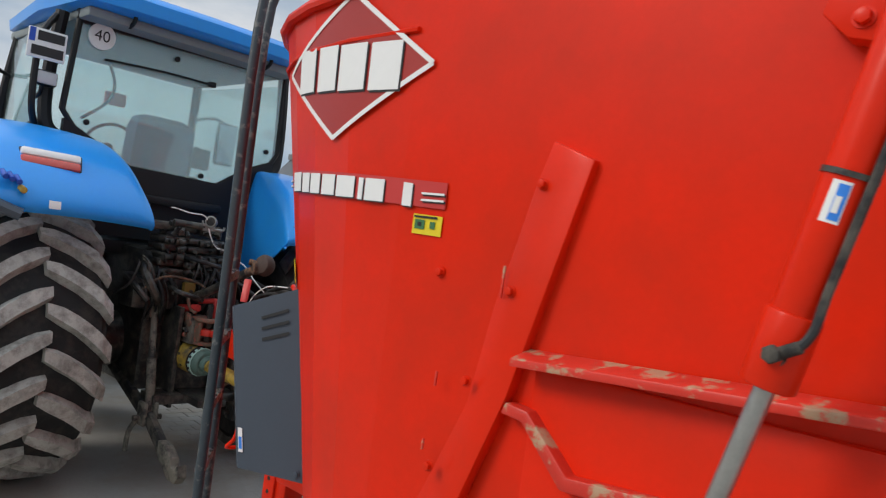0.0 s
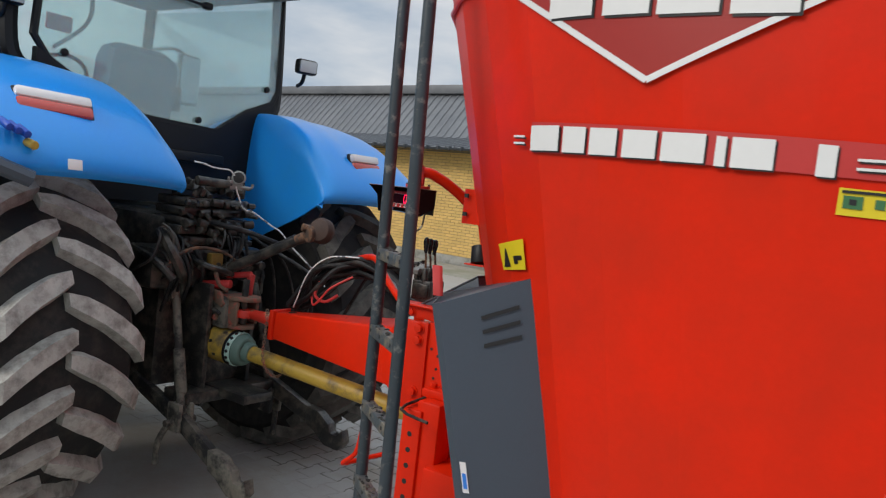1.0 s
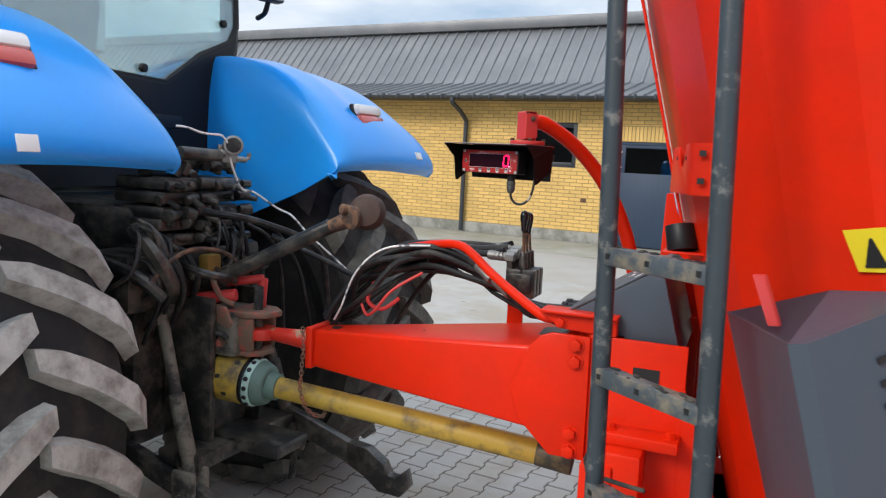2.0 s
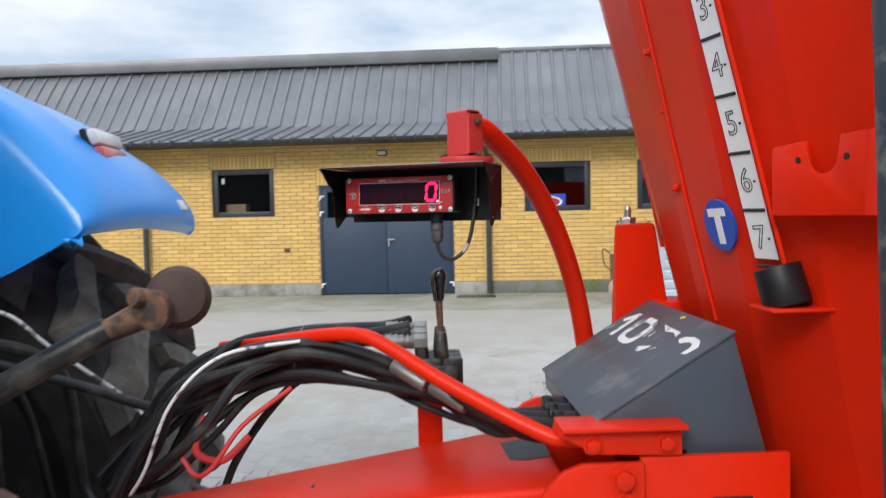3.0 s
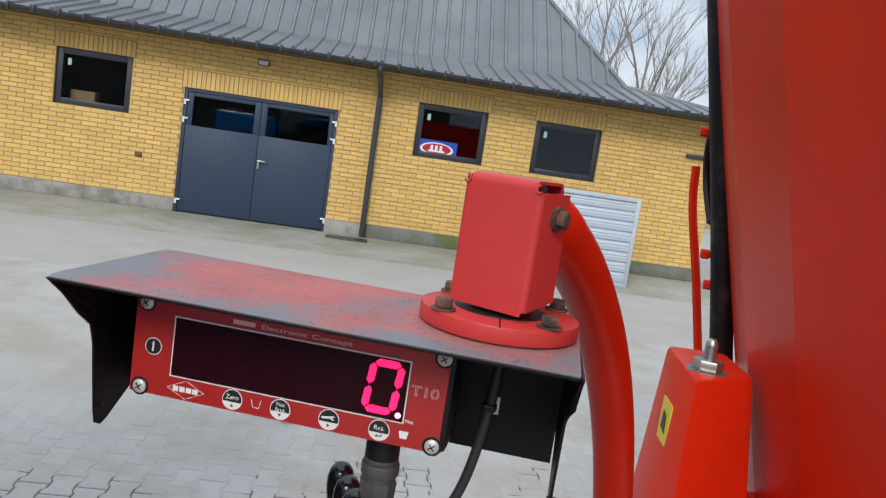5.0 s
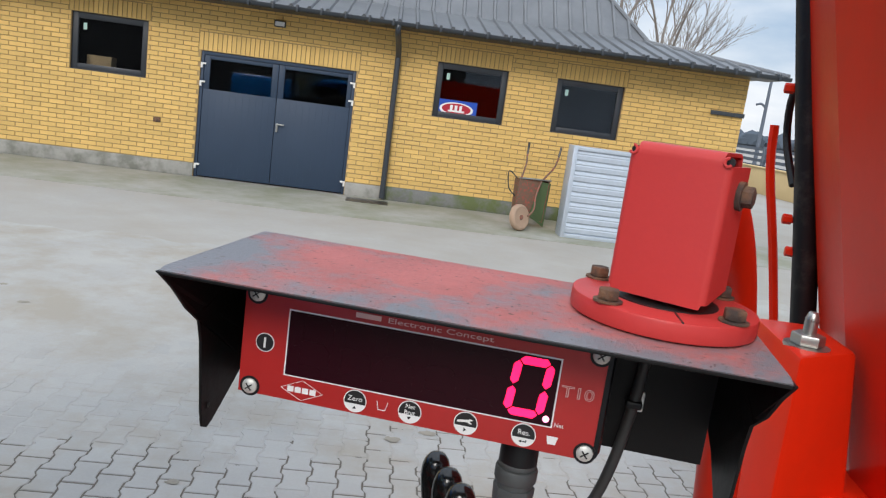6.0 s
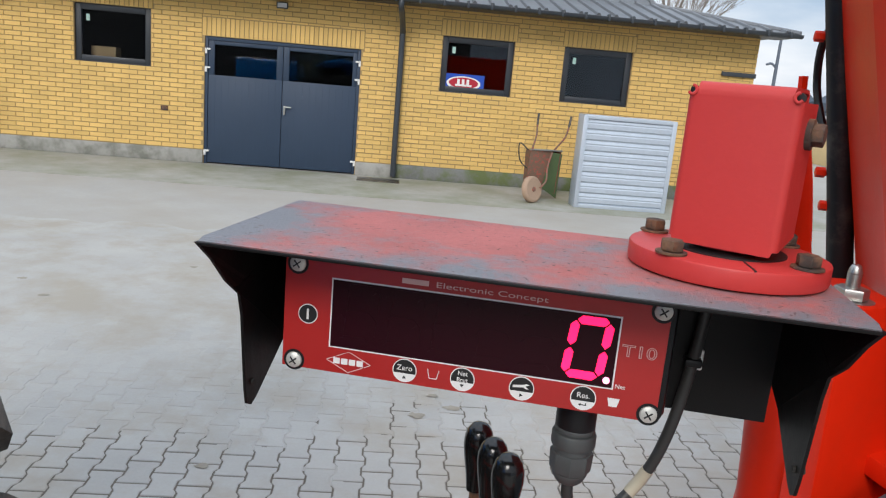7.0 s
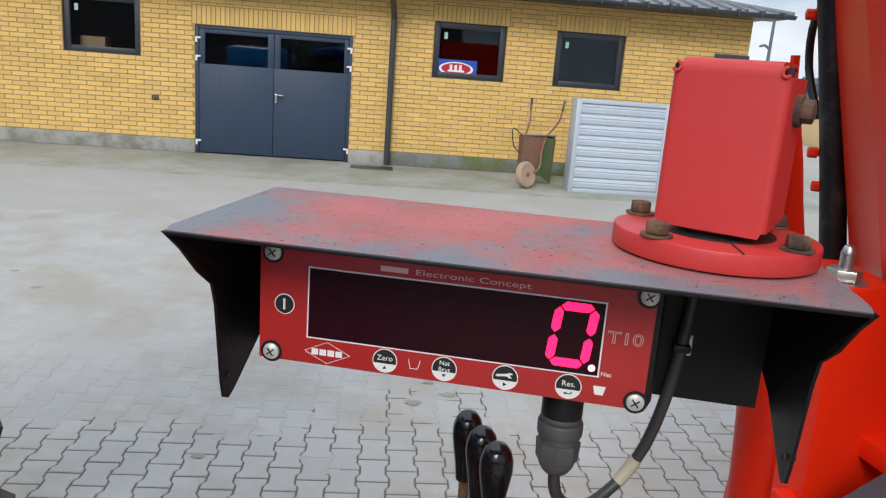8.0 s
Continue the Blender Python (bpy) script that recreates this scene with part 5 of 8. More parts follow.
for s in (-1, 1):
    arm = thing("lift_linkage", "", "")
    arm.parent = tractor
    tagged(arm, "dusty iron three-point lower link")
    bm = tube([(-0.42, s * 0.24, 1.12), (-0.28, s * 0.27, 1.10), (-0.10, s * 0.27, 1.04)], 0.045, 10, 4)
    add_box(bm, (-0.155, s * 0.27 - 0.045, 0.93), (-0.085, s * 0.27 - 0.02, 1.075), None, 0.01)
    add_box(bm, (-0.155, s * 0.27 + 0.02, 0.93), (-0.085, s * 0.27 + 0.045, 1.075), None, 0.01)
    add_cyl(bm, (-0.12, s * 0.27 - 0.06, 1.03), (-0.12, s * 0.27 + 0.06, 1.03), 0.022, seg=12)
    part("lift_arm", bm, PALE_IRON if s < 0 else DUSTY, arm)
    bm = cyl((-0.12, s * 0.27, 1.0), (0.0, s * 0.295, 0.62), 0.022, seg=12)
    add_cyl(bm, (-0.02, s * 0.29, 0.68), (0.05, s * 0.30, 0.46), 0.030, seg=12, bevel=0.006)
    add_cyl(bm, (0.045, s * 0.30, 0.47), (0.075, s * 0.31, 0.34), 0.026, seg=12)
    part("lift_rod", bm, PALE_IRON if s < 0 else DUSTY, arm, "threaded lift rod")
    bm = bmesh.new()
    add_box(bm, (0.02, s * 0.31 - 0.05, 0.27), (0.12, s * 0.31 - 0.02, 0.42), None, 0.012)
    add_box(bm, (0.02, s * 0.31 + 0.02, 0.27), (0.12, s * 0.31 + 0.05, 0.42), None, 0.012)
    add_cyl(bm, (0.07, s * 0.31 - 0.09, 0.32), (0.07, s * 0.31 + 0.09, 0.32), 0.018, seg=10)
    add_tube(bm, [(0.05, s * 0.37, 0.30), (0.03, s * 0.40, 0.22), (0.02, s * 0.40, 0.10)], 0.016, 8, 3)
    part("clevis", bm, PALE_IRON if s < 0 else DUSTY, arm)
    up = 0.115 if s > 0 else 0.0
    bm = prism([(-0.62, s * 0.30 - 0.022, 0.50), (-0.60, s * 0.30 - 0.022, 0.56), (0.10, s * 0.30 - 0.022, 0.36 + up), (0.42, s * 0.33 - 0.022, 0.24 + up), (0.40, s * 0.33 - 0.022, 0.15 + up), (0.08, s * 0.30 - 0.022, 0.27 + up)], (0, 0.044, 0), 0.008)
    part("lower_link", bm, BLACK_STEEL if s > 0 else DUSTY, arm)
    bm = prism([(0.36, s * 0.33 - 0.03, 0.26 + up), (0.46, s * 0.33 - 0.03, 0.25 + up), (0.54, s * 0.33 - 0.03, 0.20 + up), (0.56, s * 0.33 - 0.03, 0.155 + up), (0.60, s * 0.33 - 0.03, 0.15 + up), (0.64, s * 0.33 - 0.03, 0.19 + up), (0.66, s * 0.33 - 0.03, 0.12 + up), (0.62, s * 0.33 - 0.03, 0.07 + up), (0.52, s * 0.33 - 0.03, 0.075 + up), (0.44, s * 0.33 - 0.03, 0.13 + up), (0.37, s * 0.33 - 0.03, 0.16 + up)], (0, 0.06, 0), 0.008)
    part("hook", bm, BLACK_STEEL if s > 0 else PALE_IRON, arm, "claw hook")

def tapered_block(plan, z0, z1, bevel):
    """A cast block, a little narrower above."""
    x0, y0, x1, y1 = plan
    bm = box((x0, y0, z0), (x1, y1, z1), 0)
    for v in bm.verts:
        if v.co.z > (z0 + z1) / 2:
            v.co.x, v.co.y = v.co.x * 0.9, v.co.y * 0.9
    bmesh.ops.bevel(bm, geom=bm.edges[:], offset=bevel, segments=2, affect="EDGES", profile=0.5)
    return bm


# hitch between the links
hitch = thing("pickup_hitch", "", "")
hitch.parent = tractor
tagged(hitch, "rusty red trailer hitch on black plates")
part("side_plate", box((-0.20, -0.165, 0.36), (0.03, -0.135, 1.02), 0.006), BLACK_STEEL, hitch, "tall black hitch plate")
part("side_plate", box((-0.20, 0.135, 0.36), (0.03, 0.165, 1.02), 0.006), BLACK_STEEL, hitch)
part("casting", tapered_block((-0.10, -0.115, 0.10, 0.10), 0.79, 0.965, 0.016), PALE_IRON, hitch, "pale worn iron casting")
for y in (-0.085, 0.050):
    part("jaw", box((0.06, y, 0.815), (0.155, y + 0.026, 0.945), 0.010), RED_RUST, hitch, "worn red hitch jaw")
part("jaw", prism([(0.03, -0.09, 0.945), (0.13, -0.095, 0.945), (0.20, -0.05, 0.945), (0.215, 0.03, 0.945), (0.15, 0.085, 0.945), (0.03, 0.085, 0.945)], (0, 0, 0.024), 0.007), RED_RUST, hitch, "worn red top plate of the jaw")
part("jaw", prism([(0.06, -0.08, 0.792), (0.13, -0.085, 0.792), (0.175, -0.04, 0.792), (0.18, 0.03, 0.792), (0.12, 0.08, 0.792), (0.06, 0.08, 0.792)], (0, 0, 0.024), 0.007), RED_RUST, hitch)
for k, (x, y, z) in enumerate(((-0.08, -0.118, 0.90), (-0.02, -0.117, 0.935), (0.035, -0.114, 0.845), (-0.06, -0.118, 0.825))):
    part("bolt", hexbolt(bmesh.new(), (x, y, z), (0, -1, 0), 0.014 + 0.002 * (k % 2), 0.014), DUSTY if k % 2 else RED_RUST, hitch)
part("latch", prism([(0.0, -0.118, 0.93), (0.07, -0.118, 0.90), (0.085, -0.118, 0.925), (0.05, -0.118, 0.985), (-0.01, -0.118, 0.99)], (0, 0.022, 0), 0.006), RED_RUST, hitch, "chipped red latch")
part("latch", tube([(-0.10, -0.13, 0.875), (-0.03, -0.135, 0.868), (0.04, -0.13, 0.885), (0.07, -0.12, 0.865)], 0.011, 8, 4), DUSTY, hitch)
part("hitch_pin", cyl((0.13, -0.01, 0.78), (0.13, -0.01, 1.06), 0.018, seg=12, bevel=0.004), DUSTY, hitch, "worn hitch pin")
for p, q, r in (((-0.10, -0.115, 1.000), (0.06, -0.055, 1.025), 0.024), ((-0.02, -0.02, 1.060), (0.12, 0.03, 1.085), 0.017), ((0.11, 0.03, 0.97), (0.115, 0.035, 1.085), 0.020)):
    part("lever", cyl(p, q, r, seg=14, bevel=0.005), RED_FADED, hitch, "scuffed red release lever")
part("release_hook", tube([(-0.03, -0.09, 1.10), (-0.01, -0.10, 1.06), (0.02, -0.09, 1.01), (0.06, -0.07, 0.99)], 0.012, 8, 4), RED_RUST, hitch)
part("pto_housing", box((-0.18, -0.13, 0.46), (-0.02, 0.13, 0.76), 0.03), BLACK_STEEL, hitch)
bm = box((-0.10, -0.30, 0.40), (0.10, 0.30, 0.46), 0.01)
add_box(bm, (-0.05, -0.10, 0.42), (0.30, 0.10, 0.47), None, 0.01)
part("drawbar_frame", bm, BLACK_STEEL, hitch)

top_link = thing("top_link", "", "")
top_link.parent = tractor
bm = tube([(-0.06, -0.060, 1.065), (0.15, 0.0, 1.175), (0.40, 0.062, 1.312)], 0.029, 14, 2)
add_cyl(bm, (-0.09, -0.075, 1.05), (0.02, -0.035, 1.105), 0.036, seg=14, bevel=0.005)
part("tube", bm, BLACK_STEEL, top_link, "black top link tube")
bm = cyl((0.38, 0.057, 1.300), (0.51, 0.080, 1.358), 0.024, 0.034, 14)
add_cyl(bm, (0.500, 0.030, 1.352), (0.512, 0.078, 1.358), 0.046, 0.042, 18, 0.010)
add_cyl(bm, (0.47, 0.02, 1.385), (0.50, 0.075, 1.375), 0.020, seg=12, bevel=0.004)
part("link_end", bm, RUST, top_link, "rusty top link end")
bm = bmesh.new()
add_lathe(bm, [(0.02, -0.045), (0.055, -0.035), (0.068, -0.015), (0.068, 0.015), (0.055, 0.035), (0.02, 0.045)], Matrix.Translation((0.543, 0.090, 1.374)) @ Matrix.Rotation(radians(80), 4, "X") @ Matrix.Rotation(radians(15), 4, "Y"), 20)
part("ball_end", bm, mat("dark_brown_rust", (0.05, 0.026, 0.018), 0.7, vary=0.4, big=20, small=120, bump=0.5), top_link, "dark rusty ball end")

part("white_cable", tube([(-0.02, -0.30, 1.655), (0.0, -0.265, 1.652), (0.0, -0.20, 1.638), (0.0, -0.148, 1.634), (0.0, -0.085, 1.632), (0.0, -0.05, 1.605)], 0.0042, 8, 6), WHITE_WORN, tractor, "dirty white electric cable")
part("white_cable", tube([(0.0, -0.035, 1.55), (0.0, -0.018, 1.509), (0.0, 0.018, 1.45), (0.0, 0.05, 1.424), (0.02, 0.09, 1.415), (0.06, 0.19, 1.351), (0.12, 0.21, 1.322), (0.18, 0.249, 1.246), (0.30, 0.345, 1.108), (0.36, 0.36, 1.04)], 0.0045, 8, 6), WHITE_WORN, tractor, "dirty white electric cable")
part("grey_hose", tube([(-0.02, -0.16, 1.345), (0.10, -0.10, 1.332), (0.10, 0.066, 1.295), (0.10, 0.325, 1.218), (0.10, 0.475, 1.121), (0.10, 0.526, 0.948), (0.12, 0.52, 0.80), (0.20, 0.45, 0.75)], 0.014, 8, 6), RUBBER, tractor)
part("grey_hose", tube([(0.0, 0.10, 1.30), (0.05, 0.191, 1.257), (0.05, 0.351, 1.102), (0.05, 0.432, 0.927), (0.06, 0.47, 0.78), (0.15, 0.42, 0.70)], 0.010, 8, 6), RUBBER, tractor)
part("grey_hose", tube([(-0.05, 0.14, 1.28), (0.02, 0.20, 1.22), (0.02, 0.28, 1.08), (0.0, 0.33, 0.90), (0.03, 0.30, 0.76)], 0.008, 8, 6), RUBBER, tractor)

# ---- feed mixer ----
# Local axes: x from the hitch towards its tail, y to its right-hand side as it is drawn, z up.
MIXER = pose(2.40, -12.75, 0, 0, 0, 6.8)
mixer = thing("feed_mixer", "red vertical feed mixer wagon with a drawbar, hitched to the tractor", "feed mixer", MIXER)
TUB_LO, TUB_HI, TUB_CX, TUB_CY, TUB_REAR = 0.55, 2.43, 2.75, 0.10, 3.95


def tub_size(z):
    """Half length of the nose, half width of the tub and squareness of its corners at a height."""
    return 1.335 + 0.235 * (z - 1.75), 1.172 + 0.03 * (z - 1.7), 2.1 + 0.35 * (z - 1.42)


def tub_point(a, z, out=0.0):
    """On the nose of the tub: a is 0 straight ahead, plus towards the right-hand side."""
    nose, half, n = tub_size(z)
    c, d = abs(math.cos(a)), math.sin(a)
    n -= 0.15 if d > 0 else 0.0
    x, y = c ** (2 / n), math.copysign(abs(d) ** (2 / n), d)
    way = Vector((-(x ** (n - 1)) / nose, math.copysign(abs(y) ** (n - 1), y) / half, 0)).normalized()
    return Vector((TUB_CX - nose * x, TUB_CY + half * y, z)) + way * out


def tub_ring(z, out=0.0, facets=18):
    ring = [tub_point(-math.pi / 2 + math.pi * k / facets, z, out) for k in range(facets + 1)]
    nose, half, n = tub_size(z)
    half += out - 0.03
    rear = [Vector((TUB_REAR + (nose + out) * math.cos(a), TUB_CY + half * math.sin(a), z)) for a in [math.pi / 2 - math.pi * k / facets for k in range(facets + 1)]]
    return ring + rear


def tub():
    zs = (TUB_LO, 1.0, 1.3, 1.6, 1.9, 2.2, TUB_HI)
    bm = grid_sheet([tub_ring(z) for z in zs], 0.010, True)
    return bm


part("tub", tub(), RED, mixer, "red folded sheet-steel tub", smooth=4)
rim = tub_ring(TUB_HI, 0.012)
part("tub_rim", tube(rim + rim[:1], 0.022, 8, 1), RED, mixer, "red tube rim")
part("tub_band", tube([p for p in tub_ring(TUB_HI - 0.16, 0.006)[:19]], 0.009, 6, 1), RED, mixer)
floor_ring = tub_ring(TUB_LO)
part("tub_floor", prism(floor_ring, (0, 0, 0.02)), RED, mixer, smooth=0)
auger = bmesh.new()
add_cyl(auger, (3.2, 0, TUB_LO), (3.2, 0, 2.0), 0.22, 0.10)
part("auger", auger, DUSTY, mixer)

# folded wear plate on the side with a slanting edge
V0 = -1.085
bm = prism([(3.25, V0, 1.83), (3.285, V0, 1.94), (3.41, V0, 1.895), (3.245, V0, 1.285), (3.135, V0, 0.99), (2.98, V0, 0.56), (2.80, V0 + 0.045, 0.56), (3.08, V0 + 0.045, 1.3)], (0, 0.04, 0), 0.004)
wear = part("side_plate", bm, RED, mixer, "red bolted side plate")
for u_, z_ in ((2.945, 1.57), (3.215, 1.552), (3.11, 1.298), (3.02, 1.044), (3.27, 1.83)):
    part("bolt", hexbolt(bmesh.new(), (u_, V0 - (0.0 if u_ > 3.0 else -0.02), z_), (0, -1, 0), 0.012, 0.012), RED, wear)
for u_, z_, h_ in ((3.185, 1.53, 0.085), (2.985, 1.08, 0.03), (3.0, 1.26, 0.04)):
    part("weld", box((u_ - 0.003, V0 - 0.002, z_), (u_ + 0.003, V0 + 0.004, z_ + h_), 0.001), RED_WORN, wear, "chipped weld mark")

# discharge door: ledge and lower frame
bm = prism([(3.275, -1.13, 1.372), (4.7, -1.13, 1.470), (4.7, -1.05, 1.482), (3.275, -1.05, 1.395)], (0, 0, 0.022), 0.004)
part("door_ledge", bm, RED_WORN, mixer, "worn red steel ledge")
bm = prism([(3.25, -1.09, 1.275), (3.32, -1.09, 1.268), (3.455, -1.09, 1.147), (3.70, -1.09, 1.170), (4.6, -1.09, 1.22), (4.6, -1.09, 1.19), (3.44, -1.09, 1.112), (3.305, -1.09, 1.240), (3.24, -1.09, 1.245)], (0, 0.06, 0), 0.004)
part("lower_rail", bm, RED_WORN, mixer, "worn red folded rail")
part("lower_door", box((3.3, -1.05, 0.62), (4.6, -1.0, 1.38), 0.006), RED, mixer)
bm = prism([(3.89, -1.12, 2.18), (3.94, -1.12, 2.13), (4.12, -1.12, 2.09), (4.12, -1.12, 2.32), (3.92, -1.12, 2.30)], (0, 0.06, 0), 0.004)
hexbolt(bm, (3.965, -1.12, 2.165), (0, -1, 0), 0.016, 0.014)
part("cylinder_mount", bm, RED, mixer)

# chassis and wheels under the tub
bm = box((1.45, -0.42, 0.42), (4.9, 0.42, 0.56), 0.01)
add_box(bm, (3.22, -0.85, 0.02), (3.38, 0.85, 0.44), None, 0.01)
part("chassis", bm, RED, mixer)
for s in (-1, 1):
    wh = thing("wheel", "", "")
    wh.parent = mixer
    turn = Matrix.Translation((3.3, s * 0.82, 0.268 + yard(-12.4))) @ Matrix.Rotation(radians(90), 4, "X") @ Matrix.Scale(0.66, 4)
    bm = bmesh.new()
    add_lathe(bm, [(0.22, -0.12), (0.34, -0.14), (0.39, -0.10), (0.40, 0), (0.39, 0.10), (0.34, 0.14), (0.22, 0.12)], turn, 36)
    part("tyre", bm, TYRE, wh)
    bm = bmesh.new()
    add_lathe(bm, [(0.23, -0.11), (0.20, -0.05), (0.06, 0.0), (0.20, 0.05), (0.23, 0.11)], turn, 28)
    part("rim", bm, RED, wh)

# drawbar: tongue, tapered box beam, bolted end plates and upright
drawbar = thing("drawbar", "", "")
drawbar.parent = mixer
tagged(drawbar, "red tapered box-section drawbar")
bm = cyl((0.245, 0.0, 0.876), (0.02, -0.012, 0.882), 0.042, 0.026, 18, 0.006)
add_lathe(bm, [(0.022, -0.022), (0.055, -0.02), (0.060, 0), (0.055, 0.02), (0.022, 0.022)], Matrix.Translation((-0.03, -0.012, 0.88)), 20)
part("tongue", bm, RED_WORN, drawbar, "worn red towing eye")


def beam():
    a = [(0.225, -0.060, 0.795), (0.225, 0.065, 0.795), (0.225, 0.062, 0.932), (0.225, -0.055, 0.932)]
    b = [(1.16, -0.205, 0.760), (1.16, 0.245, 0.760), (1.16, 0.240, 1.030), (1.16, -0.195, 1.030)]
    bm = bmesh.new()
    va, vb = [bm.verts.new(p) for p in a], [bm.verts.new(p) for p in b]
    for k in range(4):
        bm.faces.new((va[k], va[(k + 1) % 4], vb[(k + 1) % 4], vb[k]))
    bm.faces.new(va[::-1])
    bm.faces.new(vb)
    bmesh.ops.recalc_face_normals(bm, faces=bm.faces[:])
    bmesh.ops.bevel(bm, geom=bm.edges[:], offset=0.012, segments=3, affect="EDGES", profile=0.5)
    return bm


part("beam", beam(), RED, drawbar, "glossy red box beam")
for opening in (cyl((0.30, 0.0, 0.935), (0.30, 0.0, 0.9415), 0.022, seg=16), cyl((0.66, 0.005, 0.970), (0.66, 0.005, 0.977), 0.014, seg=16),
                prism([(1.018, 0.021, 1.0125), (1.10, -0.018, 1.0235), (1.150, -0.015, 1.030), (1.155, 0.130, 1.031), (1.05, 0.118, 1.017)], (0, 0, 0.0012))):
    part("opening", opening, BLACK, drawbar, "dark opening in the beam", smooth=0)
bm = box((0.205, -0.075, 0.79), (0.235, 0.078, 0.945), 0.006)
part("collar", bm, RED, drawbar)
for s, y in ((-1, -0.235), (1, 0.265)):
    bm = prism([(1.10, y, 1.035), (1.135, y, 1.072), (1.17, y, 1.085), (1.284, y, 1.085), (1.289, y, 0.705), (1.18, y, 0.705), (1.08, y, 0.80), (1.045, y, 0.90)], (0, 0.016, 0), 0.005)
    gus = part("gusset", bm, RED, drawbar, "bolted red end plate")
    for z in (1.057, 1.006, 0.786, 0.730):
        part("bolt", hexbolt(bmesh.new(), (1.243, y + (0 if s < 0 else 0.016), z), (0, s, 0), 0.019, 0.016), RED, gus)
for plate in (box((1.28, -0.222, 0.36), (1.56, -0.206, 1.09), 0.003), box((1.28, 0.250, 0.36), (1.56, 0.266, 1.09), 0.003),
              prism([(1.55, -0.222, 1.0), (1.55, -0.222, 0.36), (1.78, -0.222, 0.36), (1.63, -0.222, 0.75)], (0, 0.016, 0), 0.003),
              box((1.28, -0.206, 0.36), (1.30, 0.250, 1.03), 0.003), box((1.30, -0.206, 0.44), (1.75, 0.250, 0.56), 0.003)):
    part("upright_plate", plate, RED, drawbar, "red drawbar upright")
bm = box((1.412, -0.2245, 0.925), (1.487, -0.2225, 1.012), 0.0)
part("cutout", bm, BLACK, drawbar, "rectangular dark opening", smooth=0)
for u_, z_ in ((1.305, 0.98), (1.34, 0.955), (1.338, 0.90), (1.33, 0.86), (1.39, 0.99)):
    part("bolt_hole", cyl((u_, -0.2245, z_), (u_, -0.2220, z_), 0.006, seg=10), BLACK, drawbar, smooth=0)
bm = box((1.335, -0.31, 0.80), (1.56, -0.222, 0.835), 0.006)
hexbolt(bm, (1.365, -0.27, 0.835), (0, 0, 1), 0.016, 0.016)
hexbolt(bm, (1.535, -0.27, 0.835), (0, 0, 1), 0.014, 0.014)
add_cyl(bm, (1.34, -0.30, 0.715), (1.42, -0.25, 0.715), 0.022, seg=14, bevel=0.005)
part("step_bracket", bm, RED, drawbar, "small red bracket with bolts")
bm = prism([(1.125, -0.225, 1.135), (1.13, -0.225, 1.152), (1.355, -0.225, 1.148), (1.357, -0.225, 1.092), (1.20, -0.225, 1.098)], (0, 0.055, 0), 0.003)
add_box(bm, (1.13, -0.25, 1.146), (1.36, -0.16, 1.154), None, 0.002)
hexbolt(bm, (1.19, -0.225, 1.118), (0, -1, 0), 0.014, 0.012)
hexbolt(bm, (1.325, -0.225, 1.118), (0, -1, 0), 0.014, 0.012)
part("hose_shelf", bm, RED, drawbar)

# jack leg: square perforated tube beside the upright
jack = thing("jack_leg", "", "")
jack.parent = mixer
part("outer_tube", box((1.36, -0.37, 0.30), (1.47, -0.255, 0.80), 0.012), RED, jack, "red square jack tube")
bm = box((1.305, -0.385, 0.10), (1.395, -0.295, 0.76), 0.008)
part("inner_tube", bm, RED, jack, "perforated red jack leg")
for k in range(9):
    z_ = 0.14 + 0.065 * k
    part("hole", cyl((1.350, -0.3865, z_), (1.350, -0.3845, z_), 0.011, seg=12), BLACK, jack, smooth=0)
    part("hole", cyl((1.3035, -0.34, z_), (1.3055, -0.34, z_), 0.011, seg=12), BLACK, jack, smooth=0)
part("foot", box((1.27, -0.44, 0.08), (1.45, -0.25, 0.10), 0.004), RED, jack)
part("lock_pin", tube([(1.32, -0.25, 0.78), (1.34, -0.45, 0.77), (1.50, -0.50, 0.765)], 0.006, 8, 3), DUSTY, jack)
part("crank", tube([(1.20, -0.30, 0.52), (1.14, -0.40, 0.50), (1.12, -0.50, 0.50), (1.18, -0.50, 0.56), (1.20, -0.50, 0.66)], 0.010, 8, 4), RED, jack)

# hose guide bar
guide = part("hose_guide", tube([(1.32, -0.195, 1.125), (1.16, -0.185, 1.118), (1.10, -0.165, 1.128), (0.93, -0.07, 1.205), (0.82, 0.0, 1.265), (0.755, 0.038, 1.288), (0.66, 0.10, 1.280), (0.50, 0.22, 1.245), (0.40, 0.30, 1.225)], 0.0155, 12, 5), RED, mixer, "bent red hose guide bar")
part("guide_loop", tube([(0.42, 0.05, 1.12), (0.40, 0.04, 1.05), (0.45, 0.06, 1.02), (0.50, 0.10, 1.06)], 0.008, 8, 5), RED_FADED, mixer)

# weighing mast on the far side
post = thing("load_cell_post", "", "")
post.parent = mixer
tagged(post, "tapered red post with a grease nipple")


def tapered(lo, hi, z0, z1, bevel=0.008):
    """A folded post between two four-cornered outlines."""
    bm = bmesh.new()
    va = [bm.verts.new((x, y, z0)) for x, y in lo]
    vb = [bm.verts.new((x, y, z1)) for x, y in hi]
    for k in range(4):
        bm.faces.new((va[k], va[(k + 1) % 4], vb[(k + 1) % 4], vb[k]))
    bm.faces.new(va[::-1])
    bm.faces.new(vb)
    bmesh.ops.recalc_face_normals(bm, faces=bm.faces[:])
    bmesh.ops.bevel(bm, geom=bm.edges[:], offset=bevel, segments=2, affect="EDGES", profile=0.5)
    return bm


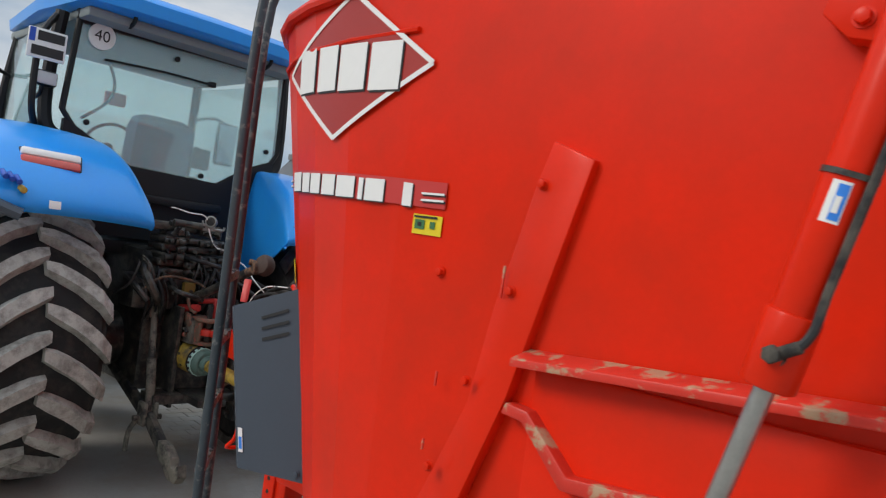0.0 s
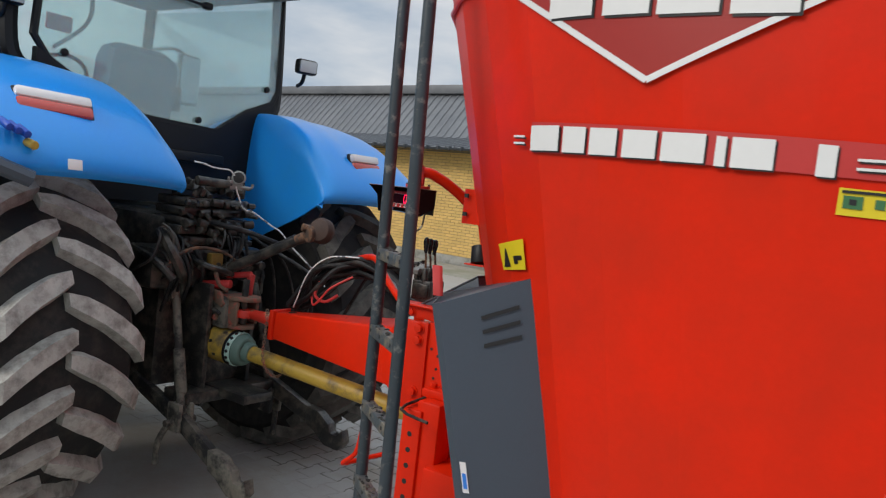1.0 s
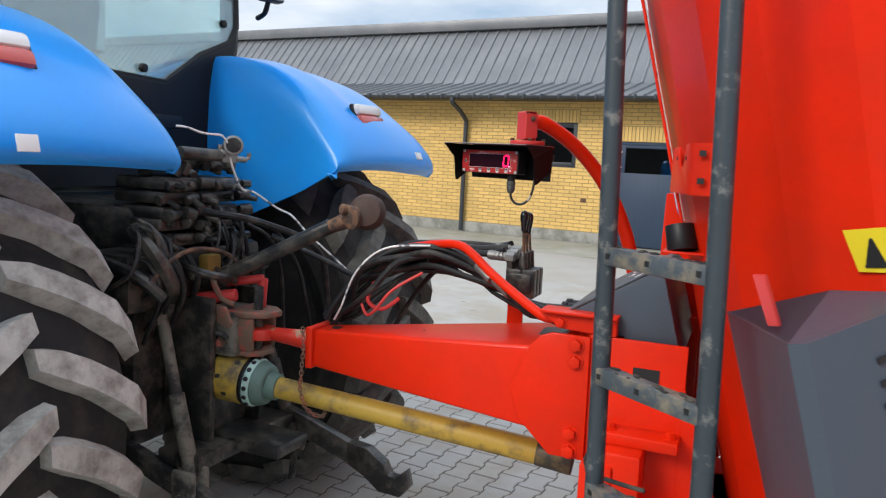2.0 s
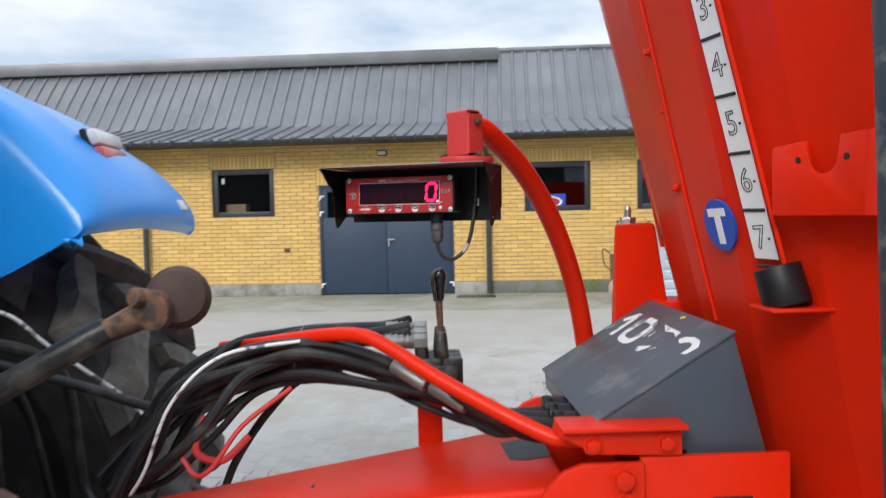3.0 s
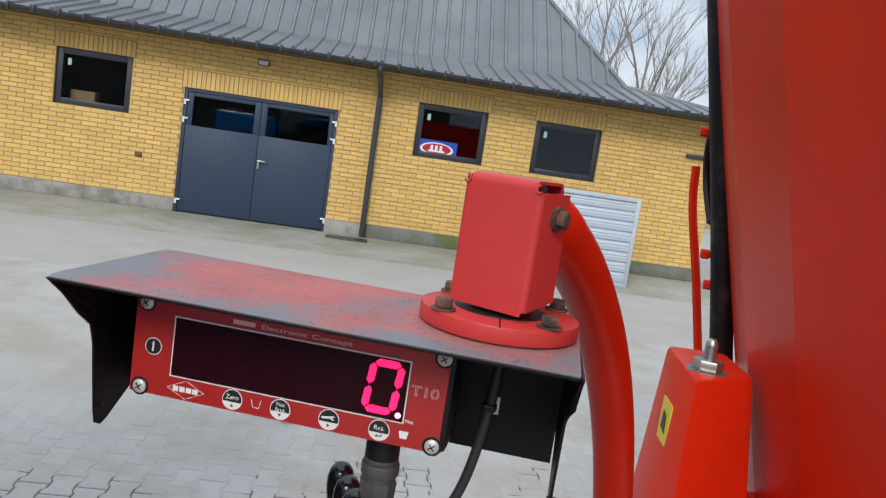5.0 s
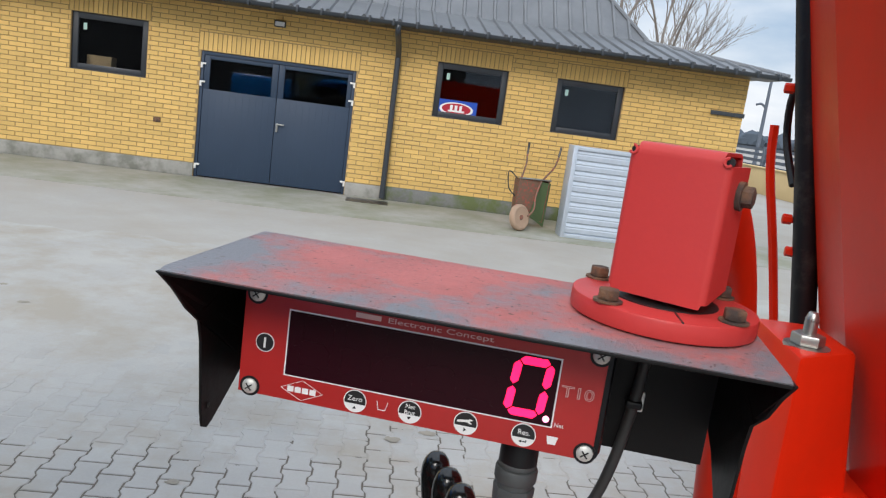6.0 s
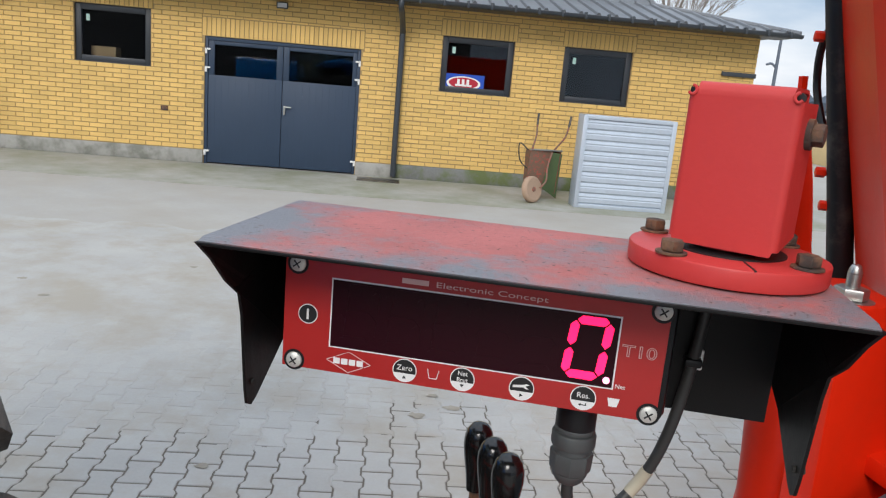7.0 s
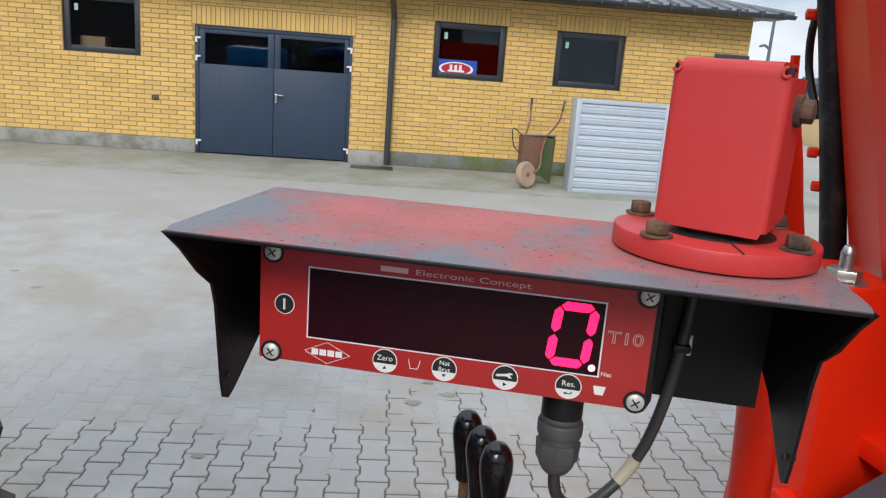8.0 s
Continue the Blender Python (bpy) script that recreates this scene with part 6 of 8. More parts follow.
part("body", tapered([(1.385, 0.345), (1.66, 0.40), (1.72, 0.66), (1.43, 0.65)], [(1.400, 0.388), (1.520, 0.432), (1.555, 0.560), (1.462, 0.582)], 0.56, 1.505), RED, post)
bm = cyl((1.452, 0.447, 1.500), (1.452, 0.447, 1.506), 0.030, seg=20)
add_cyl(bm, (1.452, 0.447, 1.506), (1.452, 0.447, 1.522), 0.022, seg=6, bevel=0.003)
add_cyl(bm, (1.452, 0.447, 1.522), (1.452, 0.447, 1.540), 0.009, seg=12)
add_cyl(bm, (1.452, 0.447, 1.540), (1.452, 0.447, 1.552), 0.010, 0.006, seg=12, bevel=0.002)
part("grease_nipple", bm, STEEL, post, "zinc grease nipple")
face0, face1 = Vector((1.3985, 0.384, 1.41)), Vector((1.459, 0.589, 1.41))
along_, up_ = (face1 - face0).normalized(), Vector((0.016, 0.02, 1.0)).normalized()
out_ = up_.cross(along_).normalized()
out_ = out_ if out_.x < 0 else -out_
mid_ = face0.lerp(face1, 0.5) + out_ * 0.002
part("sticker", prism([mid_ + along_ * p + up_ * q for p, q in ((-0.028, -0.032), (0.028, -0.032), (0.028, 0.032), (-0.028, 0.032))], out_ * 0.002), YELLOW_STICKER, post, "yellow warning sticker", smooth=0)
part("sticker_mark", prism([mid_ + along_ * p + up_ * q + out_ * 0.0022 for p, q in ((-0.012, -0.016), (0.013, -0.012), (0.010, 0.014), (-0.008, 0.010))], out_ * 0.0008), BLACK, post, smooth=0)
bm = cyl((1.375, 0.40, 1.20), (1.415, 0.40, 1.20), 0.032, seg=18, bevel=0.004)
hexbolt(bm, (1.375, 0.40, 1.20), (-1, 0, 0), 0.016, 0.014)
part("pivot", bm, RED, post)
bm = box((1.50, 0.36, 1.27), (1.66, 0.50, 1.30), 0.003)
add_box(bm, (1.55, 0.36, 1.17), (1.70, 0.50, 1.195), None, 0.003)
hexbolt(bm, (1.60, 0.36, 1.235), (0, -1, 0), 0.012, 0.02)
part("lug", bm, RED, post)

# indicator arm: a bent tube
arm_pts = [(0.985, 0.012, 1.716)]
for k in range(2, 17):
    th = math.pi / 2 * k / 16
    s_ = math.sin(th) ** 1.215
    arm_pts.append((0.97 + 0.355 * s_, -0.021 + 0.40 * s_, 1.735 - 0.70 * (1 - math.cos(th))))
part("indicator_arm", tube(arm_pts, 0.0245, 18, 3), RED, mixer, "curved red tube arm")
part("arm_socket", cyl((1.325, 0.379, 0.56), (1.325, 0.379, 1.08), 0.034, seg=18), RED, mixer)

# bracket with a hook slot on the tub
RK = Matrix.Translation((1.481, -0.310, 0)) @ Matrix.Rotation(math.atan2(-0.105, 0.034), 4, "Z")
RW = 0.182
notch = [(0.105 + 0.028 * math.cos(radians(a)), 1.622 + 0.028 * math.sin(radians(a))) for a in range(180, 361, 15)]
outline = [(0.0, 1.529), (0.002, 1.643), (0.070, 1.648)] + notch + [(0.138, 1.652), (RW, 1.655), (RW, 1.529)]
bm = prism([RK @ Vector((x, 0, z)) for x, z in outline], RK.to_3x3() @ Vector((0, 0.006, 0)), 0.001)
e0 = RK @ Vector((RW, 0, 0))
fold = [(e0.x, e0.y), (e0.x + 0.006, e0.y - 0.012), (e0.x + 0.018, e0.y - 0.022), (e0.x + 0.036, e0.y - 0.028), (e0.x + 0.075, e0.y - 0.032), (e0.x + 0.115, e0.y - 0.034)]
merge(bm, grid_sheet([[(x + (0.012 * k if j > 3 else 0), y, z) for j, (x, y) in enumerate(fold)] for k, z in ((0, 1.655), (1, 1.529))], 0.006))
add_prism(bm, [RK @ Vector((0.004, 0.0, 1.529)), RK @ Vector((0.004, 0.0, 1.640)), (1.56, -0.305, 1.640), (1.58, -0.305, 1.529)], (0.0, 0.006, 0), 0.001)
hexbolt(bm, (e0.x + 0.108, e0.y - 0.036, 1.648), (-0.3, -1, 0.3), 0.008, 0.008)
hexbolt(bm, (e0.x + 0.120, e0.y - 0.036, 1.537), (-0.3, -1, 0), 0.008, 0.008)
rack = part("hook_bracket", bm, RED, mixer, "red bracket with a round notch")
for z in (1.630, 1.564):
    part("square_hole", box((1.562, -0.5265, z - 0.007), (1.578, -0.5195, z + 0.007)), BLACK, rack, smooth=0)
for x in (0.057, 0.150):
    part("bolt_hole", cyl(RK @ Vector((x, -0.0012, 1.618)), RK @ Vector((x, 0.001, 1.618)), 0.0055, seg=10), BLACK, rack, smooth=0)

# level gauge: printed strip and a rod in a cup
A_STRIP = -0.217


def nose_angle(y, z):
    """The angle at which the nose lies at y."""
    _, half, n = tub_size(z)
    q = (y - TUB_CY) / half
    return math.asin(math.copysign(abs(q) ** (n / 2), q))


def on_nose(y, z, side, out):
    """A place on the nose: side metres along the sheet from y."""
    a = nose_angle(y, z)
    p, q = tub_point(a, z), tub_point(a + 0.02, z)
    return p + (q - p).normalized() * side + (tub_point(a, z, 1.0) - p) * out


for y_, z_ in ((0.072, 1.588), (0.047, 1.878)):
    part("stud", hexbolt(bmesh.new(), on_nose(y_, z_, 0, 0), on_nose(y_, z_, 0, 1) - on_nose(y_, z_, 0, 0), 0.007, 0.008), RED, mixer)
part("stud", hexbolt(bmesh.new(), on_nose(0.045, 1.752, 0, 0), on_nose(0.045, 1.752, 0, 1) - on_nose(0.045, 1.752, 0, 0), 0.004, 0.004), RED, mixer)
part("seam", tube([on_nose(0.036 + 0.004 * math.sin(9 * z), z, 0, -0.0022) for z in (1.30, 1.5, 1.7, 1.9, 2.1, 2.3)], 0.0040, 8, 5), RED, mixer, "painted weld seam")
gauge = thing("level_gauge", "", "")
gauge.parent = mixer
tagged(gauge, "white level scale with a rod and a black cup")
rows = [[on_nose(A_STRIP, z, s, 0.013) for s in (-0.036, -0.018, 0.004, 0.024)] for z in (1.45, 1.6, 1.8, 2.0, 2.2, 2.36)]
part("scale_strip", grid_sheet(rows, 0.002), WHITE, gauge, "white printed scale strip", smooth=0)
for k in range(8):
    z = 1.4355 + 0.103 * k
    bm = bmesh.new()
    add_tube(bm, [on_nose(A_STRIP, z, -0.0345, 0.0145), on_nose(A_STRIP, z, 0.0225, 0.0145)], 0.0036, 6, 1)
    part("scale_mark", bm, BLACK, gauge, smooth=0)
    bm = bmesh.new()
    add_tube(bm, [on_nose(A_STRIP, z + 0.0515, -0.0290, 0.0145), on_nose(A_STRIP, z + 0.0515, -0.0240, 0.0145)], 0.0024, 6, 1)
    part("scale_mark", bm, BLACK, gauge)
part("rod", tube([on_nose(A_STRIP, z, -0.060, 0.024) for z in (1.42, 1.8, 2.36)], 0.0045, 12, 2), RED, gauge, "thin red gauge rod")
c0, c1 = Vector((1.525, -0.281, 1.370)), Vector((1.511, -0.265, 1.438))
part("cup", cyl(c0, c1, 0.041, 0.040, 24, 0.003), BLACK_PLASTIC, gauge, "black rubber cup")
part("cup_plate", box((-0.05, -0.045, -0.006), (0.09, 0.045, 0.0), 0.002, Matrix.Translation(c0)), RED, gauge)
for txt, z in (("7", 1.487), ("6", 1.590), ("5", 1.693), ("4", 1.796), ("3", 1.899), ("2", 2.002), ("1", 2.105)):
    p = on_nose(A_STRIP, z, -0.004, 0.0155)
    nrm = (on_nose(A_STRIP, z, 0, 1.0) - on_nose(A_STRIP, z, 0, 0)).normalized()
    up = (on_nose(A_STRIP, z + 0.1, 0, 0) - on_nose(A_STRIP, z, 0, 0)).normalized()
    rt = up.cross(nrm).normalized()
    m = Matrix((( *rt, 0), (*up, 0), (*nrm, 0), (0, 0, 0, 1))).transposed()
    words("numeral", txt, 0.062, BLACK, gauge, Matrix.Translation(p) @ m, line=0.0009)

# round T sign
a_t, z_t = -0.098, 1.510
p = on_nose(a_t, z_t, 0, 0.004)
nrm = (on_nose(a_t, z_t, 0, 1.0) - on_nose(a_t, z_t, 0, 0)).normalized()
up = (on_nose(a_t, z_t + 0.1, 0, 0) - on_nose(a_t, z_t, 0, 0)).normalized()
rt = up.cross(nrm).normalized()
NOSE = Matrix.Translation(p) @ Matrix((( *rt, 0), (*up, 0), (*rt.cross(up), 0), (0, 0, 0, 1))).transposed()
tsign = part("t_sign", cyl(NOSE @ Vector((0, 0, -0.002)), NOSE @ Vector((0, 0, 0.004)), 0.052, seg=40), BLUE_STICKER, mixer, "round blue sign with a white T")
bm = box((-0.030, 0.018, 0.004), (0.030, 0.034, 0.0055), 0, NOSE)
add_box(bm, (-0.010, -0.038, 0.004), (0.010, 0.0185, 0.0055), NOSE)
part("letter_t", bm, WHITE, tsign, smooth=0)

# hose and flat bar down the far side of the nose
part("black_hose", tube([(1.655, 0.717, 1.45), (1.628, 0.722, 1.60), (1.594, 0.724, 1.76), (1.555, 0.724, 1.925), (1.516, 0.724, 2.09), (1.470, 0.724, 2.30), (1.435, 0.724, 2.45)], 0.0215, 12, 4), RUBBER, mixer, "black rubber hose on the tub")
bm = tube([(1.607, 0.85, 1.80), (1.613, 0.845, 1.72), (1.642, 0.830, 1.58), (1.672, 0.815, 1.42)], 0.0085, 6, 3)
for x, y, z in ((1.549, 0.743, 1.860), (1.592, 0.735, 1.642), (1.604, 0.726, 1.587)):
    add_cyl(bm, (x + 0.004, y + 0.010, z), (x + 0.075, y - 0.02, z), 0.0055, seg=10)
    add_cyl(bm, (x - 0.002, y + 0.013, z), (x + 0.012, y + 0.007, z), 0.0088, seg=6, bevel=0.001)
part("flat_bar", bm, RED, mixer, "thin red bar with pins")
part("thin_hose", tube([(1.575, 0.72, 1.90), (1.590, 0.79, 1.86), (1.612, 0.815, 1.78), (1.605, 0.76, 1.70)], 0.007, 8, 4), RUBBER, mixer)

# lettering and emblem as plain shapes on the side of the tub
emblem = thing("emblem", "", "")
emblem.parent = mixer
tagged(emblem, "white diamond emblem with four white blocks")


def on_side(u_, z, out=0.004):
    """On the left-hand sheet of the tub at length u_ and height z."""
    nose, half, n = tub_size(z)
    if u_ >= TUB_CX:
        return Vector((u_, TUB_CY - half + 0.025 * (u_ - TUB_CX) - out, z))
    a = -math.acos(max(min((TUB_CX - u_) / nose, 1), -1) ** (n / 2))
    return tub_point(a, z, out)


def decal(outline, out=0.004, steps=6, thick=0.0015):
    """A vinyl shape that follows the sheet: quads given by four corners (u, z)."""
    bm = bmesh.new()
    for quad in outline:
        (a, b, c, d) = quad
        rows = []
        for j in range(7):
            t = j / 6
            row = []
            for i in range(steps + 1):
                s = i / steps
                lo = (a[0] + (b[0] - a[0]) * s, a[1] + (b[1] - a[1]) * s)
                hi = (d[0] + (c[0] - d[0]) * s, d[1] + (c[1] - d[1]) * s)
                row.append(on_side(lo[0] + (hi[0] - lo[0]) * t, lo[1] + (hi[1] - lo[1]) * t, out))
            rows.append(row)
        merge(bm, grid_sheet(rows, thick))
    return bm




def band(p, q, w):
    """A strip of even width from p to q."""
    d = Vector((q[0] - p[0], q[1] - p[1]))
    n = Vector((-d.y, d.x)).normalized() * w / 2
    return [(p[0] - n.x, p[1] - n.y), (q[0] - n.x, q[1] - n.y), (q[0] + n.x, q[1] + n.y), (p[0] + n.x, p[1] + n.y)]


corners = [(1.912, 2.212), (2.362, 1.951), (2.826, 2.165), (2.415, 2.425)]
part("outline", decal([band(corners[k], corners[(k + 1) % 4], 0.016) for k in range(4)], 0.010, 10), WHITE, emblem, smooth=0)
part("field", decal([corners], 0.0075, 16), SHADOW_RED, emblem, smooth=40)
for k in range(4):
    x0, x1 = ((2.052, 2.190), (2.222, 2.350), (2.370, 2.520), (2.545, 2.692))[k]
    zl, zh = 2.124 - 0.009 * k, 2.276 - 0.0095 * k
    quad = [(x0, zl), (x1, zl - 0.004), (x1, zh - 0.005), (x0, zh)]
    part("block", decal([quad], 0.0125, 4), WHITE, emblem, smooth=0)
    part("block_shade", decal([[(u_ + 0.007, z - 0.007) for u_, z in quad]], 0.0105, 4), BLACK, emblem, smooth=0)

lettering = thing("lettering", "", "")
lettering.parent = mixer
tagged(lettering, "row of plain white block marks")
quads = []
for u0, u1 in ((2.014, 2.118), (2.132, 2.206), (2.220, 2.300), (2.318, 2.408), (2.422, 2.528), (2.552, 2.576), (2.588, 2.680), (2.766, 2.804)):
    drop = 0.036 * (u0 - 2.014)
    quads.append([(u0, 1.773 - drop), (u1, 1.772 - drop), (u1, 1.840 - drop), (u0, 1.842 - drop)])
for z in (1.767, 1.786):
    quads += [[(2.843, z - 0.003), (2.932, z - 0.003), (2.932, z + 0.003), (2.843, z + 0.003)], [(1.940, z + 0.025), (1.988, z + 0.023), (1.988, z + 0.029), (1.940, z + 0.031)]]
for quad in quads:
    part("mark", decal([quad], 0.0115, 3), WHITE, lettering, smooth=0)
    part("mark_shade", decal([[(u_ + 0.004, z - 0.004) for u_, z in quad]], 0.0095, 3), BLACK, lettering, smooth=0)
part("backing", decal([[(2.008, 1.768), (2.935, 1.745), (2.935, 1.820), (2.008, 1.852)]], 0.0065, 14), RED_FADED, lettering, "slightly faded red backing", smooth=40)

GREEN_INK = mat("green_ink", (0.04, 0.16, 0.06), 0.5, bump=0)
st = part("yellow_sticker", decal([[(2.815, 1.669), (2.929, 1.667), (2.930, 1.724), (2.816, 1.727)]], 0.005, 4), YELLOW_STICKER, mixer, "yellow dealer sticker with green marks", smooth=0)
for a, b, c, d, ink in ((2.826, 1.684, 2.864, 1.711, GREEN_INK), (2.886, 1.687, 2.905, 1.707, GREEN_INK), (2.838, 1.692, 2.852, 1.704, BLACK), (2.822, 1.716, 2.912, 1.722, BLACK)):
    part("sticker_mark", decal([[(a, b), (c, b - 0.001), (c, d - 0.001), (a, d)]], 0.0075 if ink is GREEN_INK else 0.0085, 2), ink, st, smooth=0)
st = part("warning_sticker", decal([[(1.895, 1.410), (2.012, 1.429), (1.992, 1.518), (1.860, 1.487)]], 0.005, 4), YELLOW_STICKER, mixer, "yellow warning sticker with black pictograms", smooth=0)
for quad in ([(1.905, 1.420), (1.940, 1.427), (1.908, 1.478), (1.904, 1.478)], [(1.955, 1.448), (1.995, 1.455), (1.990, 1.468), (1.952, 1.462)], [(1.958, 1.438), (1.976, 1.441), (1.972, 1.455), (1.956, 1.452)]):
    part("pictogram", decal([quad], 0.0075, 2), BLACK, st, smooth=0)


# ---- things carried by the mixer ----
ladder = thing("ladder", "grey steel access ladder with mud on its rungs", "ladder", MIXER)
RL, RR = Vector((1.405, -0.769, 0)), Vector((1.640, -0.950, 0))
for base, lean in ((RL, 0.02), (RR, 0.02)):
    part("rail", tube([base + Vector((0.02, 0.0, 0.30)), base + Vector((0, 0, 1.4)), base + Vector((-0.03, 0.02, 2.62)), base + Vector((0.08, 0.14, 2.74))], 0.021, 14, 5), GREY_RAIL, ladder)
across = (RR - RL).normalized()
deep = Vector((across.y, -across.x, 0))
rung_m = Matrix((( *across, 0), (*deep, 0), (0, 0, 1, 0), (0, 0, 0, 1))).transposed()
long_ = (RR - RL).length
rng = random.Random(2)
for k in range(4):
    z = 1.395 - 0.267 * k
    m = Matrix.Translation(RL + Vector((0.004, 0, z))) @ rung_m
    rung = part("rung", box((0.0, -0.020, -0.02), (long_, 0.020, 0.02), 0.004, m), GREY_RUNG, ladder)
    bm = bmesh.new()
    for j in range(16):
        s = bmesh.new()
        bmesh.ops.create_icosphere(s, subdivisions=1, radius=1.0)
        for v in s.verts:
            v.co *= rng.uniform(0.7, 1.3)
        s.transform(m @ Matrix.Translation((rng.uniform(0.02, long_ - 0.02), rng.uniform(-0.016, 0.016), 0.020)) @ Matrix.Diagonal((rng.uniform(0.005, 0.016), rng.uniform(0.004, 0.009), rng.uniform(0.002, 0.006), 1)))
        merge(bm, s)
    tagged(part("mud", bm, DUSTY, rung), "dried mud crumbs", kind="stuff")
    for t in (0.06, 0.45, 0.9):
        part("hole", box((t * long_ - 0.006, 0.0195, -0.005), (t * long_ + 0.006, 0.0212, 0.007), 0, m), BLACK, rung, smooth=0)
        part("hole", box((t * long_ - 0.006, -0.0212, -0.005), (t * long_ + 0.006, -0.0195, 0.007), 0, m), BLACK, rung, smooth=0)

# grey folded sheet guard on the corner of the tub
guard = thing("sheet_guard", "slate-grey folded sheet-metal guard with three slots", "guard", MIXER)
top = [(1.66, -0.76, 1.300), (1.768, -0.980, 1.292), (1.800, -0.995, 1.300), (2.055, -0.850, 1.418)]
low = [(1.83, -0.74, 0.705), (1.925, -0.965, 0.705), (1.957, -0.980, 0.705), (2.205, -0.825, 0.695)]
rows = [[Vector(a).lerp(Vector(b), t) for a, b in zip(top, low)] for t in (0, 0.25, 0.5, 0.75, 1)]
part("sheet", grid_sheet(rows, 0.004), GREY_GUARD, guard, smooth=20)
bm = bmesh.new()
tv = [bm.verts.new(Vector(p) + Vector((0, 0, -0.002))) for p in top] + [bm.verts.new((1.85, -0.72, 1.36))]
bm.faces.new(tv)
bmesh.ops.solidify(bm, geom=bm.faces[:], thickness=0.004)
part("top_edge", bm, GREY_GUARD, guard, smooth=0)
bm = bmesh.new()
e1, e2 = Vector(top[2]), Vector(top[3])
f1, f2 = Vector(low[2]), Vector(low[3])
nrm = (e2 - e1).cross(f1 - e1).normalized()
nrm = nrm if nrm.y < 0 else -nrm
for k in range(3):
    t = 0.115 + 0.062 * k
    a = (e1.lerp(e2, 0.39)).lerp(f1.lerp(f2, 0.39), t) + nrm * 0.0025
    b = (e1.lerp(e2, 0.76)).lerp(f1.lerp(f2, 0.76), t - 0.012) + nrm * 0.0025
    d = (f1 - e1).normalized() * 0.006
    part("slot", prism([a - d, b - d, b + d, a + d], nrm * 0.002), BLACK, guard, "long dark slot", smooth=0)
p = f1.lerp(f2, 0.03).lerp(e1, 0.10) + nrm * 0.003
part("sticker", prism([p, p + (f2 - f1).normalized() * 0.018, p + (f2 - f1).normalized() * 0.018 + (e1 - f1).normalized() * 0.09, p + (e1 - f1).normalized() * 0.09], nrm * 0.001), WHITE, guard, "blue and white sticker")
p += (f2 - f1).normalized() * 0.003 + (e1 - f1).normalized() * 0.012 + nrm * 0.001
part("sticker", prism([p, p + (f2 - f1).normalized() * 0.012, p + (f2 - f1).normalized() * 0.012 + (e1 - f1).normalized() * 0.045, p + (e1 - f1).normalized() * 0.045], nrm * 0.001), SKY_STICKER, guard)
bm = bmesh.new()
p = f1.lerp(f2, 0.82).lerp(e2, 0.04)
hexbolt(bm, p + nrm * 0.002, nrm, 0.010, 0.006)
part("bolt", bm, GREY_GUARD, guard)
solid("flat_bar", prism([(1.70, -0.90, 1.40), (1.735, -0.93, 1.31), (1.755, -0.92, 1.31), (1.722, -0.89, 1.40)], (0.006, 0.01, 0), 0.002), RED_FADED, "faded red flat bar behind the guard", "bar", MIXER)

# grey equipment box with connector ports
ebox = thing("equipment_box", "grey equipment box with a sloping lid on the drawbar", "box", MIXER)
NB, FB = -0.190, 0.312
prof = [(1.197, 1.142), (1.468, 1.308), (1.54, 1.045), (1.515, 1.02), (1.395, 1.022), (1.375, 1.09), (1.20, 1.095)]
part("body", prism([(x, NB, z) for x, z in prof], (0, FB - NB, 0), 0.004), GREY_GUARD, ebox)
lid_n = Vector((-(1.308 - 1.142), 0, 1.468 - 1.197)).normalized()
ld = Vector((1.468 - 1.197, 0, 1.308 - 1.142)).normalized()
l0 = Vector((1.194, NB - 0.004, 1.140))
part("lid", prism([l0, l0 + Vector((0, FB - NB + 0.008, 0)), l0 + Vector((0, FB - NB + 0.008, 0)) + ld * 0.325, l0 + ld * 0.325], lid_n * 0.006, 0.0015), GREY_BOX, ebox, "scuffed sloping lid")
# painted figures, read from the tub side
across_ = Vector((0, -1, 0))
LID = Matrix.Translation(l0 + ld * 0.20 + Vector((0, 0.24, 0)) + lid_n * 0.0065) @ Matrix((( *across_, 0), (*ld, 0), (*across_.cross(ld), 0), (0, 0, 0, 1))).transposed()
if (LID.to_3x3() @ Vector((0, 0, 1))).z < 0:
    LID = LID @ Matrix.Rotation(math.pi, 4, "X")


def lid_quad(pts):
    return prism([LID @ Vector((x, y, 0.0)) for x, y in pts], lid_n * 0.0008)


def ring_of(outer, inner):
    bm = bmesh.new()
    va, vb = [[[bm.verts.new(LID @ Vector((x, y, h))) for x, y in loop] for h in (0.0, 0.0008)] for loop in (outer, inner)]
    n = len(outer)
    for k in range(n):
        j = (k + 1) % n
        for p, q in ((va[1], vb[1]), (vb[0], va[0]), (va[0], va[1]), (vb[1], vb[0])):
            bm.faces.new((p[k], p[j], q[j], q[k]))
    bmesh.ops.recalc_face_normals(bm, faces=bm.faces[:])
    return bm


def rounded(cx, cy, w, h, r, lean):
    pts = []
    for qx, qy, a0 in ((1, 1, 0), (-1, 1, 90), (-1, -1, 180), (1, -1, 270)):
        for k in range(5):
            a = radians(a0 + 22.5 * k)
            y = qy * (h - r) + r * math.sin(a)
            pts.append((cx + qx * (w - r) + r * math.cos(a) + lean * y, cy + y))
    return pts


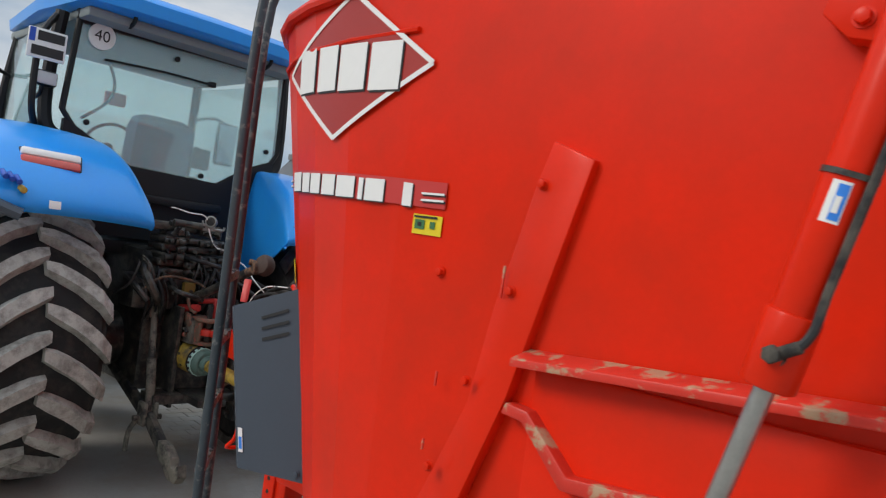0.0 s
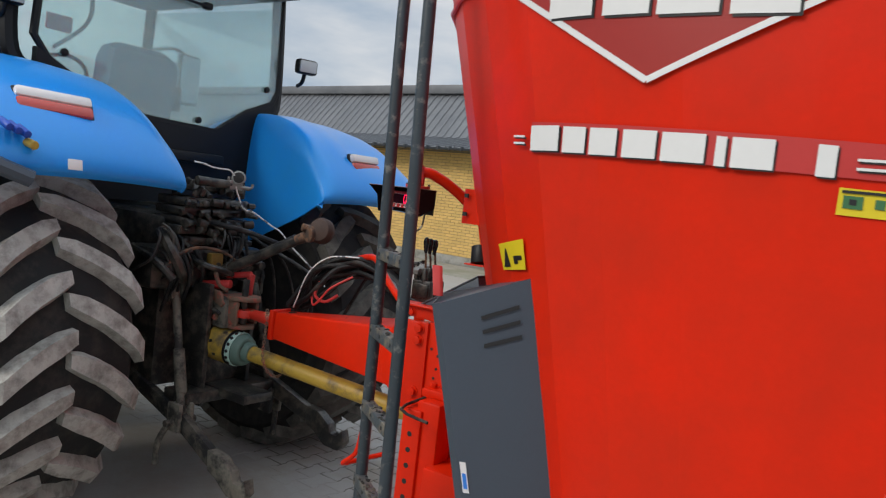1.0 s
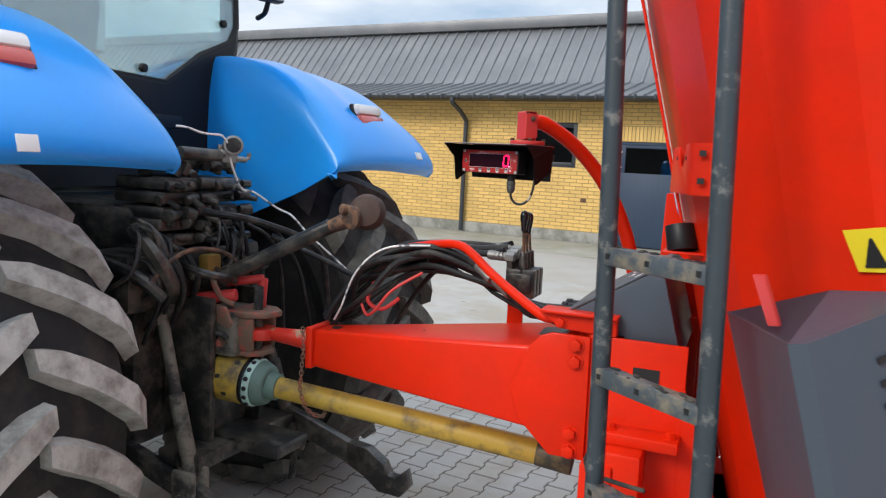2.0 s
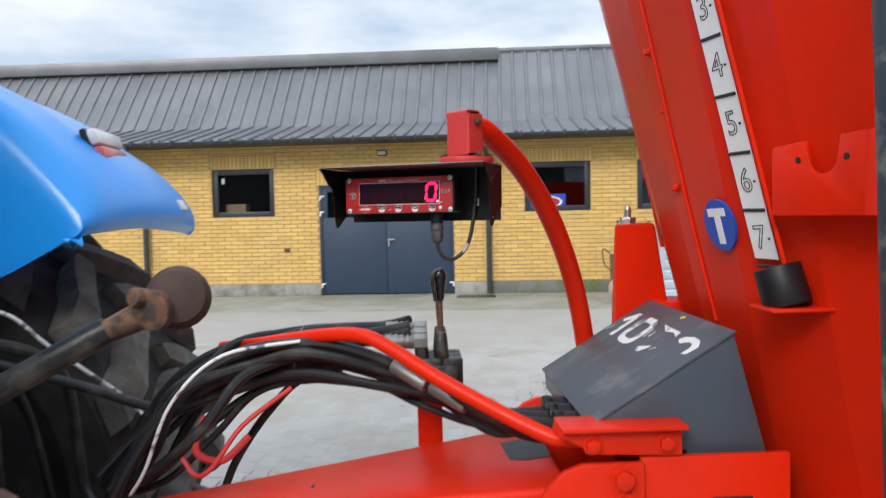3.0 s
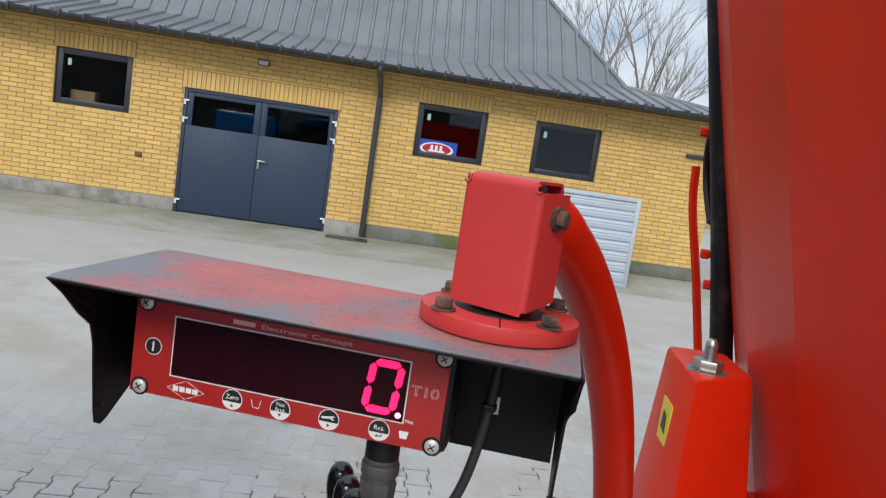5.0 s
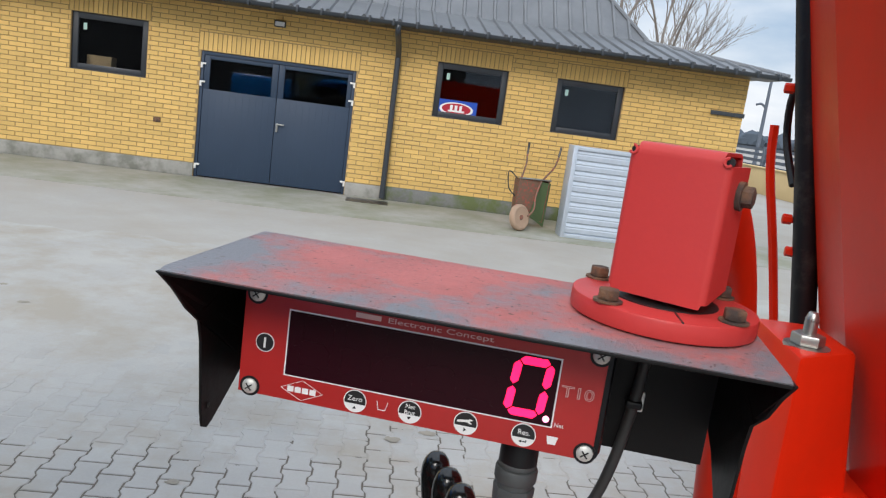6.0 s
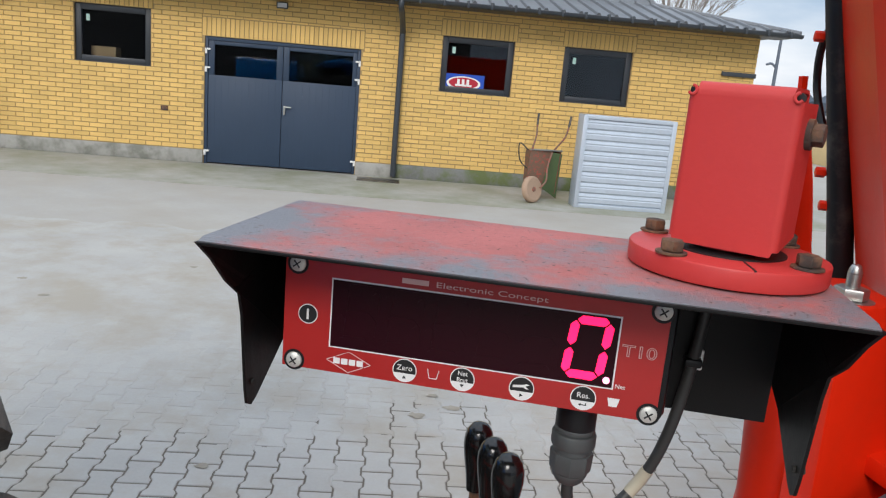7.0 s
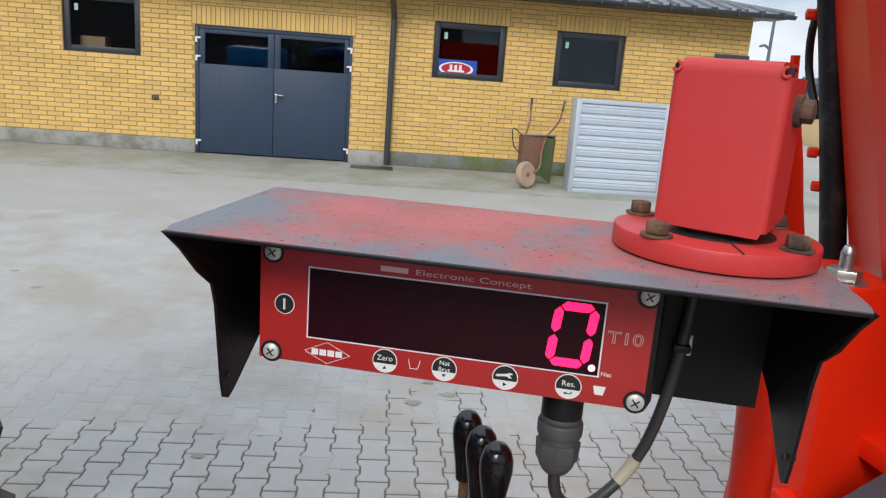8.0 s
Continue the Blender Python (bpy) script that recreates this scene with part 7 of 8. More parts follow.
FIG = "peeling white vinyl figure"
part("figure", lid_quad([(-0.200, -0.018), (-0.179, -0.016), (-0.182, 0.074), (-0.204, 0.073), (-0.243, 0.040), (-0.226, 0.032), (-0.201, 0.050)]), WHITE_WORN, ebox, FIG, smooth=0)
part("figure", ring_of(rounded(-0.096, 0.028, 0.052, 0.048, 0.032, -0.05), rounded(-0.096, 0.028, 0.030, 0.030, 0.016, -0.05)), WHITE_WORN, ebox, FIG, smooth=0)
part("figure", lid_quad([(0.006, -0.018), (0.029, -0.019), (0.048, 0.0), (0.050, 0.010), (0.006, -0.006)]), WHITE_WORN, ebox, FIG, smooth=0)
part("figure", lid_quad([(-0.021, 0.073), (0.083, 0.071), (0.087, 0.056), (0.072, 0.060), (0.056, 0.064), (0.022, 0.057)]), WHITE_WORN, ebox, FIG, smooth=0)
part("figure", lid_quad([(0.113, 0.053), (0.123, 0.066), (0.155, 0.074), (0.187, 0.072), (0.211, 0.057), (0.205, 0.030), (0.186, 0.026), (0.190, 0.048), (0.176, 0.058), (0.158, 0.058), (0.134, 0.046)]), WHITE_WORN, ebox, FIG, smooth=0)
for a, b in (((-0.032, 0.019), (-0.039, 0.051)), ((-0.014, 0.026), (-0.017, 0.047)), ((-0.255, -0.01), (-0.243, 0.012)), ((0.060, 0.0), (0.075, 0.012))):
    part("scratch", lid_quad([a, (a[0] + 0.003, a[1]), (b[0] + 0.002, b[1]), b]), WHITE_WORN, ebox, smooth=0)
part("yellow_scrap", lid_quad([(-0.003, 0.107), (0.010, 0.117), (0.017, 0.110), (0.006, 0.102)]), YELLOW_STICKER, ebox, smooth=0)
for k in range(4):
    for j in range(1):
        c = Vector((1.195, NB + 0.045 + 0.062 * k, 1.118))
        bm = cyl(c + Vector((0.03, 0, 0)), c + Vector((-0.045, 0, 0)), 0.024, seg=18, bevel=0.003)
        add_cyl(bm, c + Vector((-0.03, 0, 0)), c + Vector((-0.05, 0, 0)), 0.027, seg=18, bevel=0.003)
        part("port", bm, BLACK_PLASTIC, ebox, "round black connector port")

# hydraulic ram beside the discharge door
ram = thing("hydraulic_cylinder", "red hydraulic cylinder on the side of the tub", "cylinder", MIXER)
p_low, p_mid, p_top = Vector((3.822, -1.27, 1.05)), Vector((3.948, -1.28, 1.515)), Vector((4.120, -1.29, 2.25))
part("rod", cyl(p_low, p_mid, 0.0190, seg=20), STEEL, ram, "bright steel rod")
bm = cyl(p_mid - (p_top - p_mid).normalized() * 0.02, p_top, 0.042, seg=24, bevel=0.006)
add_cyl(bm, p_mid - (p_top - p_mid).normalized() * 0.035, p_mid + (p_top - p_mid).normalized() * 0.10, 0.048, seg=24, bevel=0.006)
part("barrel", bm, RED, ram)
q = (p_top - p_mid).normalized()
bm = cyl(p_mid + Vector((0.015, -0.045, 0.025)), p_mid + Vector((0.055, -0.048, 0.045)), 0.011, seg=12, bevel=0.003)
hexbolt(bm, p_mid + Vector((0.012, -0.040, 0.025)), (0, -1, 0), 0.016, 0.022)
part("port", bm, DUSTY, ram, "oily hose fitting")
part("oil_pipe", tube([p_mid + Vector((0.052, -0.048, 0.043)), p_mid + q * 0.075 + Vector((0.050, -0.038, 0)), p_mid + q * 0.14 + Vector((0.046, -0.030, 0)), p_mid + q * 0.3 + Vector((0.047, -0.028, 0)), p_top + Vector((0.05, -0.028, 0))], 0.0085, 8, 5), BLACK_STEEL, ram)
part("clamp", cyl(p_mid + q * 0.335, p_mid + q * 0.345, 0.046, seg=24), BLACK_STEEL, ram)
e1 = Vector((0.26, -0.96, 0.0))
e1 = (e1 - q * e1.dot(q)).normalized()
e2 = q.cross(e1)
for lo, hi, ink, side_, a0, a1 in ((0.257, 0.327, WHITE, 0.0424, -26, 16), (0.262, 0.322, SKY_STICKER, 0.0432, -10, 13), (0.274, 0.302, WHITE, 0.0440, -8, 5)):
    rows = [[p_mid + q * z + (e1 * math.cos(a) + e2 * math.sin(a)) * side_ for a in [radians(a0 + (a1 - a0) * k / 5) for k in range(6)]] for z in (lo, hi)]
    part("sticker", grid_sheet(rows, 0.0006), ink, ram, "blue and white sticker", smooth=0)
part("anchor", box((3.78, -1.27, 0.62), (3.88, -1.02, 1.08), 0.01), RED, ram)
part("anchor", box((4.08, -1.32, 2.20), (4.2, -1.10, 2.30), 0.01), RED, ram)

# power take-off shaft
pto = thing("pto_shaft", "yellow-guarded drive shaft between tractor and mixer", "drive shaft", MIXER)
q0, q1 = Vector((-0.19, -0.045, 0.70)), Vector((1.18, 0.075, 0.578))
way = (q1 - q0).normalized()


def along(s):
    return q0 + way * s


bm = cyl(along(0.0), along(0.125), 0.100, 0.096, 28, 0.008)
cup = part("guard_cup", bm, YELLOW_PLASTIC, pto, "greasy yellow guard cup")
sd0 = way.orthogonal().normalized()
for k in range(9):
    d = Matrix.Rotation(0.70 * k, 3, way) @ sd0
    e = way.cross(d)
    c = along(0.035 + 0.06 * ((k * 7) % 3) / 2) + d * 0.0965
    part("grease_mark", prism([c + way * p + e * q for p, q in ((-0.010, -0.006), (0.012, -0.009), (0.014, 0.006), (-0.006, 0.010))], d * 0.004, 0.001), BLACK_STEEL, cup)
part("seal_ring", cyl(along(0.125), along(0.142), 0.098, seg=28, bevel=0.003), BLACK_PLASTIC, pto)
mint = part("locking_ring", cyl(along(0.142), along(0.170), 0.096, 0.094, 28, 0.004), MINT, pto, "mint-coloured locking ring")
bm = bmesh.new()
sd = way.orthogonal().normalized()
for k in range(16):
    d = Matrix.Rotation(2 * math.pi * k / 16, 3, way) @ sd
    add_cyl(bm, along(0.156) + d * 0.092, along(0.156) + d * 0.0975, 0.0095, seg=10)
part("ring_hole", bm, BLACK, mint, smooth=0)
bm = cyl(along(0.170), along(0.215), 0.092, 0.075, 28, 0.006)
add_cyl(bm, along(0.215), along(0.255), 0.058, 0.050, 24, 0.006)
part("green_collar", bm, GREEN_PAINT, pto, "faded green collar")
part("tube", cyl(along(0.23), along(1.30), 0.041, 0.045, 24), YELLOW_PLASTIC, pto, "dirty yellow plastic tube")
part("sleeve", cyl(along(1.27), along(1.40), 0.047, 0.052, 24, 0.006), GREASY_YELLOW, pto, "greasy brown-yellow sleeve")
bm = bmesh.new()
chain = [(0.20, -0.085, 0.94), (0.205, -0.085, 0.86), (0.20, -0.085, 0.78), (0.195, -0.08, 0.70), (0.22, -0.07, 0.63), (0.26, -0.03, 0.60), (0.25, 0.02, 0.62)]
pts = spline(chain, 5)
for k, (a, b) in enumerate(zip(pts, pts[1:])):
    mid, d = (a + b) / 2, (b - a).normalized()
    o = d.orthogonal().normalized()
    o = Matrix.Rotation(radians(90) * (k % 2), 3, d) @ o
    loop = [mid + d * 0.013 * math.cos(t) + o * 0.007 * math.sin(t) for t in [2 * math.pi * j / 8 for j in range(9)]]
    add_tube(bm, loop, 0.0022, 5, 1)
solid("chain", bm, RED_RUST, "rusty safety chain hanging from the drawbar", "chain", MIXER)

# control valve with three levers
valve = thing("control_valve", "black control valve with three knobbed levers", "valve", MIXER)
part("support", box((0.875, 0.255, 0.975), (0.935, 0.268, 1.18), 0.003), RED, valve, "red flat support")
bm = box((0.885, 0.20, 1.115), (0.975, 0.345, 1.185), 0.006)
for k in range(3):
    y = 0.225 + 0.045 * k
    add_box(bm, (0.875, y - 0.018, 1.095), (0.985, y + 0.018, 1.20), None, 0.006)
    add_cyl(bm, (0.935, y, 1.18), (0.935, y, 1.262), 0.020, 0.013, 12, 0.004)
    add_cyl(bm, (0.89, y, 1.18), (0.885, y, 1.245), 0.016, seg=6)
part("body", bm, BLACK_STEEL, valve)
for k, (x, y) in enumerate(((0.934, 0.208), (0.931, 0.250), (0.928, 0.296))):
    lv = part("lever", cyl((0.935, 0.225 + 0.045 * k, 1.25), (x, y, 1.352), 0.0055, seg=10), RUST, valve, "rusty lever rod")
    bm = bmesh.new()
    add_lathe(bm, [(0.004, -0.042), (0.0085, -0.040), (0.0105, -0.022), (0.0140, -0.002), (0.0155, 0.010), (0.0150, 0.020), (0.0125, 0.028), (0.0080, 0.0335), (0.0010, 0.036)], Matrix.Translation((x, y, 1.380 - 0.006 * k)), 18)
    part("knob", bm, KNOB, lv, "glossy black knob")

# hydraulic hoses
HOSES = [
    ([(0.86, 0.225, 1.262), (0.78, 0.22, 1.268), (0.62, 0.20, 1.265), (0.48, 0.16, 1.245), (0.36, 0.14, 1.19), (0.26, 0.16, 1.08), (0.20, 0.18, 0.96), (0.16, 0.20, 0.90)], 0.0125),
    ([(0.86, 0.268, 1.272), (0.78, 0.265, 1.280), (0.62, 0.25, 1.275), (0.47, 0.21, 1.255), (0.33, 0.18, 1.185), (0.24, 0.20, 1.05), (0.18, 0.22, 0.92), (0.14, 0.22, 0.86)], 0.0125),
    ([(0.86, 0.312, 1.280), (0.77, 0.312, 1.288), (0.60, 0.30, 1.286), (0.44, 0.25, 1.262), (0.32, 0.22, 1.20), (0.22, 0.22, 1.08), (0.14, 0.22, 0.96)], 0.0125),
    ([(1.15, -0.14, 1.112), (1.05, -0.11, 1.130), (0.92, -0.02, 1.180), (0.80, 0.05, 1.232), (0.66, 0.10, 1.262), (0.50, 0.10, 1.250), (0.38, 0.08, 1.18), (0.28, 0.06, 1.06), (0.22, 0.04, 0.97)], 0.0125),
    ([(1.15, -0.08, 1.115), (1.05, -0.06, 1.128), (0.93, 0.02, 1.165), (0.80, 0.09, 1.205), (0.64, 0.14, 1.228), (0.48, 0.13, 1.20), (0.34, 0.12, 1.12), (0.22, 0.14, 1.0), (0.15, 0.18, 0.93)], 0.0125),
    ([(1.15, -0.02, 1.115), (1.04, 0.0, 1.120), (0.90, 0.06, 1.150), (0.76, 0.12, 1.195), (0.60, 0.17, 1.215), (0.42, 0.16, 1.17), (0.28, 0.16, 1.07), (0.20, 0.18, 0.98)], 0.0125),
    ([(1.15, 0.04, 1.112), (1.02, 0.05, 1.110), (0.88, 0.10, 1.140), (0.72, 0.15, 1.165), (0.56, 0.17, 1.165), (0.42, 0.15, 1.09), (0.32, 0.12, 1.0), (0.26, 0.10, 0.955)], 0.011),
    ([(0.70, 0.16, 1.19), (0.60, 0.20, 1.16), (0.52, 0.24, 1.08), (0.46, 0.26, 1.0), (0.42, 0.26, 0.93), (0.40, 0.22, 0.86)], 0.010),
    ([(0.62, 0.12, 1.235), (0.50, 0.08, 1.20), (0.42, 0.04, 1.10), (0.33, 0.06, 1.02), (0.24, 0.06, 0.965)], 0.013),
    ([(0.58, 0.15, 1.25), (0.44, 0.11, 1.225), (0.34, 0.07, 1.14), (0.26, 0.04, 1.02), (0.23, 0.03, 0.96)], 0.013),
    ([(0.56, 0.22, 1.22), (0.42, 0.20, 1.16), (0.34, 0.18, 1.06), (0.30, 0.16, 0.98)], 0.011),
    ([(0.72, 0.13, 1.24), (0.54, 0.17, 1.19), (0.38, 0.20, 1.12), (0.26, 0.22, 1.10), (0.10, 0.20, 1.16), (-0.10, 0.14, 1.24)], 0.012),
]
rng = random.Random(21)
for pts, r in HOSES[:7]:
    HOSES.append(([p if k == 0 else (p[0] + rng.uniform(-0.03, 0.03), p[1] + rng.uniform(-0.035, 0.05), p[2] - rng.uniform(0.006, 0.04)) for k, p in enumerate(pts)], r * rng.uniform(0.7, 1.0)))
for k, (pts, r) in enumerate(HOSES):
    if k < 3:
        pts = [(x + (0.03 if j < 2 else 0.0), y, z - 0.024) for j, (x, y, z) in enumerate(pts)]
    solid("hydraulic_hose", tube(pts, r, 10, 6), RUBBER, "black rubber hydraulic hose over the drawbar", "hose", MIXER, group="hydraulic hoses")
solid("electric_lead", tube([(0.62, 0.09, 1.27), (0.46, 0.05, 1.25), (0.36, 0.02, 1.16), (0.30, 0.02, 1.02), (0.26, 0.04, 0.96)], 0.0038, 8, 6), WHITE_WORN, "thin pale grey electric lead in the hose bundle", "cable", MIXER)
solid("electric_lead", tube([(0.60, 0.08, 1.17), (0.50, 0.04, 1.10), (0.44, 0.02, 1.02), (0.40, 0.03, 1.0), (0.36, 0.06, 1.04)], 0.0055, 8, 6), RED_FADED, "thin red electric lead in the hose bundle", "cable", MIXER)
for k, y in enumerate((0.225, 0.268, 0.312)):
    c = Vector((0.89, y, 1.238 + 0.009 * k))
    bm = cyl(c + Vector((-0.09, -0.004, 0.004)), c + Vector((-0.02, 0, 0.0)), 0.0165, seg=14, bevel=0.002)
    add_cyl(bm, c + Vector((-0.02, 0, 0)), c + Vector((0.012, 0, 0)), 0.020, seg=6, bevel=0.002)
    for j in range(4):
        add_cyl(bm, c + Vector((-0.08 + 0.014 * j, -0.003, 0.003)), c + Vector((-0.074 + 0.014 * j, -0.003, 0.003)), 0.0182, seg=14)
    solid("hose_fitting", bm, ZINC, "zinc hose fitting on the control valve", "fitting", MIXER, group="hose fittings")
for p in ((0.94, -0.03, 1.168), (0.86, 0.012, 1.205)):
    solid("hose_fitting", cyl(Vector(p) - Vector((0.035, -0.022, -0.018)), Vector(p) + Vector((0.035, -0.022, -0.018)), 0.017, seg=14, bevel=0.003), ZINC, "zinc hose coupling in the bundle", "fitting", MIXER, group="hose fittings")
for pts in ([(0.60, 0.12, 1.200), (0.60, 0.13, 1.252), (0.60, 0.20, 1.262), (0.60, 0.285, 1.274), (0.60, 0.30, 1.240)],):
    solid("cable_tie", tube(pts + pts[:1], 0.003, 6, 1), GLAND, "grey cable tie round the hoses", "cable tie", MIXER)

# ---- weighing display ----
# Local axes: x along the panel, y away from the reader, z up.
DISPLAY = pose(3.122, -12.577, 0, 0, 0, -14.35)
unit = thing("weighing_display", "red weighing indicator under a weathered sheet-metal hood", "display", DISPLAY)


def sheet(points, thick, way):
    return prism(points, Vector(way) * thick, 0.0)


HX0, HX1, HY0, HY1, HZ = -0.030, 0.320, -0.0745, 0.082, 1.645
bm = grid_sheet([[(x, HY0 + 0.0005, HZ - 0.0018), (x, HY0 + 0.006, HZ), (x, HY1 - 0.006, HZ), (x, HY1, HZ - 0.006)] for x in (HX0 - 0.001, HX0 + 0.004, 0.1, 0.2, HX1 - 0.004, HX1 + 0.001)], 0.0022)
hood = part("hood_top", bm, HOOD_TOP, unit, "hood roof with flaking red paint over grey")
part("front_lip", box((HX0 - 0.001, HY0 - 0.0008, HZ - 0.0043), (HX1 + 0.001, HY0 + 0.0006, HZ - 0.0024), 0.0004), HOOD_IN, unit, "black turned-down front lip")
SIDE = [(HY0 + 0.001, HZ - 0.003), (-0.055, 1.628), (-0.036, 1.610), (-0.026, 1.600), (-0.021, 1.585), (-0.013, 1.530), (-0.010, 1.519), (-0.004, 1.516), (0.004, 1.519), (0.052, 1.548), (HY1 - 0.004, 1.556), (HY1 - 0.002, HZ - 0.003)]
for x, s in ((HX0, 1), (HX1, -1)):
    rows = []
    for k in range(2):
        rows.append([(x + s * 0.002 * k + (-s * 0.004 if z > 1.60 and y < -0.03 else 0), y, z) for y, z in SIDE])
    bm = bmesh.new()
    va, vb = [bm.verts.new(p) for p in rows[0]], [bm.verts.new(p) for p in rows[1]]
    bm.faces.new(va)
    bm.faces.new(vb[::-1])
    for k in range(len(va)):
        bm.faces.new((va[k], vb[k], vb[(k + 1) % len(va)], va[(k + 1) % len(va)]))
    bmesh.ops.recalc_face_normals(bm, faces=bm.faces[:])
    cheek = part("hood_side", bm, HOOD_IN, unit, "black flared hood cheek", smooth=0)
    part("rivet_hole", cyl((x - 0.0035, -0.004, 1.533), (x + 0.0035, -0.004, 1.533), 0.0022, seg=10), DUSTY, cheek)
part("hood_back", box((HX0 + 0.002, 0.0755, 1.527), (HX1 - 0.002, 0.0775, HZ - 0.003)), HOOD_IN, unit, "black hood back plate", smooth=0)
part("back_tab", box((0.2660, 0.0725, 1.559), (0.2705, 0.0756, 1.574), 0.001), WHITE, unit, "small white clip")

# indicator case and front foil
PX0, PX1, PZ0, PZ1 = -0.0105, 0.2410, 1.5450, 1.6245
case = part("case", box((PX0 + 0.001, 0.0, PZ0 + 0.0005), (PX1 - 0.001, 0.046, PZ1 - 0.0005), 0.006), BLACK_PLASTIC, unit, "dark indicator case")
part("front_foil", box((PX0 + 0.002, -0.0012, PZ0 + 0.002), (PX1 - 0.006, 0.0010, PZ1 - 0.002), 0.0006), PANEL_RED, case, "red printed front foil")
FY = -0.0012


def flat(x0, z0, x1, z1, y, thick=0.0003, slant=0.0):
    return prism([(x0, y, z0), (x1, y, z0), (x1 + slant, y, z1), (x0 + slant, y, z1)], (0, -thick, 0))


def dot(x, z, r, y, thick=0.0003, seg=36):
    return cyl((x, y, z), (x, y - thick, z), r, seg=seg)


SX0, SX1, SZ0, SZ1 = 0.0245, 0.2060, 1.5655, 1.6105
part("screen_border", flat(SX0 - 0.001, SZ0 - 0.001, SX1 + 0.001, SZ1 + 0.001, FY), WHITE, case, "thin white line", smooth=0)
part("screen", flat(SX0, SZ0, SX1, SZ1, FY - 0.0003), SCREEN, case, "dark red display window", smooth=0)


def segments(cx, lit):
    """A leaning seven-segment figure."""
    w, h, t, lean = 0.0104, 0.0176, 0.0053, 0.10
    zc = 1.5890
    y = FY - 0.0006

    def seg(p, q):
        d = Vector((q[0] - p[0], q[1] - p[1])).normalized()
        n = Vector((-d.y, d.x)) * t / 2
        e = d * t / 2
        pts = [(p[0], p[1]), (p[0] + e.x + n.x, p[1] + e.y + n.y), (q[0] - e.x + n.x, q[1] - e.y + n.y), (q[0], q[1]), (q[0] - e.x - n.x, q[1] - e.y - n.y), (p[0] + e.x - n.x, p[1] + e.y - n.y)]
        return prism([(cx + a + lean * b, y, zc + b) for a, b in pts], (0, -0.0003, 0))

    g = 0.0008
    lines = {"a": ((-w + g, h), (w - g, h)), "b": ((w, h - g), (w, g)), "c": ((w, -g), (w, -h + g)), "d": ((-w + g, -h), (w - g, -h)), "e": ((-w, -g), (-w, -h + g)), "f": ((-w, h - g), (-w, g)), "g": ((-w + g, 0), (w - g, 0))}
    bm = bmesh.new()
    for k in lit:
        merge(bm, seg(*lines[k]))
    return bm


for k in "abcdef":
    part("digit_segment", segments(0.1885, k), DIGIT, case, "glowing pink-red bar of the figure zero", smooth=0)
part("digit_point", dot(0.2022, 1.5700, 0.0021, FY - 0.0006), DIGIT_DOT, case, "lit decimal point", smooth=0)
for cx in (0.0420, 0.0713, 0.1006, 0.1299, 0.1592):
    for k in "abcdefg":
        part("unlit_segment", segments(cx, k), DIGIT_OFF, case, smooth=0)
FACE = Matrix(((1, 0, 0, 0), (0, 0, -1, 0), (0, 1, 0, 0), (0, 0, 0, 1)))


def print_on(text, x, z, size, material=WHITE, y=FY - 0.0004, stretch=1.0):
    return words("print", text, size, material, case, Matrix.Translation((x, y, z)) @ FACE, depth=0.0001, stretch=stretch)


# maker's name as a plain bar, the rest of the line as it reads
part("name_bar", flat(0.0695, 1.6142, 0.0868, 1.6176, FY - 0.0002, 0.0002), PALE_PRINT, case, "faint white name bar", smooth=0)
words("print", "Electronic Concept", 0.0050, PALE_PRINT, case, Matrix.Translation((0.1265, FY - 0.0005, 1.6157)) @ FACE, "faint white lettering", depth=0.0001, stretch=1.80)
words("print", "T10", 0.0105, PALE_PRINT, case, Matrix.Translation((0.2195, FY - 0.0005, 1.5905)) @ FACE, stretch=1.25, line=0.00022)
print_on("Net", 0.2110, 1.5670, 0.0040)
bm = bmesh.new()
dia = [(0.0225, 1.5557), (0.0375, 1.5485), (0.0525, 1.5557), (0.0375, 1.5629)]
for k in range(4):
    a, b = dia[k], dia[(k + 1) % 4]
    d = Vector((b[0] - a[0], b[1] - a[1])).normalized()
    n = Vector((-d.y, d.x)) * 0.00014
    merge(bm, prism([(a[0] - n.x, FY - 0.0001, a[1] - n.y), (b[0] - n.x, FY - 0.0001, b[1] - n.y), (b[0] + n.x, FY - 0.0001, b[1] + n.y), (a[0] + n.x, FY - 0.0001, a[1] + n.y)], (0, -0.0002, 0)))
for k in range(4):
    merge(bm, flat(0.0272 + 0.0053 * k, 1.5538, 0.0316 + 0.0053 * k, 1.5578, FY - 0.0002, 0.0002))
part("emblem", bm, WHITE, case, "small white diamond emblem", smooth=0)
KZ, KR = 1.5562, 0.0080
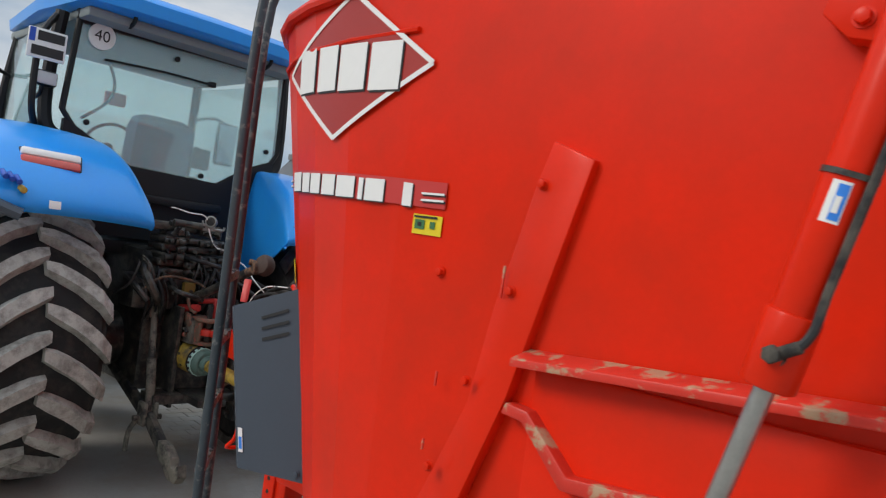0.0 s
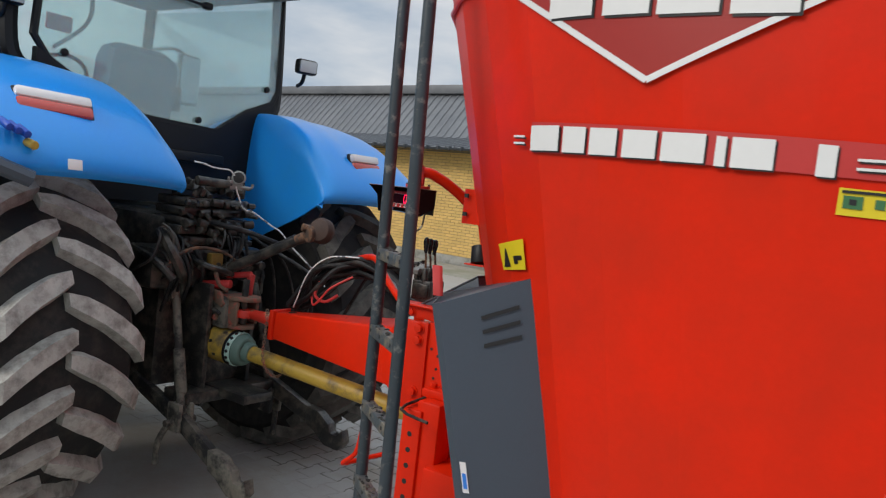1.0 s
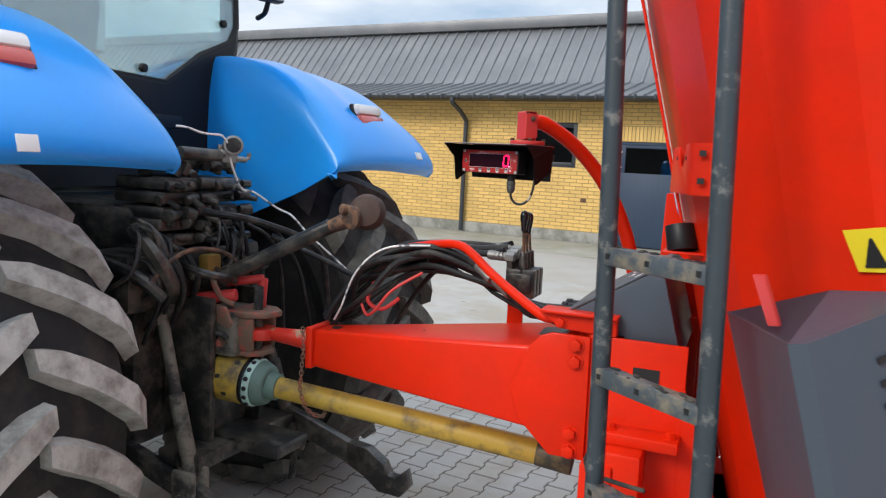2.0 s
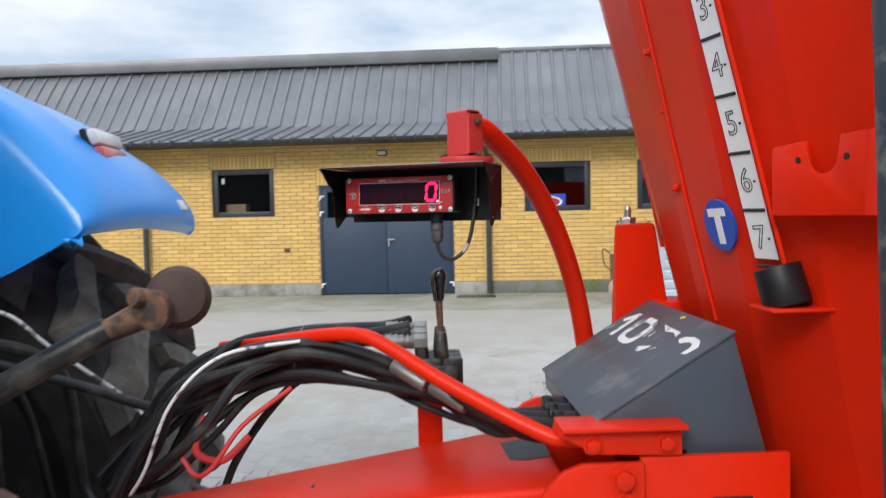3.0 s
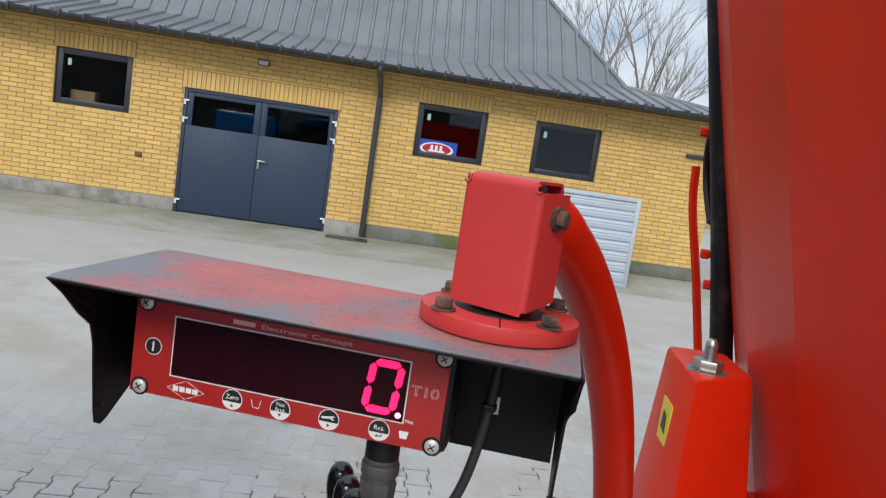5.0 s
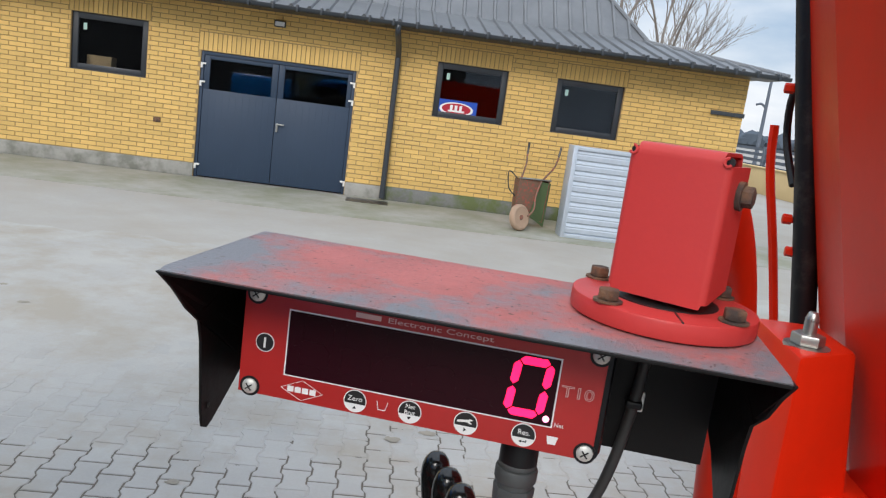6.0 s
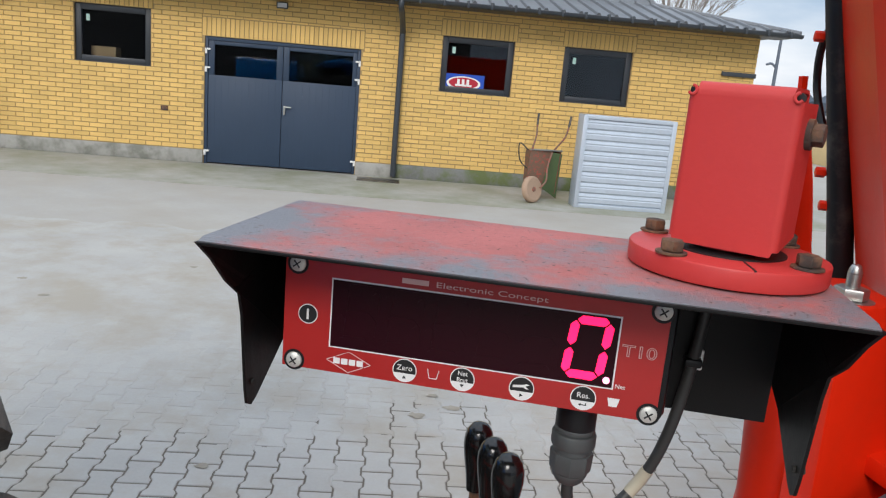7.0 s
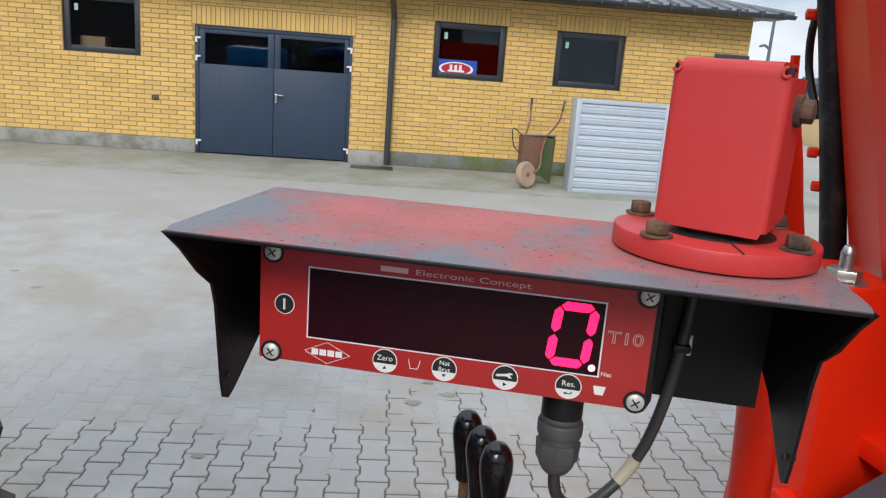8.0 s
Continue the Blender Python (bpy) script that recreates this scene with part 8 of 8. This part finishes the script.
for x, z, r, upper in ((0.0083, 1.5850, 0.0067, ""), (0.0755, KZ, KR, "Zero"), (0.1135, KZ, KR, "Net\nBrut"), (0.1515, KZ, KR, "tool"), (0.1899, KZ, KR, "Res.")):
    key = part("key", dot(x, z, r, FY - 0.0001), WHITE, case, "round printed key", smooth=0)
    y = FY - 0.0004
    if not upper:
        part("key_face", dot(x, z, r * 0.90, y), BLACK, key, smooth=0)
        part("key_mark", flat(x - 0.0007, z - 0.0036, x + 0.0007, z + 0.0036, y - 0.0003), WHITE, key, smooth=0)
        continue
    cap = [(x + r * 0.92 * math.cos(a), y, z + r * 0.92 * math.sin(a)) for a in [radians(-14 + 208 * k / 30) for k in range(31)]]
    part("key_face", prism(cap, (0, -0.0003, 0)), BLACK, key, "black upper half of the key", smooth=0)
    if upper == "tool":
        bm = prism([(x + dx, y, z + dz) for dx, dz in ((-0.0050, 0.0004), (0.0012, 0.0012), (0.0024, 0.0002), (0.0044, 0.0003), (0.0028, 0.0014), (0.0028, 0.0022), (0.0048, 0.0029), (0.0028, 0.0036), (0.0010, 0.0028), (-0.0050, 0.0020))], (0, -0.0006, 0))
        merge(bm, dot(x - 0.0050, z + 0.0012, 0.0008, y - 0.0003))
        part("key_mark", bm, WHITE, key, "white spanner symbol", smooth=0)
    else:
        ob = words("key_text", upper, 0.0050 if "\n" not in upper else 0.0042, WHITE, key, Matrix.Translation((x, y - 0.0004, z + 0.0018)) @ FACE, depth=0.0001)
    low = z - 0.0044
    sign_ = {"Zero": [(-0.0013, -0.0010), (0.0013, -0.0010), (0.0, 0.0010)], "Net\nBrut": [(-0.0013, 0.0010), (0.0013, 0.0010), (0.0, -0.0010)],
             "tool": [(-0.0010, -0.0013), (0.0012, 0.0), (-0.0010, 0.0013)], "Res.": [(-0.0026, 0.0), (-0.0010, -0.0010), (-0.0010, -0.0003), (0.0024, -0.0003), (0.0024, 0.0014), (0.0018, 0.0014), (0.0018, 0.0003), (-0.0010, 0.0003), (-0.0010, 0.0010)]}[upper]
    part("key_arrow", prism([(x + a_, y, low + b_) for a_, b_ in sign_], (0, -0.0003, 0)), BLACK, key, smooth=0)
for x0, fill in ((0.0905, False), (0.2045, True)):
    bm = bmesh.new()
    if fill:
        merge(bm, prism([(x0 + 0.0012, FY - 0.0002, 1.5535), (x0 + 0.0062, FY - 0.0002, 1.5535), (x0 + 0.0075, FY - 0.0002, 1.5590), (x0, FY - 0.0002, 1.5590)], (0, -0.0002, 0)))
    else:
        for p, q in (((x0, 1.5595), (x0 + 0.0014, 1.5535)), ((x0 + 0.0014, 1.5535), (x0 + 0.0062, 1.5535)), ((x0 + 0.0062, 1.5535), (x0 + 0.0076, 1.5595))):
            add_tube(bm, [(p[0], FY - 0.0003, p[1]), (q[0], FY - 0.0003, q[1])], 0.00025, 5, 1)
    part("trough_mark", bm, WHITE, case, "white trough symbol", smooth=0)
for x, z in ((0.0, 1.6180), (0.2300, 1.6180), (0.2300, 1.5520), (0.0, 1.5520)):
    screw = bmesh.new()
    add_lathe(screw, [(0.0001, 0.0), (0.0055, 0.0), (0.0052, 0.0012), (0.0035, 0.0022), (0.0001, 0.0026)], Matrix.Translation((x, FY, z)) @ Matrix.Rotation(radians(90), 4, "X"), 24)
    sc_ = part("screw", screw, SCREW, case, "cross-head screw")
    bm = box((-0.0030, -0.00045, 0.0018), (0.0030, 0.00045, 0.0028), 0, Matrix.Translation((x, FY, z)) @ Matrix.Rotation(radians(90), 4, "X") @ Matrix.Rotation(radians(38), 4, "Z"))
    add_box(bm, (-0.00045, -0.0030, 0.0018), (0.00045, 0.0030, 0.0028), Matrix.Translation((x, FY, z)) @ Matrix.Rotation(radians(90), 4, "X") @ Matrix.Rotation(radians(38), 4, "Z"))
    part("screw_slot", bm, BLACK, sc_, smooth=0)
    part("screw_recess", cyl((x, FY + 0.0008, z), (x, FY - 0.0002, z), 0.0072, seg=24), BLACK_PLASTIC, case, smooth=0)

# cable gland and lead
GLX, GLY = 0.1885, 0.032
part("gland_neck", cyl((GLX, GLY, 1.548), (GLX, GLY, 1.522), 0.0135, seg=24, bevel=0.001), BLACK_PLASTIC, unit, "black gland neck")
bm = cyl((GLX, GLY, 1.523), (GLX, GLY, 1.519), 0.0135, seg=24, bevel=0.0008)
add_cyl(bm, (GLX, GLY, 1.519), (GLX, GLY, 1.508), 0.0150, seg=28, bevel=0.002)
add_cyl(bm, (GLX, GLY, 1.508), (GLX, GLY, 1.5045), 0.0128, seg=24)
add_cyl(bm, (GLX, GLY, 1.5045), (GLX, GLY, 1.490), 0.0148, 0.0140, 8, 0.001)
add_cyl(bm, (GLX, GLY, 1.490), (GLX, GLY, 1.481), 0.0132, 0.0085, 16, 0.002)
part("cable_gland", bm, GLAND, unit, "grey plastic cable gland")
LEAD = [(GLX, GLY, 1.483), (0.1890, 0.034, 1.470), (0.1935, 0.040, 1.456), (0.204, 0.050, 1.446), (0.217, 0.060, 1.4455), (0.230, 0.068, 1.455), (0.2400, 0.0725, 1.468), (0.2500, 0.0715, 1.492), (0.2575, 0.070, 1.525), (0.2630, 0.0695, 1.566), (0.266, 0.068, 1.605), (0.268, 0.066, 1.643)]
part("lead", tube(LEAD, 0.0042, 12, 6), CABLE, unit, "looped grey cable")
part("tape", tube([(0.2335, 0.0695, 1.4590), (0.2400, 0.0725, 1.468), (0.2448, 0.0722, 1.4785)], 0.0047, 12, 3), TAPE, unit, "band of beige tape")
part("cable_tie", box((0.2570, 0.0635, 1.563), (0.2690, 0.0755, 1.569), 0.002), BLACK_PLASTIC, unit)

# clamp ring and bracket that hold the hood to its arm
ring_c = Vector((0.262, 0.012, HZ + 0.001))
bm = cyl(ring_c, ring_c + Vector((0, 0, 0.012)), 0.057, seg=48, bevel=0.0015)
clamp = part("clamp_ring", bm, RED_FADED, unit, "split red clamp ring")
bm = box((-0.0006, -0.0565, 0.0100), (0.0006, -0.034, 0.0123), 0, Matrix.Translation(ring_c) @ Matrix.Rotation(radians(5), 4, "Z"))
part("split", bm, BLACK, clamp, smooth=0)
part("neck_gap", cyl(ring_c + Vector((0, 0.0, 0.0115)), ring_c + Vector((0, 0, 0.0128)), 0.033, seg=32), BLACK, clamp, smooth=0)
bm = cyl(ring_c + Vector((0, 0.008, 0.010)), ring_c + Vector((0, 0.008, 0.06)), 0.022, seg=20)
part("neck", bm, RED_FADED, clamp)
for dx, dy in ((-0.036, -0.035), (0.036, -0.034), (-0.040, 0.032), (0.040, 0.034)):
    c = ring_c + Vector((dx, dy, 0.0122))
    bm = cyl(c, c + Vector((0, 0, 0.0012)), 0.0088, seg=20)
    add_cyl(bm, c + Vector((0, 0, 0.0015)), c + Vector((0, 0, 0.0078)), 0.0066, seg=6, bevel=0.0008)
    part("bolt", bm, RUST, clamp, "rusty hexagon bolt")
BR = Matrix.Translation((0.2246, -0.0012, 0)) @ Matrix.Rotation(radians(-24.0), 4, "Z")
bw, bd, bz0, bz1 = 0.0605, 0.044, 1.6620, 1.7530
def bent(x0, x1, y0, y1, r):
    """A U of sheet in plan: side, rounded corner, front, rounded corner, side."""
    pts = [(x0, y1)]
    pts += [(x0 + r - r * math.cos(a), y0 + r - r * math.sin(a)) for a in [radians(15 * k) for k in range(7)]]
    pts += [(x1 - r + r * math.sin(a), y0 + r - r * math.cos(a)) for a in [radians(15 * k) for k in range(7)]]
    return pts + [(x1, y1)]


rows = []
for z, cut in ((bz0, 0.006), (bz0 + 0.003, 0.003), (bz0 + 0.007, 0.001), (bz0 + 0.03, 0.0), (bz1 - 0.03, 0.0), (bz1 - 0.0075, 0.0)):
    rows.append([BR @ Vector((x, y, z + (0.004 if y > 0.02 and z < bz0 + 0.01 else 0) + cut * 0.5 * (abs(x / bw - 0.5) > 0.46))) for x, y in bent(0.0, bw, 0.0, bd, 0.0045)])
bm = grid_sheet(rows, 0.0022)
fold = [(0.0, bz1 - 0.0080), (0.0, bz1 - 0.0055), (0.0008, bz1 - 0.0028), (0.0028, bz1 - 0.0008), (0.0055, bz1), (bd - 0.006, bz1), (bd - 0.002, bz1 - 0.002), (bd, bz1 - 0.008)]
merge(bm, grid_sheet([[BR @ Vector((x, y, z)) for y, z in fold] for x in (0.0052, 0.02, 0.04, bw - 0.0052)], 0.0022))
brk = part("bracket", bm, RED_FADED, unit, "folded red sheet bracket", smooth=40)
for x, s_ in ((0.0026, 1), (bw - 0.0026, -1)):
    curl = [BR @ Vector((x + 0.0021 * math.cos(a) * s_, -0.0004 + 0.0016 * math.sin(a) * 0.3, bz1 - 0.0052 + 0.0024 * math.sin(a))) for a in [radians(-150 + 25 * k) for k in range(11)]]
    part("curled_edge", tube(curl, 0.0009, 8, 2), RED_FADED, brk)
    part("fold_notch", cyl(BR @ Vector((x, 0.0035, bz1 - 0.0052)), BR @ Vector((x, 0.006, bz1 - 0.0052)), 0.0026, seg=14), BLACK, brk)
bm = hexbolt(bmesh.new(), BR @ Vector((bw, 0.026, bz1 - 0.024)), BR.to_3x3() @ Vector((1, 0, 0)), 0.0064, 0.006)
part("bolt", bm, RUST, brk, "rusty hexagon bolt")
bm = hexbolt(bmesh.new(), BR @ Vector((0.0, 0.036, bz1 - 0.024)), BR.to_3x3() @ Vector((-1, 0, 0)), 0.0046, 0.0022, False)
part("bolt", bm, DUSTY, brk, "dull hexagon bolt")

# ---- pieces of the walls and the paving ----
def brick_verts(x0, x1, z0, z1, y=0.010, proud=0.010, inset=0.003):
    """A slightly pillowed brick face standing out of the mortar."""
    f = y - proud
    return [(x0, y, z0), (x1, y, z0), (x1, y, z1), (x0, y, z1), (x0 + inset, f, z0 + inset), (x1 - inset, f, z0 + inset), (x1 - inset, f, z1 - inset), (x0 + inset, f, z1 - inset)]


BRICK_FACES = [(4, 5, 6, 7), (0, 1, 5, 4), (1, 2, 6, 5), (2, 3, 7, 6), (3, 0, 4, 7)]
L, H, J = 0.250, 0.065, 0.011
boxes = []
SOLDIERS = [(-0.045, GATE_W + 0.045, GATE_H + 0.006, 0.290)] + [(a - 0.035, b + 0.035, WIN_HI + 0.006, 0.252) for a, b in WINDOWS]
rng = random.Random(9)
for a, b, z, h in SOLDIERS:
    n = round((b - a) / (H + J))
    w = (b - a) / n
    for k in range(n):
        boxes.append((a + k * w + J / 2, a + (k + 1) * w - J / 2, z, z + h))
courses = int((WALL_H - PLINTH_H) / (H + J))
for c in range(courses):
    z0 = PLINTH_H + 0.012 + c * (H + J)
    z1 = z0 + H
    x = X0 - (0.13 if c % 2 else 0.0)
    while x < X1:
        spans = [(max(x, X0), min(x + L, X1))]
        for a, b, lo, hi in [(o[0] - 0.002, o[1] + 0.002, o[2], o[3]) for o in OPENINGS] + [(s[0], s[1], s[2] - 0.01, s[2] + s[3] + 0.006) for s in SOLDIERS]:
            if z1 > lo + 0.004 and z0 < hi - 0.004:
                over = hi - lo < 0.35
                cut = (z0, lo - 0.006) if z0 < lo < z1 and not over else (hi + 0.008, z1) if z0 < hi < z1 and over else None
                if cut and cut[1] - cut[0] > 0.018:
                    boxes += [(max(p[0], a), min(p[1], b), *cut) for p in spans if min(p[1], b) - max(p[0], a) > 0.02]
                spans = [q for p in spans for q in ((p[0], min(p[1], a - J / 2)), (max(p[0], b + J / 2), p[1])) if q[1] - q[0] > 0.03]
        boxes += [(p[0] + rng.uniform(-0.001, 0.001), p[1], z0 + rng.uniform(-0.001, 0.001), z1) for p in spans if p[1] - p[0] > 0.03]
        x += L + J
near = lambda b: 2.3 < b[0] < 6.0 and b[2] < 1.50
verts, faces = [], []
made, count = {}, 0
for b in boxes:
    if near(b) and count < 300:
        w, h = round(b[1] - b[0], 2), round(b[3] - b[2], 2)
        if (w, h) not in made:
            me = bpy.data.meshes.new("brick")
            me.from_pydata(brick_verts(0, w, 0, h), [], BRICK_FACES)
            me.materials.append(BRICK_ONE)
            made[w, h] = me
        ob = new("brick", made[w, h])
        ob.parent = front_wall
        ob.location = (b[0], 0, b[2])
        count += 1
    else:
        n = len(verts)
        verts += brick_verts(*b)
        faces += [tuple(n + i for i in f) for f in BRICK_FACES]
me = bpy.data.meshes.new("brickwork")
me.from_pydata(verts, [], faces)
me.materials.append(BRICK)
ob = new("brickwork", me)
ob.parent = front_wall
tagged(ob, "yellow bricks in running bond", kind="stuff")

# toothed brick returns at the visible corner
verts, faces = [], []
for c in range(courses):
    z0 = PLINTH_H + 0.012 + c * (H + J)
    for k in range(12):
        y0 = 0.0 + k * (L + J) - (0.13 if c % 2 == 0 else 0)
        y0, y1 = max(y0, 0.0), y0 + L
        n = len(verts)
        verts += [(X1 - 0.010, y0, z0), (X1 - 0.010, y1, z0), (X1 - 0.010, y1, z0 + H), (X1 - 0.010, y0, z0 + H), (X1, y0 + 0.003, z0 + 0.003), (X1, y1 - 0.003, z0 + 0.003), (X1, y1 - 0.003, z0 + H - 0.003), (X1, y0 + 0.003, z0 + H - 0.003)]
        faces += [tuple(n + i for i in f) for f in BRICK_FACES]
me = bpy.data.meshes.new("brickwork")
me.from_pydata(verts, [], faces)
me.materials.append(BRICK)
ob = new("brickwork", me)
ob.parent = side_wall
tagged(ob, "yellow bricks in running bond", kind="stuff")

# interlocking pavers: blocks with a waist, staggered from column to column
PW, PL, WAIST, GAP = 0.1370, 0.1950, 0.0160, 0.0045
half = PW / 2


def paver_ring(shrink):
    pts = []
    for s in (1, -1):
        for y, w in ((-0.5, half + WAIST / 2), (-0.30, half + WAIST / 2), (-0.17, half - WAIST / 2), (0.17, half - WAIST / 2), (0.30, half + WAIST / 2), (0.5, half + WAIST / 2)):
            pts.append((s * (w - shrink), s * (y * PL) - math.copysign(shrink if abs(y) == 0.5 else 0, s * y)))
    return pts


RING_OUT, RING_IN = paver_ring(GAP), paver_ring(GAP + 0.004)


def paver_verts(x, y, z, tx, ty):
    return [(x + a, y + b, z - 0.012) for a, b in RING_OUT] + [(x + a, y + b, z - 0.003 + a * tx + b * ty) for a, b in RING_OUT] + [(x + a, y + b, z + a * tx + b * ty) for a, b in RING_IN]


PAVER_FACES = [tuple(24 + k for k in range(12))] + [(12 * j + k, 12 * j + (k + 1) % 12, 12 * (j + 1) + (k + 1) % 12, 12 * (j + 1) + k) for j in range(2) for k in range(12)]
one = bpy.data.meshes.new("paver")
one.from_pydata(paver_verts(0, 0, 0, 0, 0), [], PAVER_FACES)
one.materials.append(PAVER_ONE)
verts, faces = [], []
count = 0
rng = random.Random(12)
for i in range(-10, 58):
    for j in range(0, 44):
        x, y = 0.06 + i * PW, -13.6 + j * PL + (PL / 2 if i % 2 else 0)
        worn = noise.noise((x * 0.45, y * 0.45, 3.0)) + (y + 6.3) * 0.35
        if worn > 0.22 or not -2.5 < x < 12.3:
            continue
        z = rng.uniform(-0.0012, 0.0008) + yard(y)
        if 1.2 < x < 4.6 and -11.1 < y < -8.75 and count < 300:
            ob = new("paver", one)
            ob.parent = ground
            ob.location = (x, y, z)
            ob.rotation_euler.x = FALL
            count += 1
        else:
            n = len(verts)
            verts += paver_verts(x, y, z, rng.uniform(-0.006, 0.006), FALL + rng.uniform(-0.006, 0.006))
            faces += [tuple(n + k for k in f) for f in PAVER_FACES]
me = bpy.data.meshes.new("paving")
me.from_pydata(verts, [], faces)
me.materials.append(PAVER)
ob = new("paving", me)
ob.parent = ground
tagged(ob, "grey interlocking concrete pavers", kind="stuff")


def dust_film():
    """Packed dust that fills the joints and hides the pavers, but for swept patches near the hitch."""
    nx, ny, step = 262, 164, 0.06
    verts, faces = [], []
    for j in range(ny + 1):
        for i in range(nx + 1):
            x, y = -3.0 + i * step, -14.0 + j * step
            level = (y + 7.85) * 0.9 - 3.4 * math.exp(-((x - 4.2) / 0.9) ** 2 - ((y + 7.1) / 0.8) ** 2) + max(0.0, -11.75 - y) * 6.0 + max(0.0, x - 6.9) * 4.0 + max(0.0, 0.2 - x) * 4.0 + 0.9 * noise.noise((x * 0.55, y * 0.40, 1.7)) + 0.8 * noise.noise((x * 2.3, y * 2.3, 5.1)) + 0.35 * noise.noise((x * 8, y * 8, 2.2))
            far = max(0.0, y + 5.4 + 0.7 * noise.noise((x * 0.8, y * 0.8, 9.0)) + 0.3 * noise.noise((x * 3, y * 3, 4.0)))
            verts.append((x, y, yard(y) + max(min(0.0020 * level - 0.0004, 0.0026), -0.0036) - min(0.012 * far, 0.010)))
    for j in range(ny):
        for i in range(nx):
            a = j * (nx + 1) + i
            faces.append((a, a + 1, a + nx + 2, a + nx + 1))
    me = bpy.data.meshes.new("dust")
    me.from_pydata(verts, [], faces)
    for p in me.polygons:
        p.use_smooth = True
    me.materials.append(SAND)
    ob = new("dust", me)
    ob.parent = ground
    return tagged(ob, "packed grey dust over the pavers", kind="stuff")


dust_film()
part("joint_bed", prism([(-1.25, -13.6, yard(-13.6) - 0.0039), (7.80, -13.6, yard(-13.6) - 0.0039), (7.80, -5.4, yard(-5.4) - 0.0039), (-1.25, -5.4, yard(-5.4) - 0.0039)], (0, 0, 0.0005)), SOIL, ground, "dark soil in the paving joints", smooth=0)
# oil spots and crumbs on the yard
rng = random.Random(12)
STAIN = mat("dried_mud_spot", (0.25, 0.222, 0.178), 0.95, vary=0.3, big=9, small=60, bump=0.3, world_wide=True)
for k in range(34):
    x, y, r = rng.uniform(-0.5, 7.5), rng.uniform(-11.6, -5.5), rng.uniform(0.02, 0.075)
    bm = bmesh.new()
    ring = [bm.verts.new((x + r * rng.uniform(0.55, 1.2) * 1.4 * math.cos(a), y + r * rng.uniform(0.55, 1.2) * math.sin(a), yard(y) + 0.0032)) for a in [2 * math.pi * j / 14 for j in range(14)]]
    top = bm.verts.new((x, y, yard(y) + 0.0032 + 0.05 * r))
    for j in range(14):
        bm.faces.new((ring[j], ring[(j + 1) % 14], top))
    bm.faces.new(ring[::-1])
    part("mud_spot", bm, STAIN, ground, "flat dried mud spot")
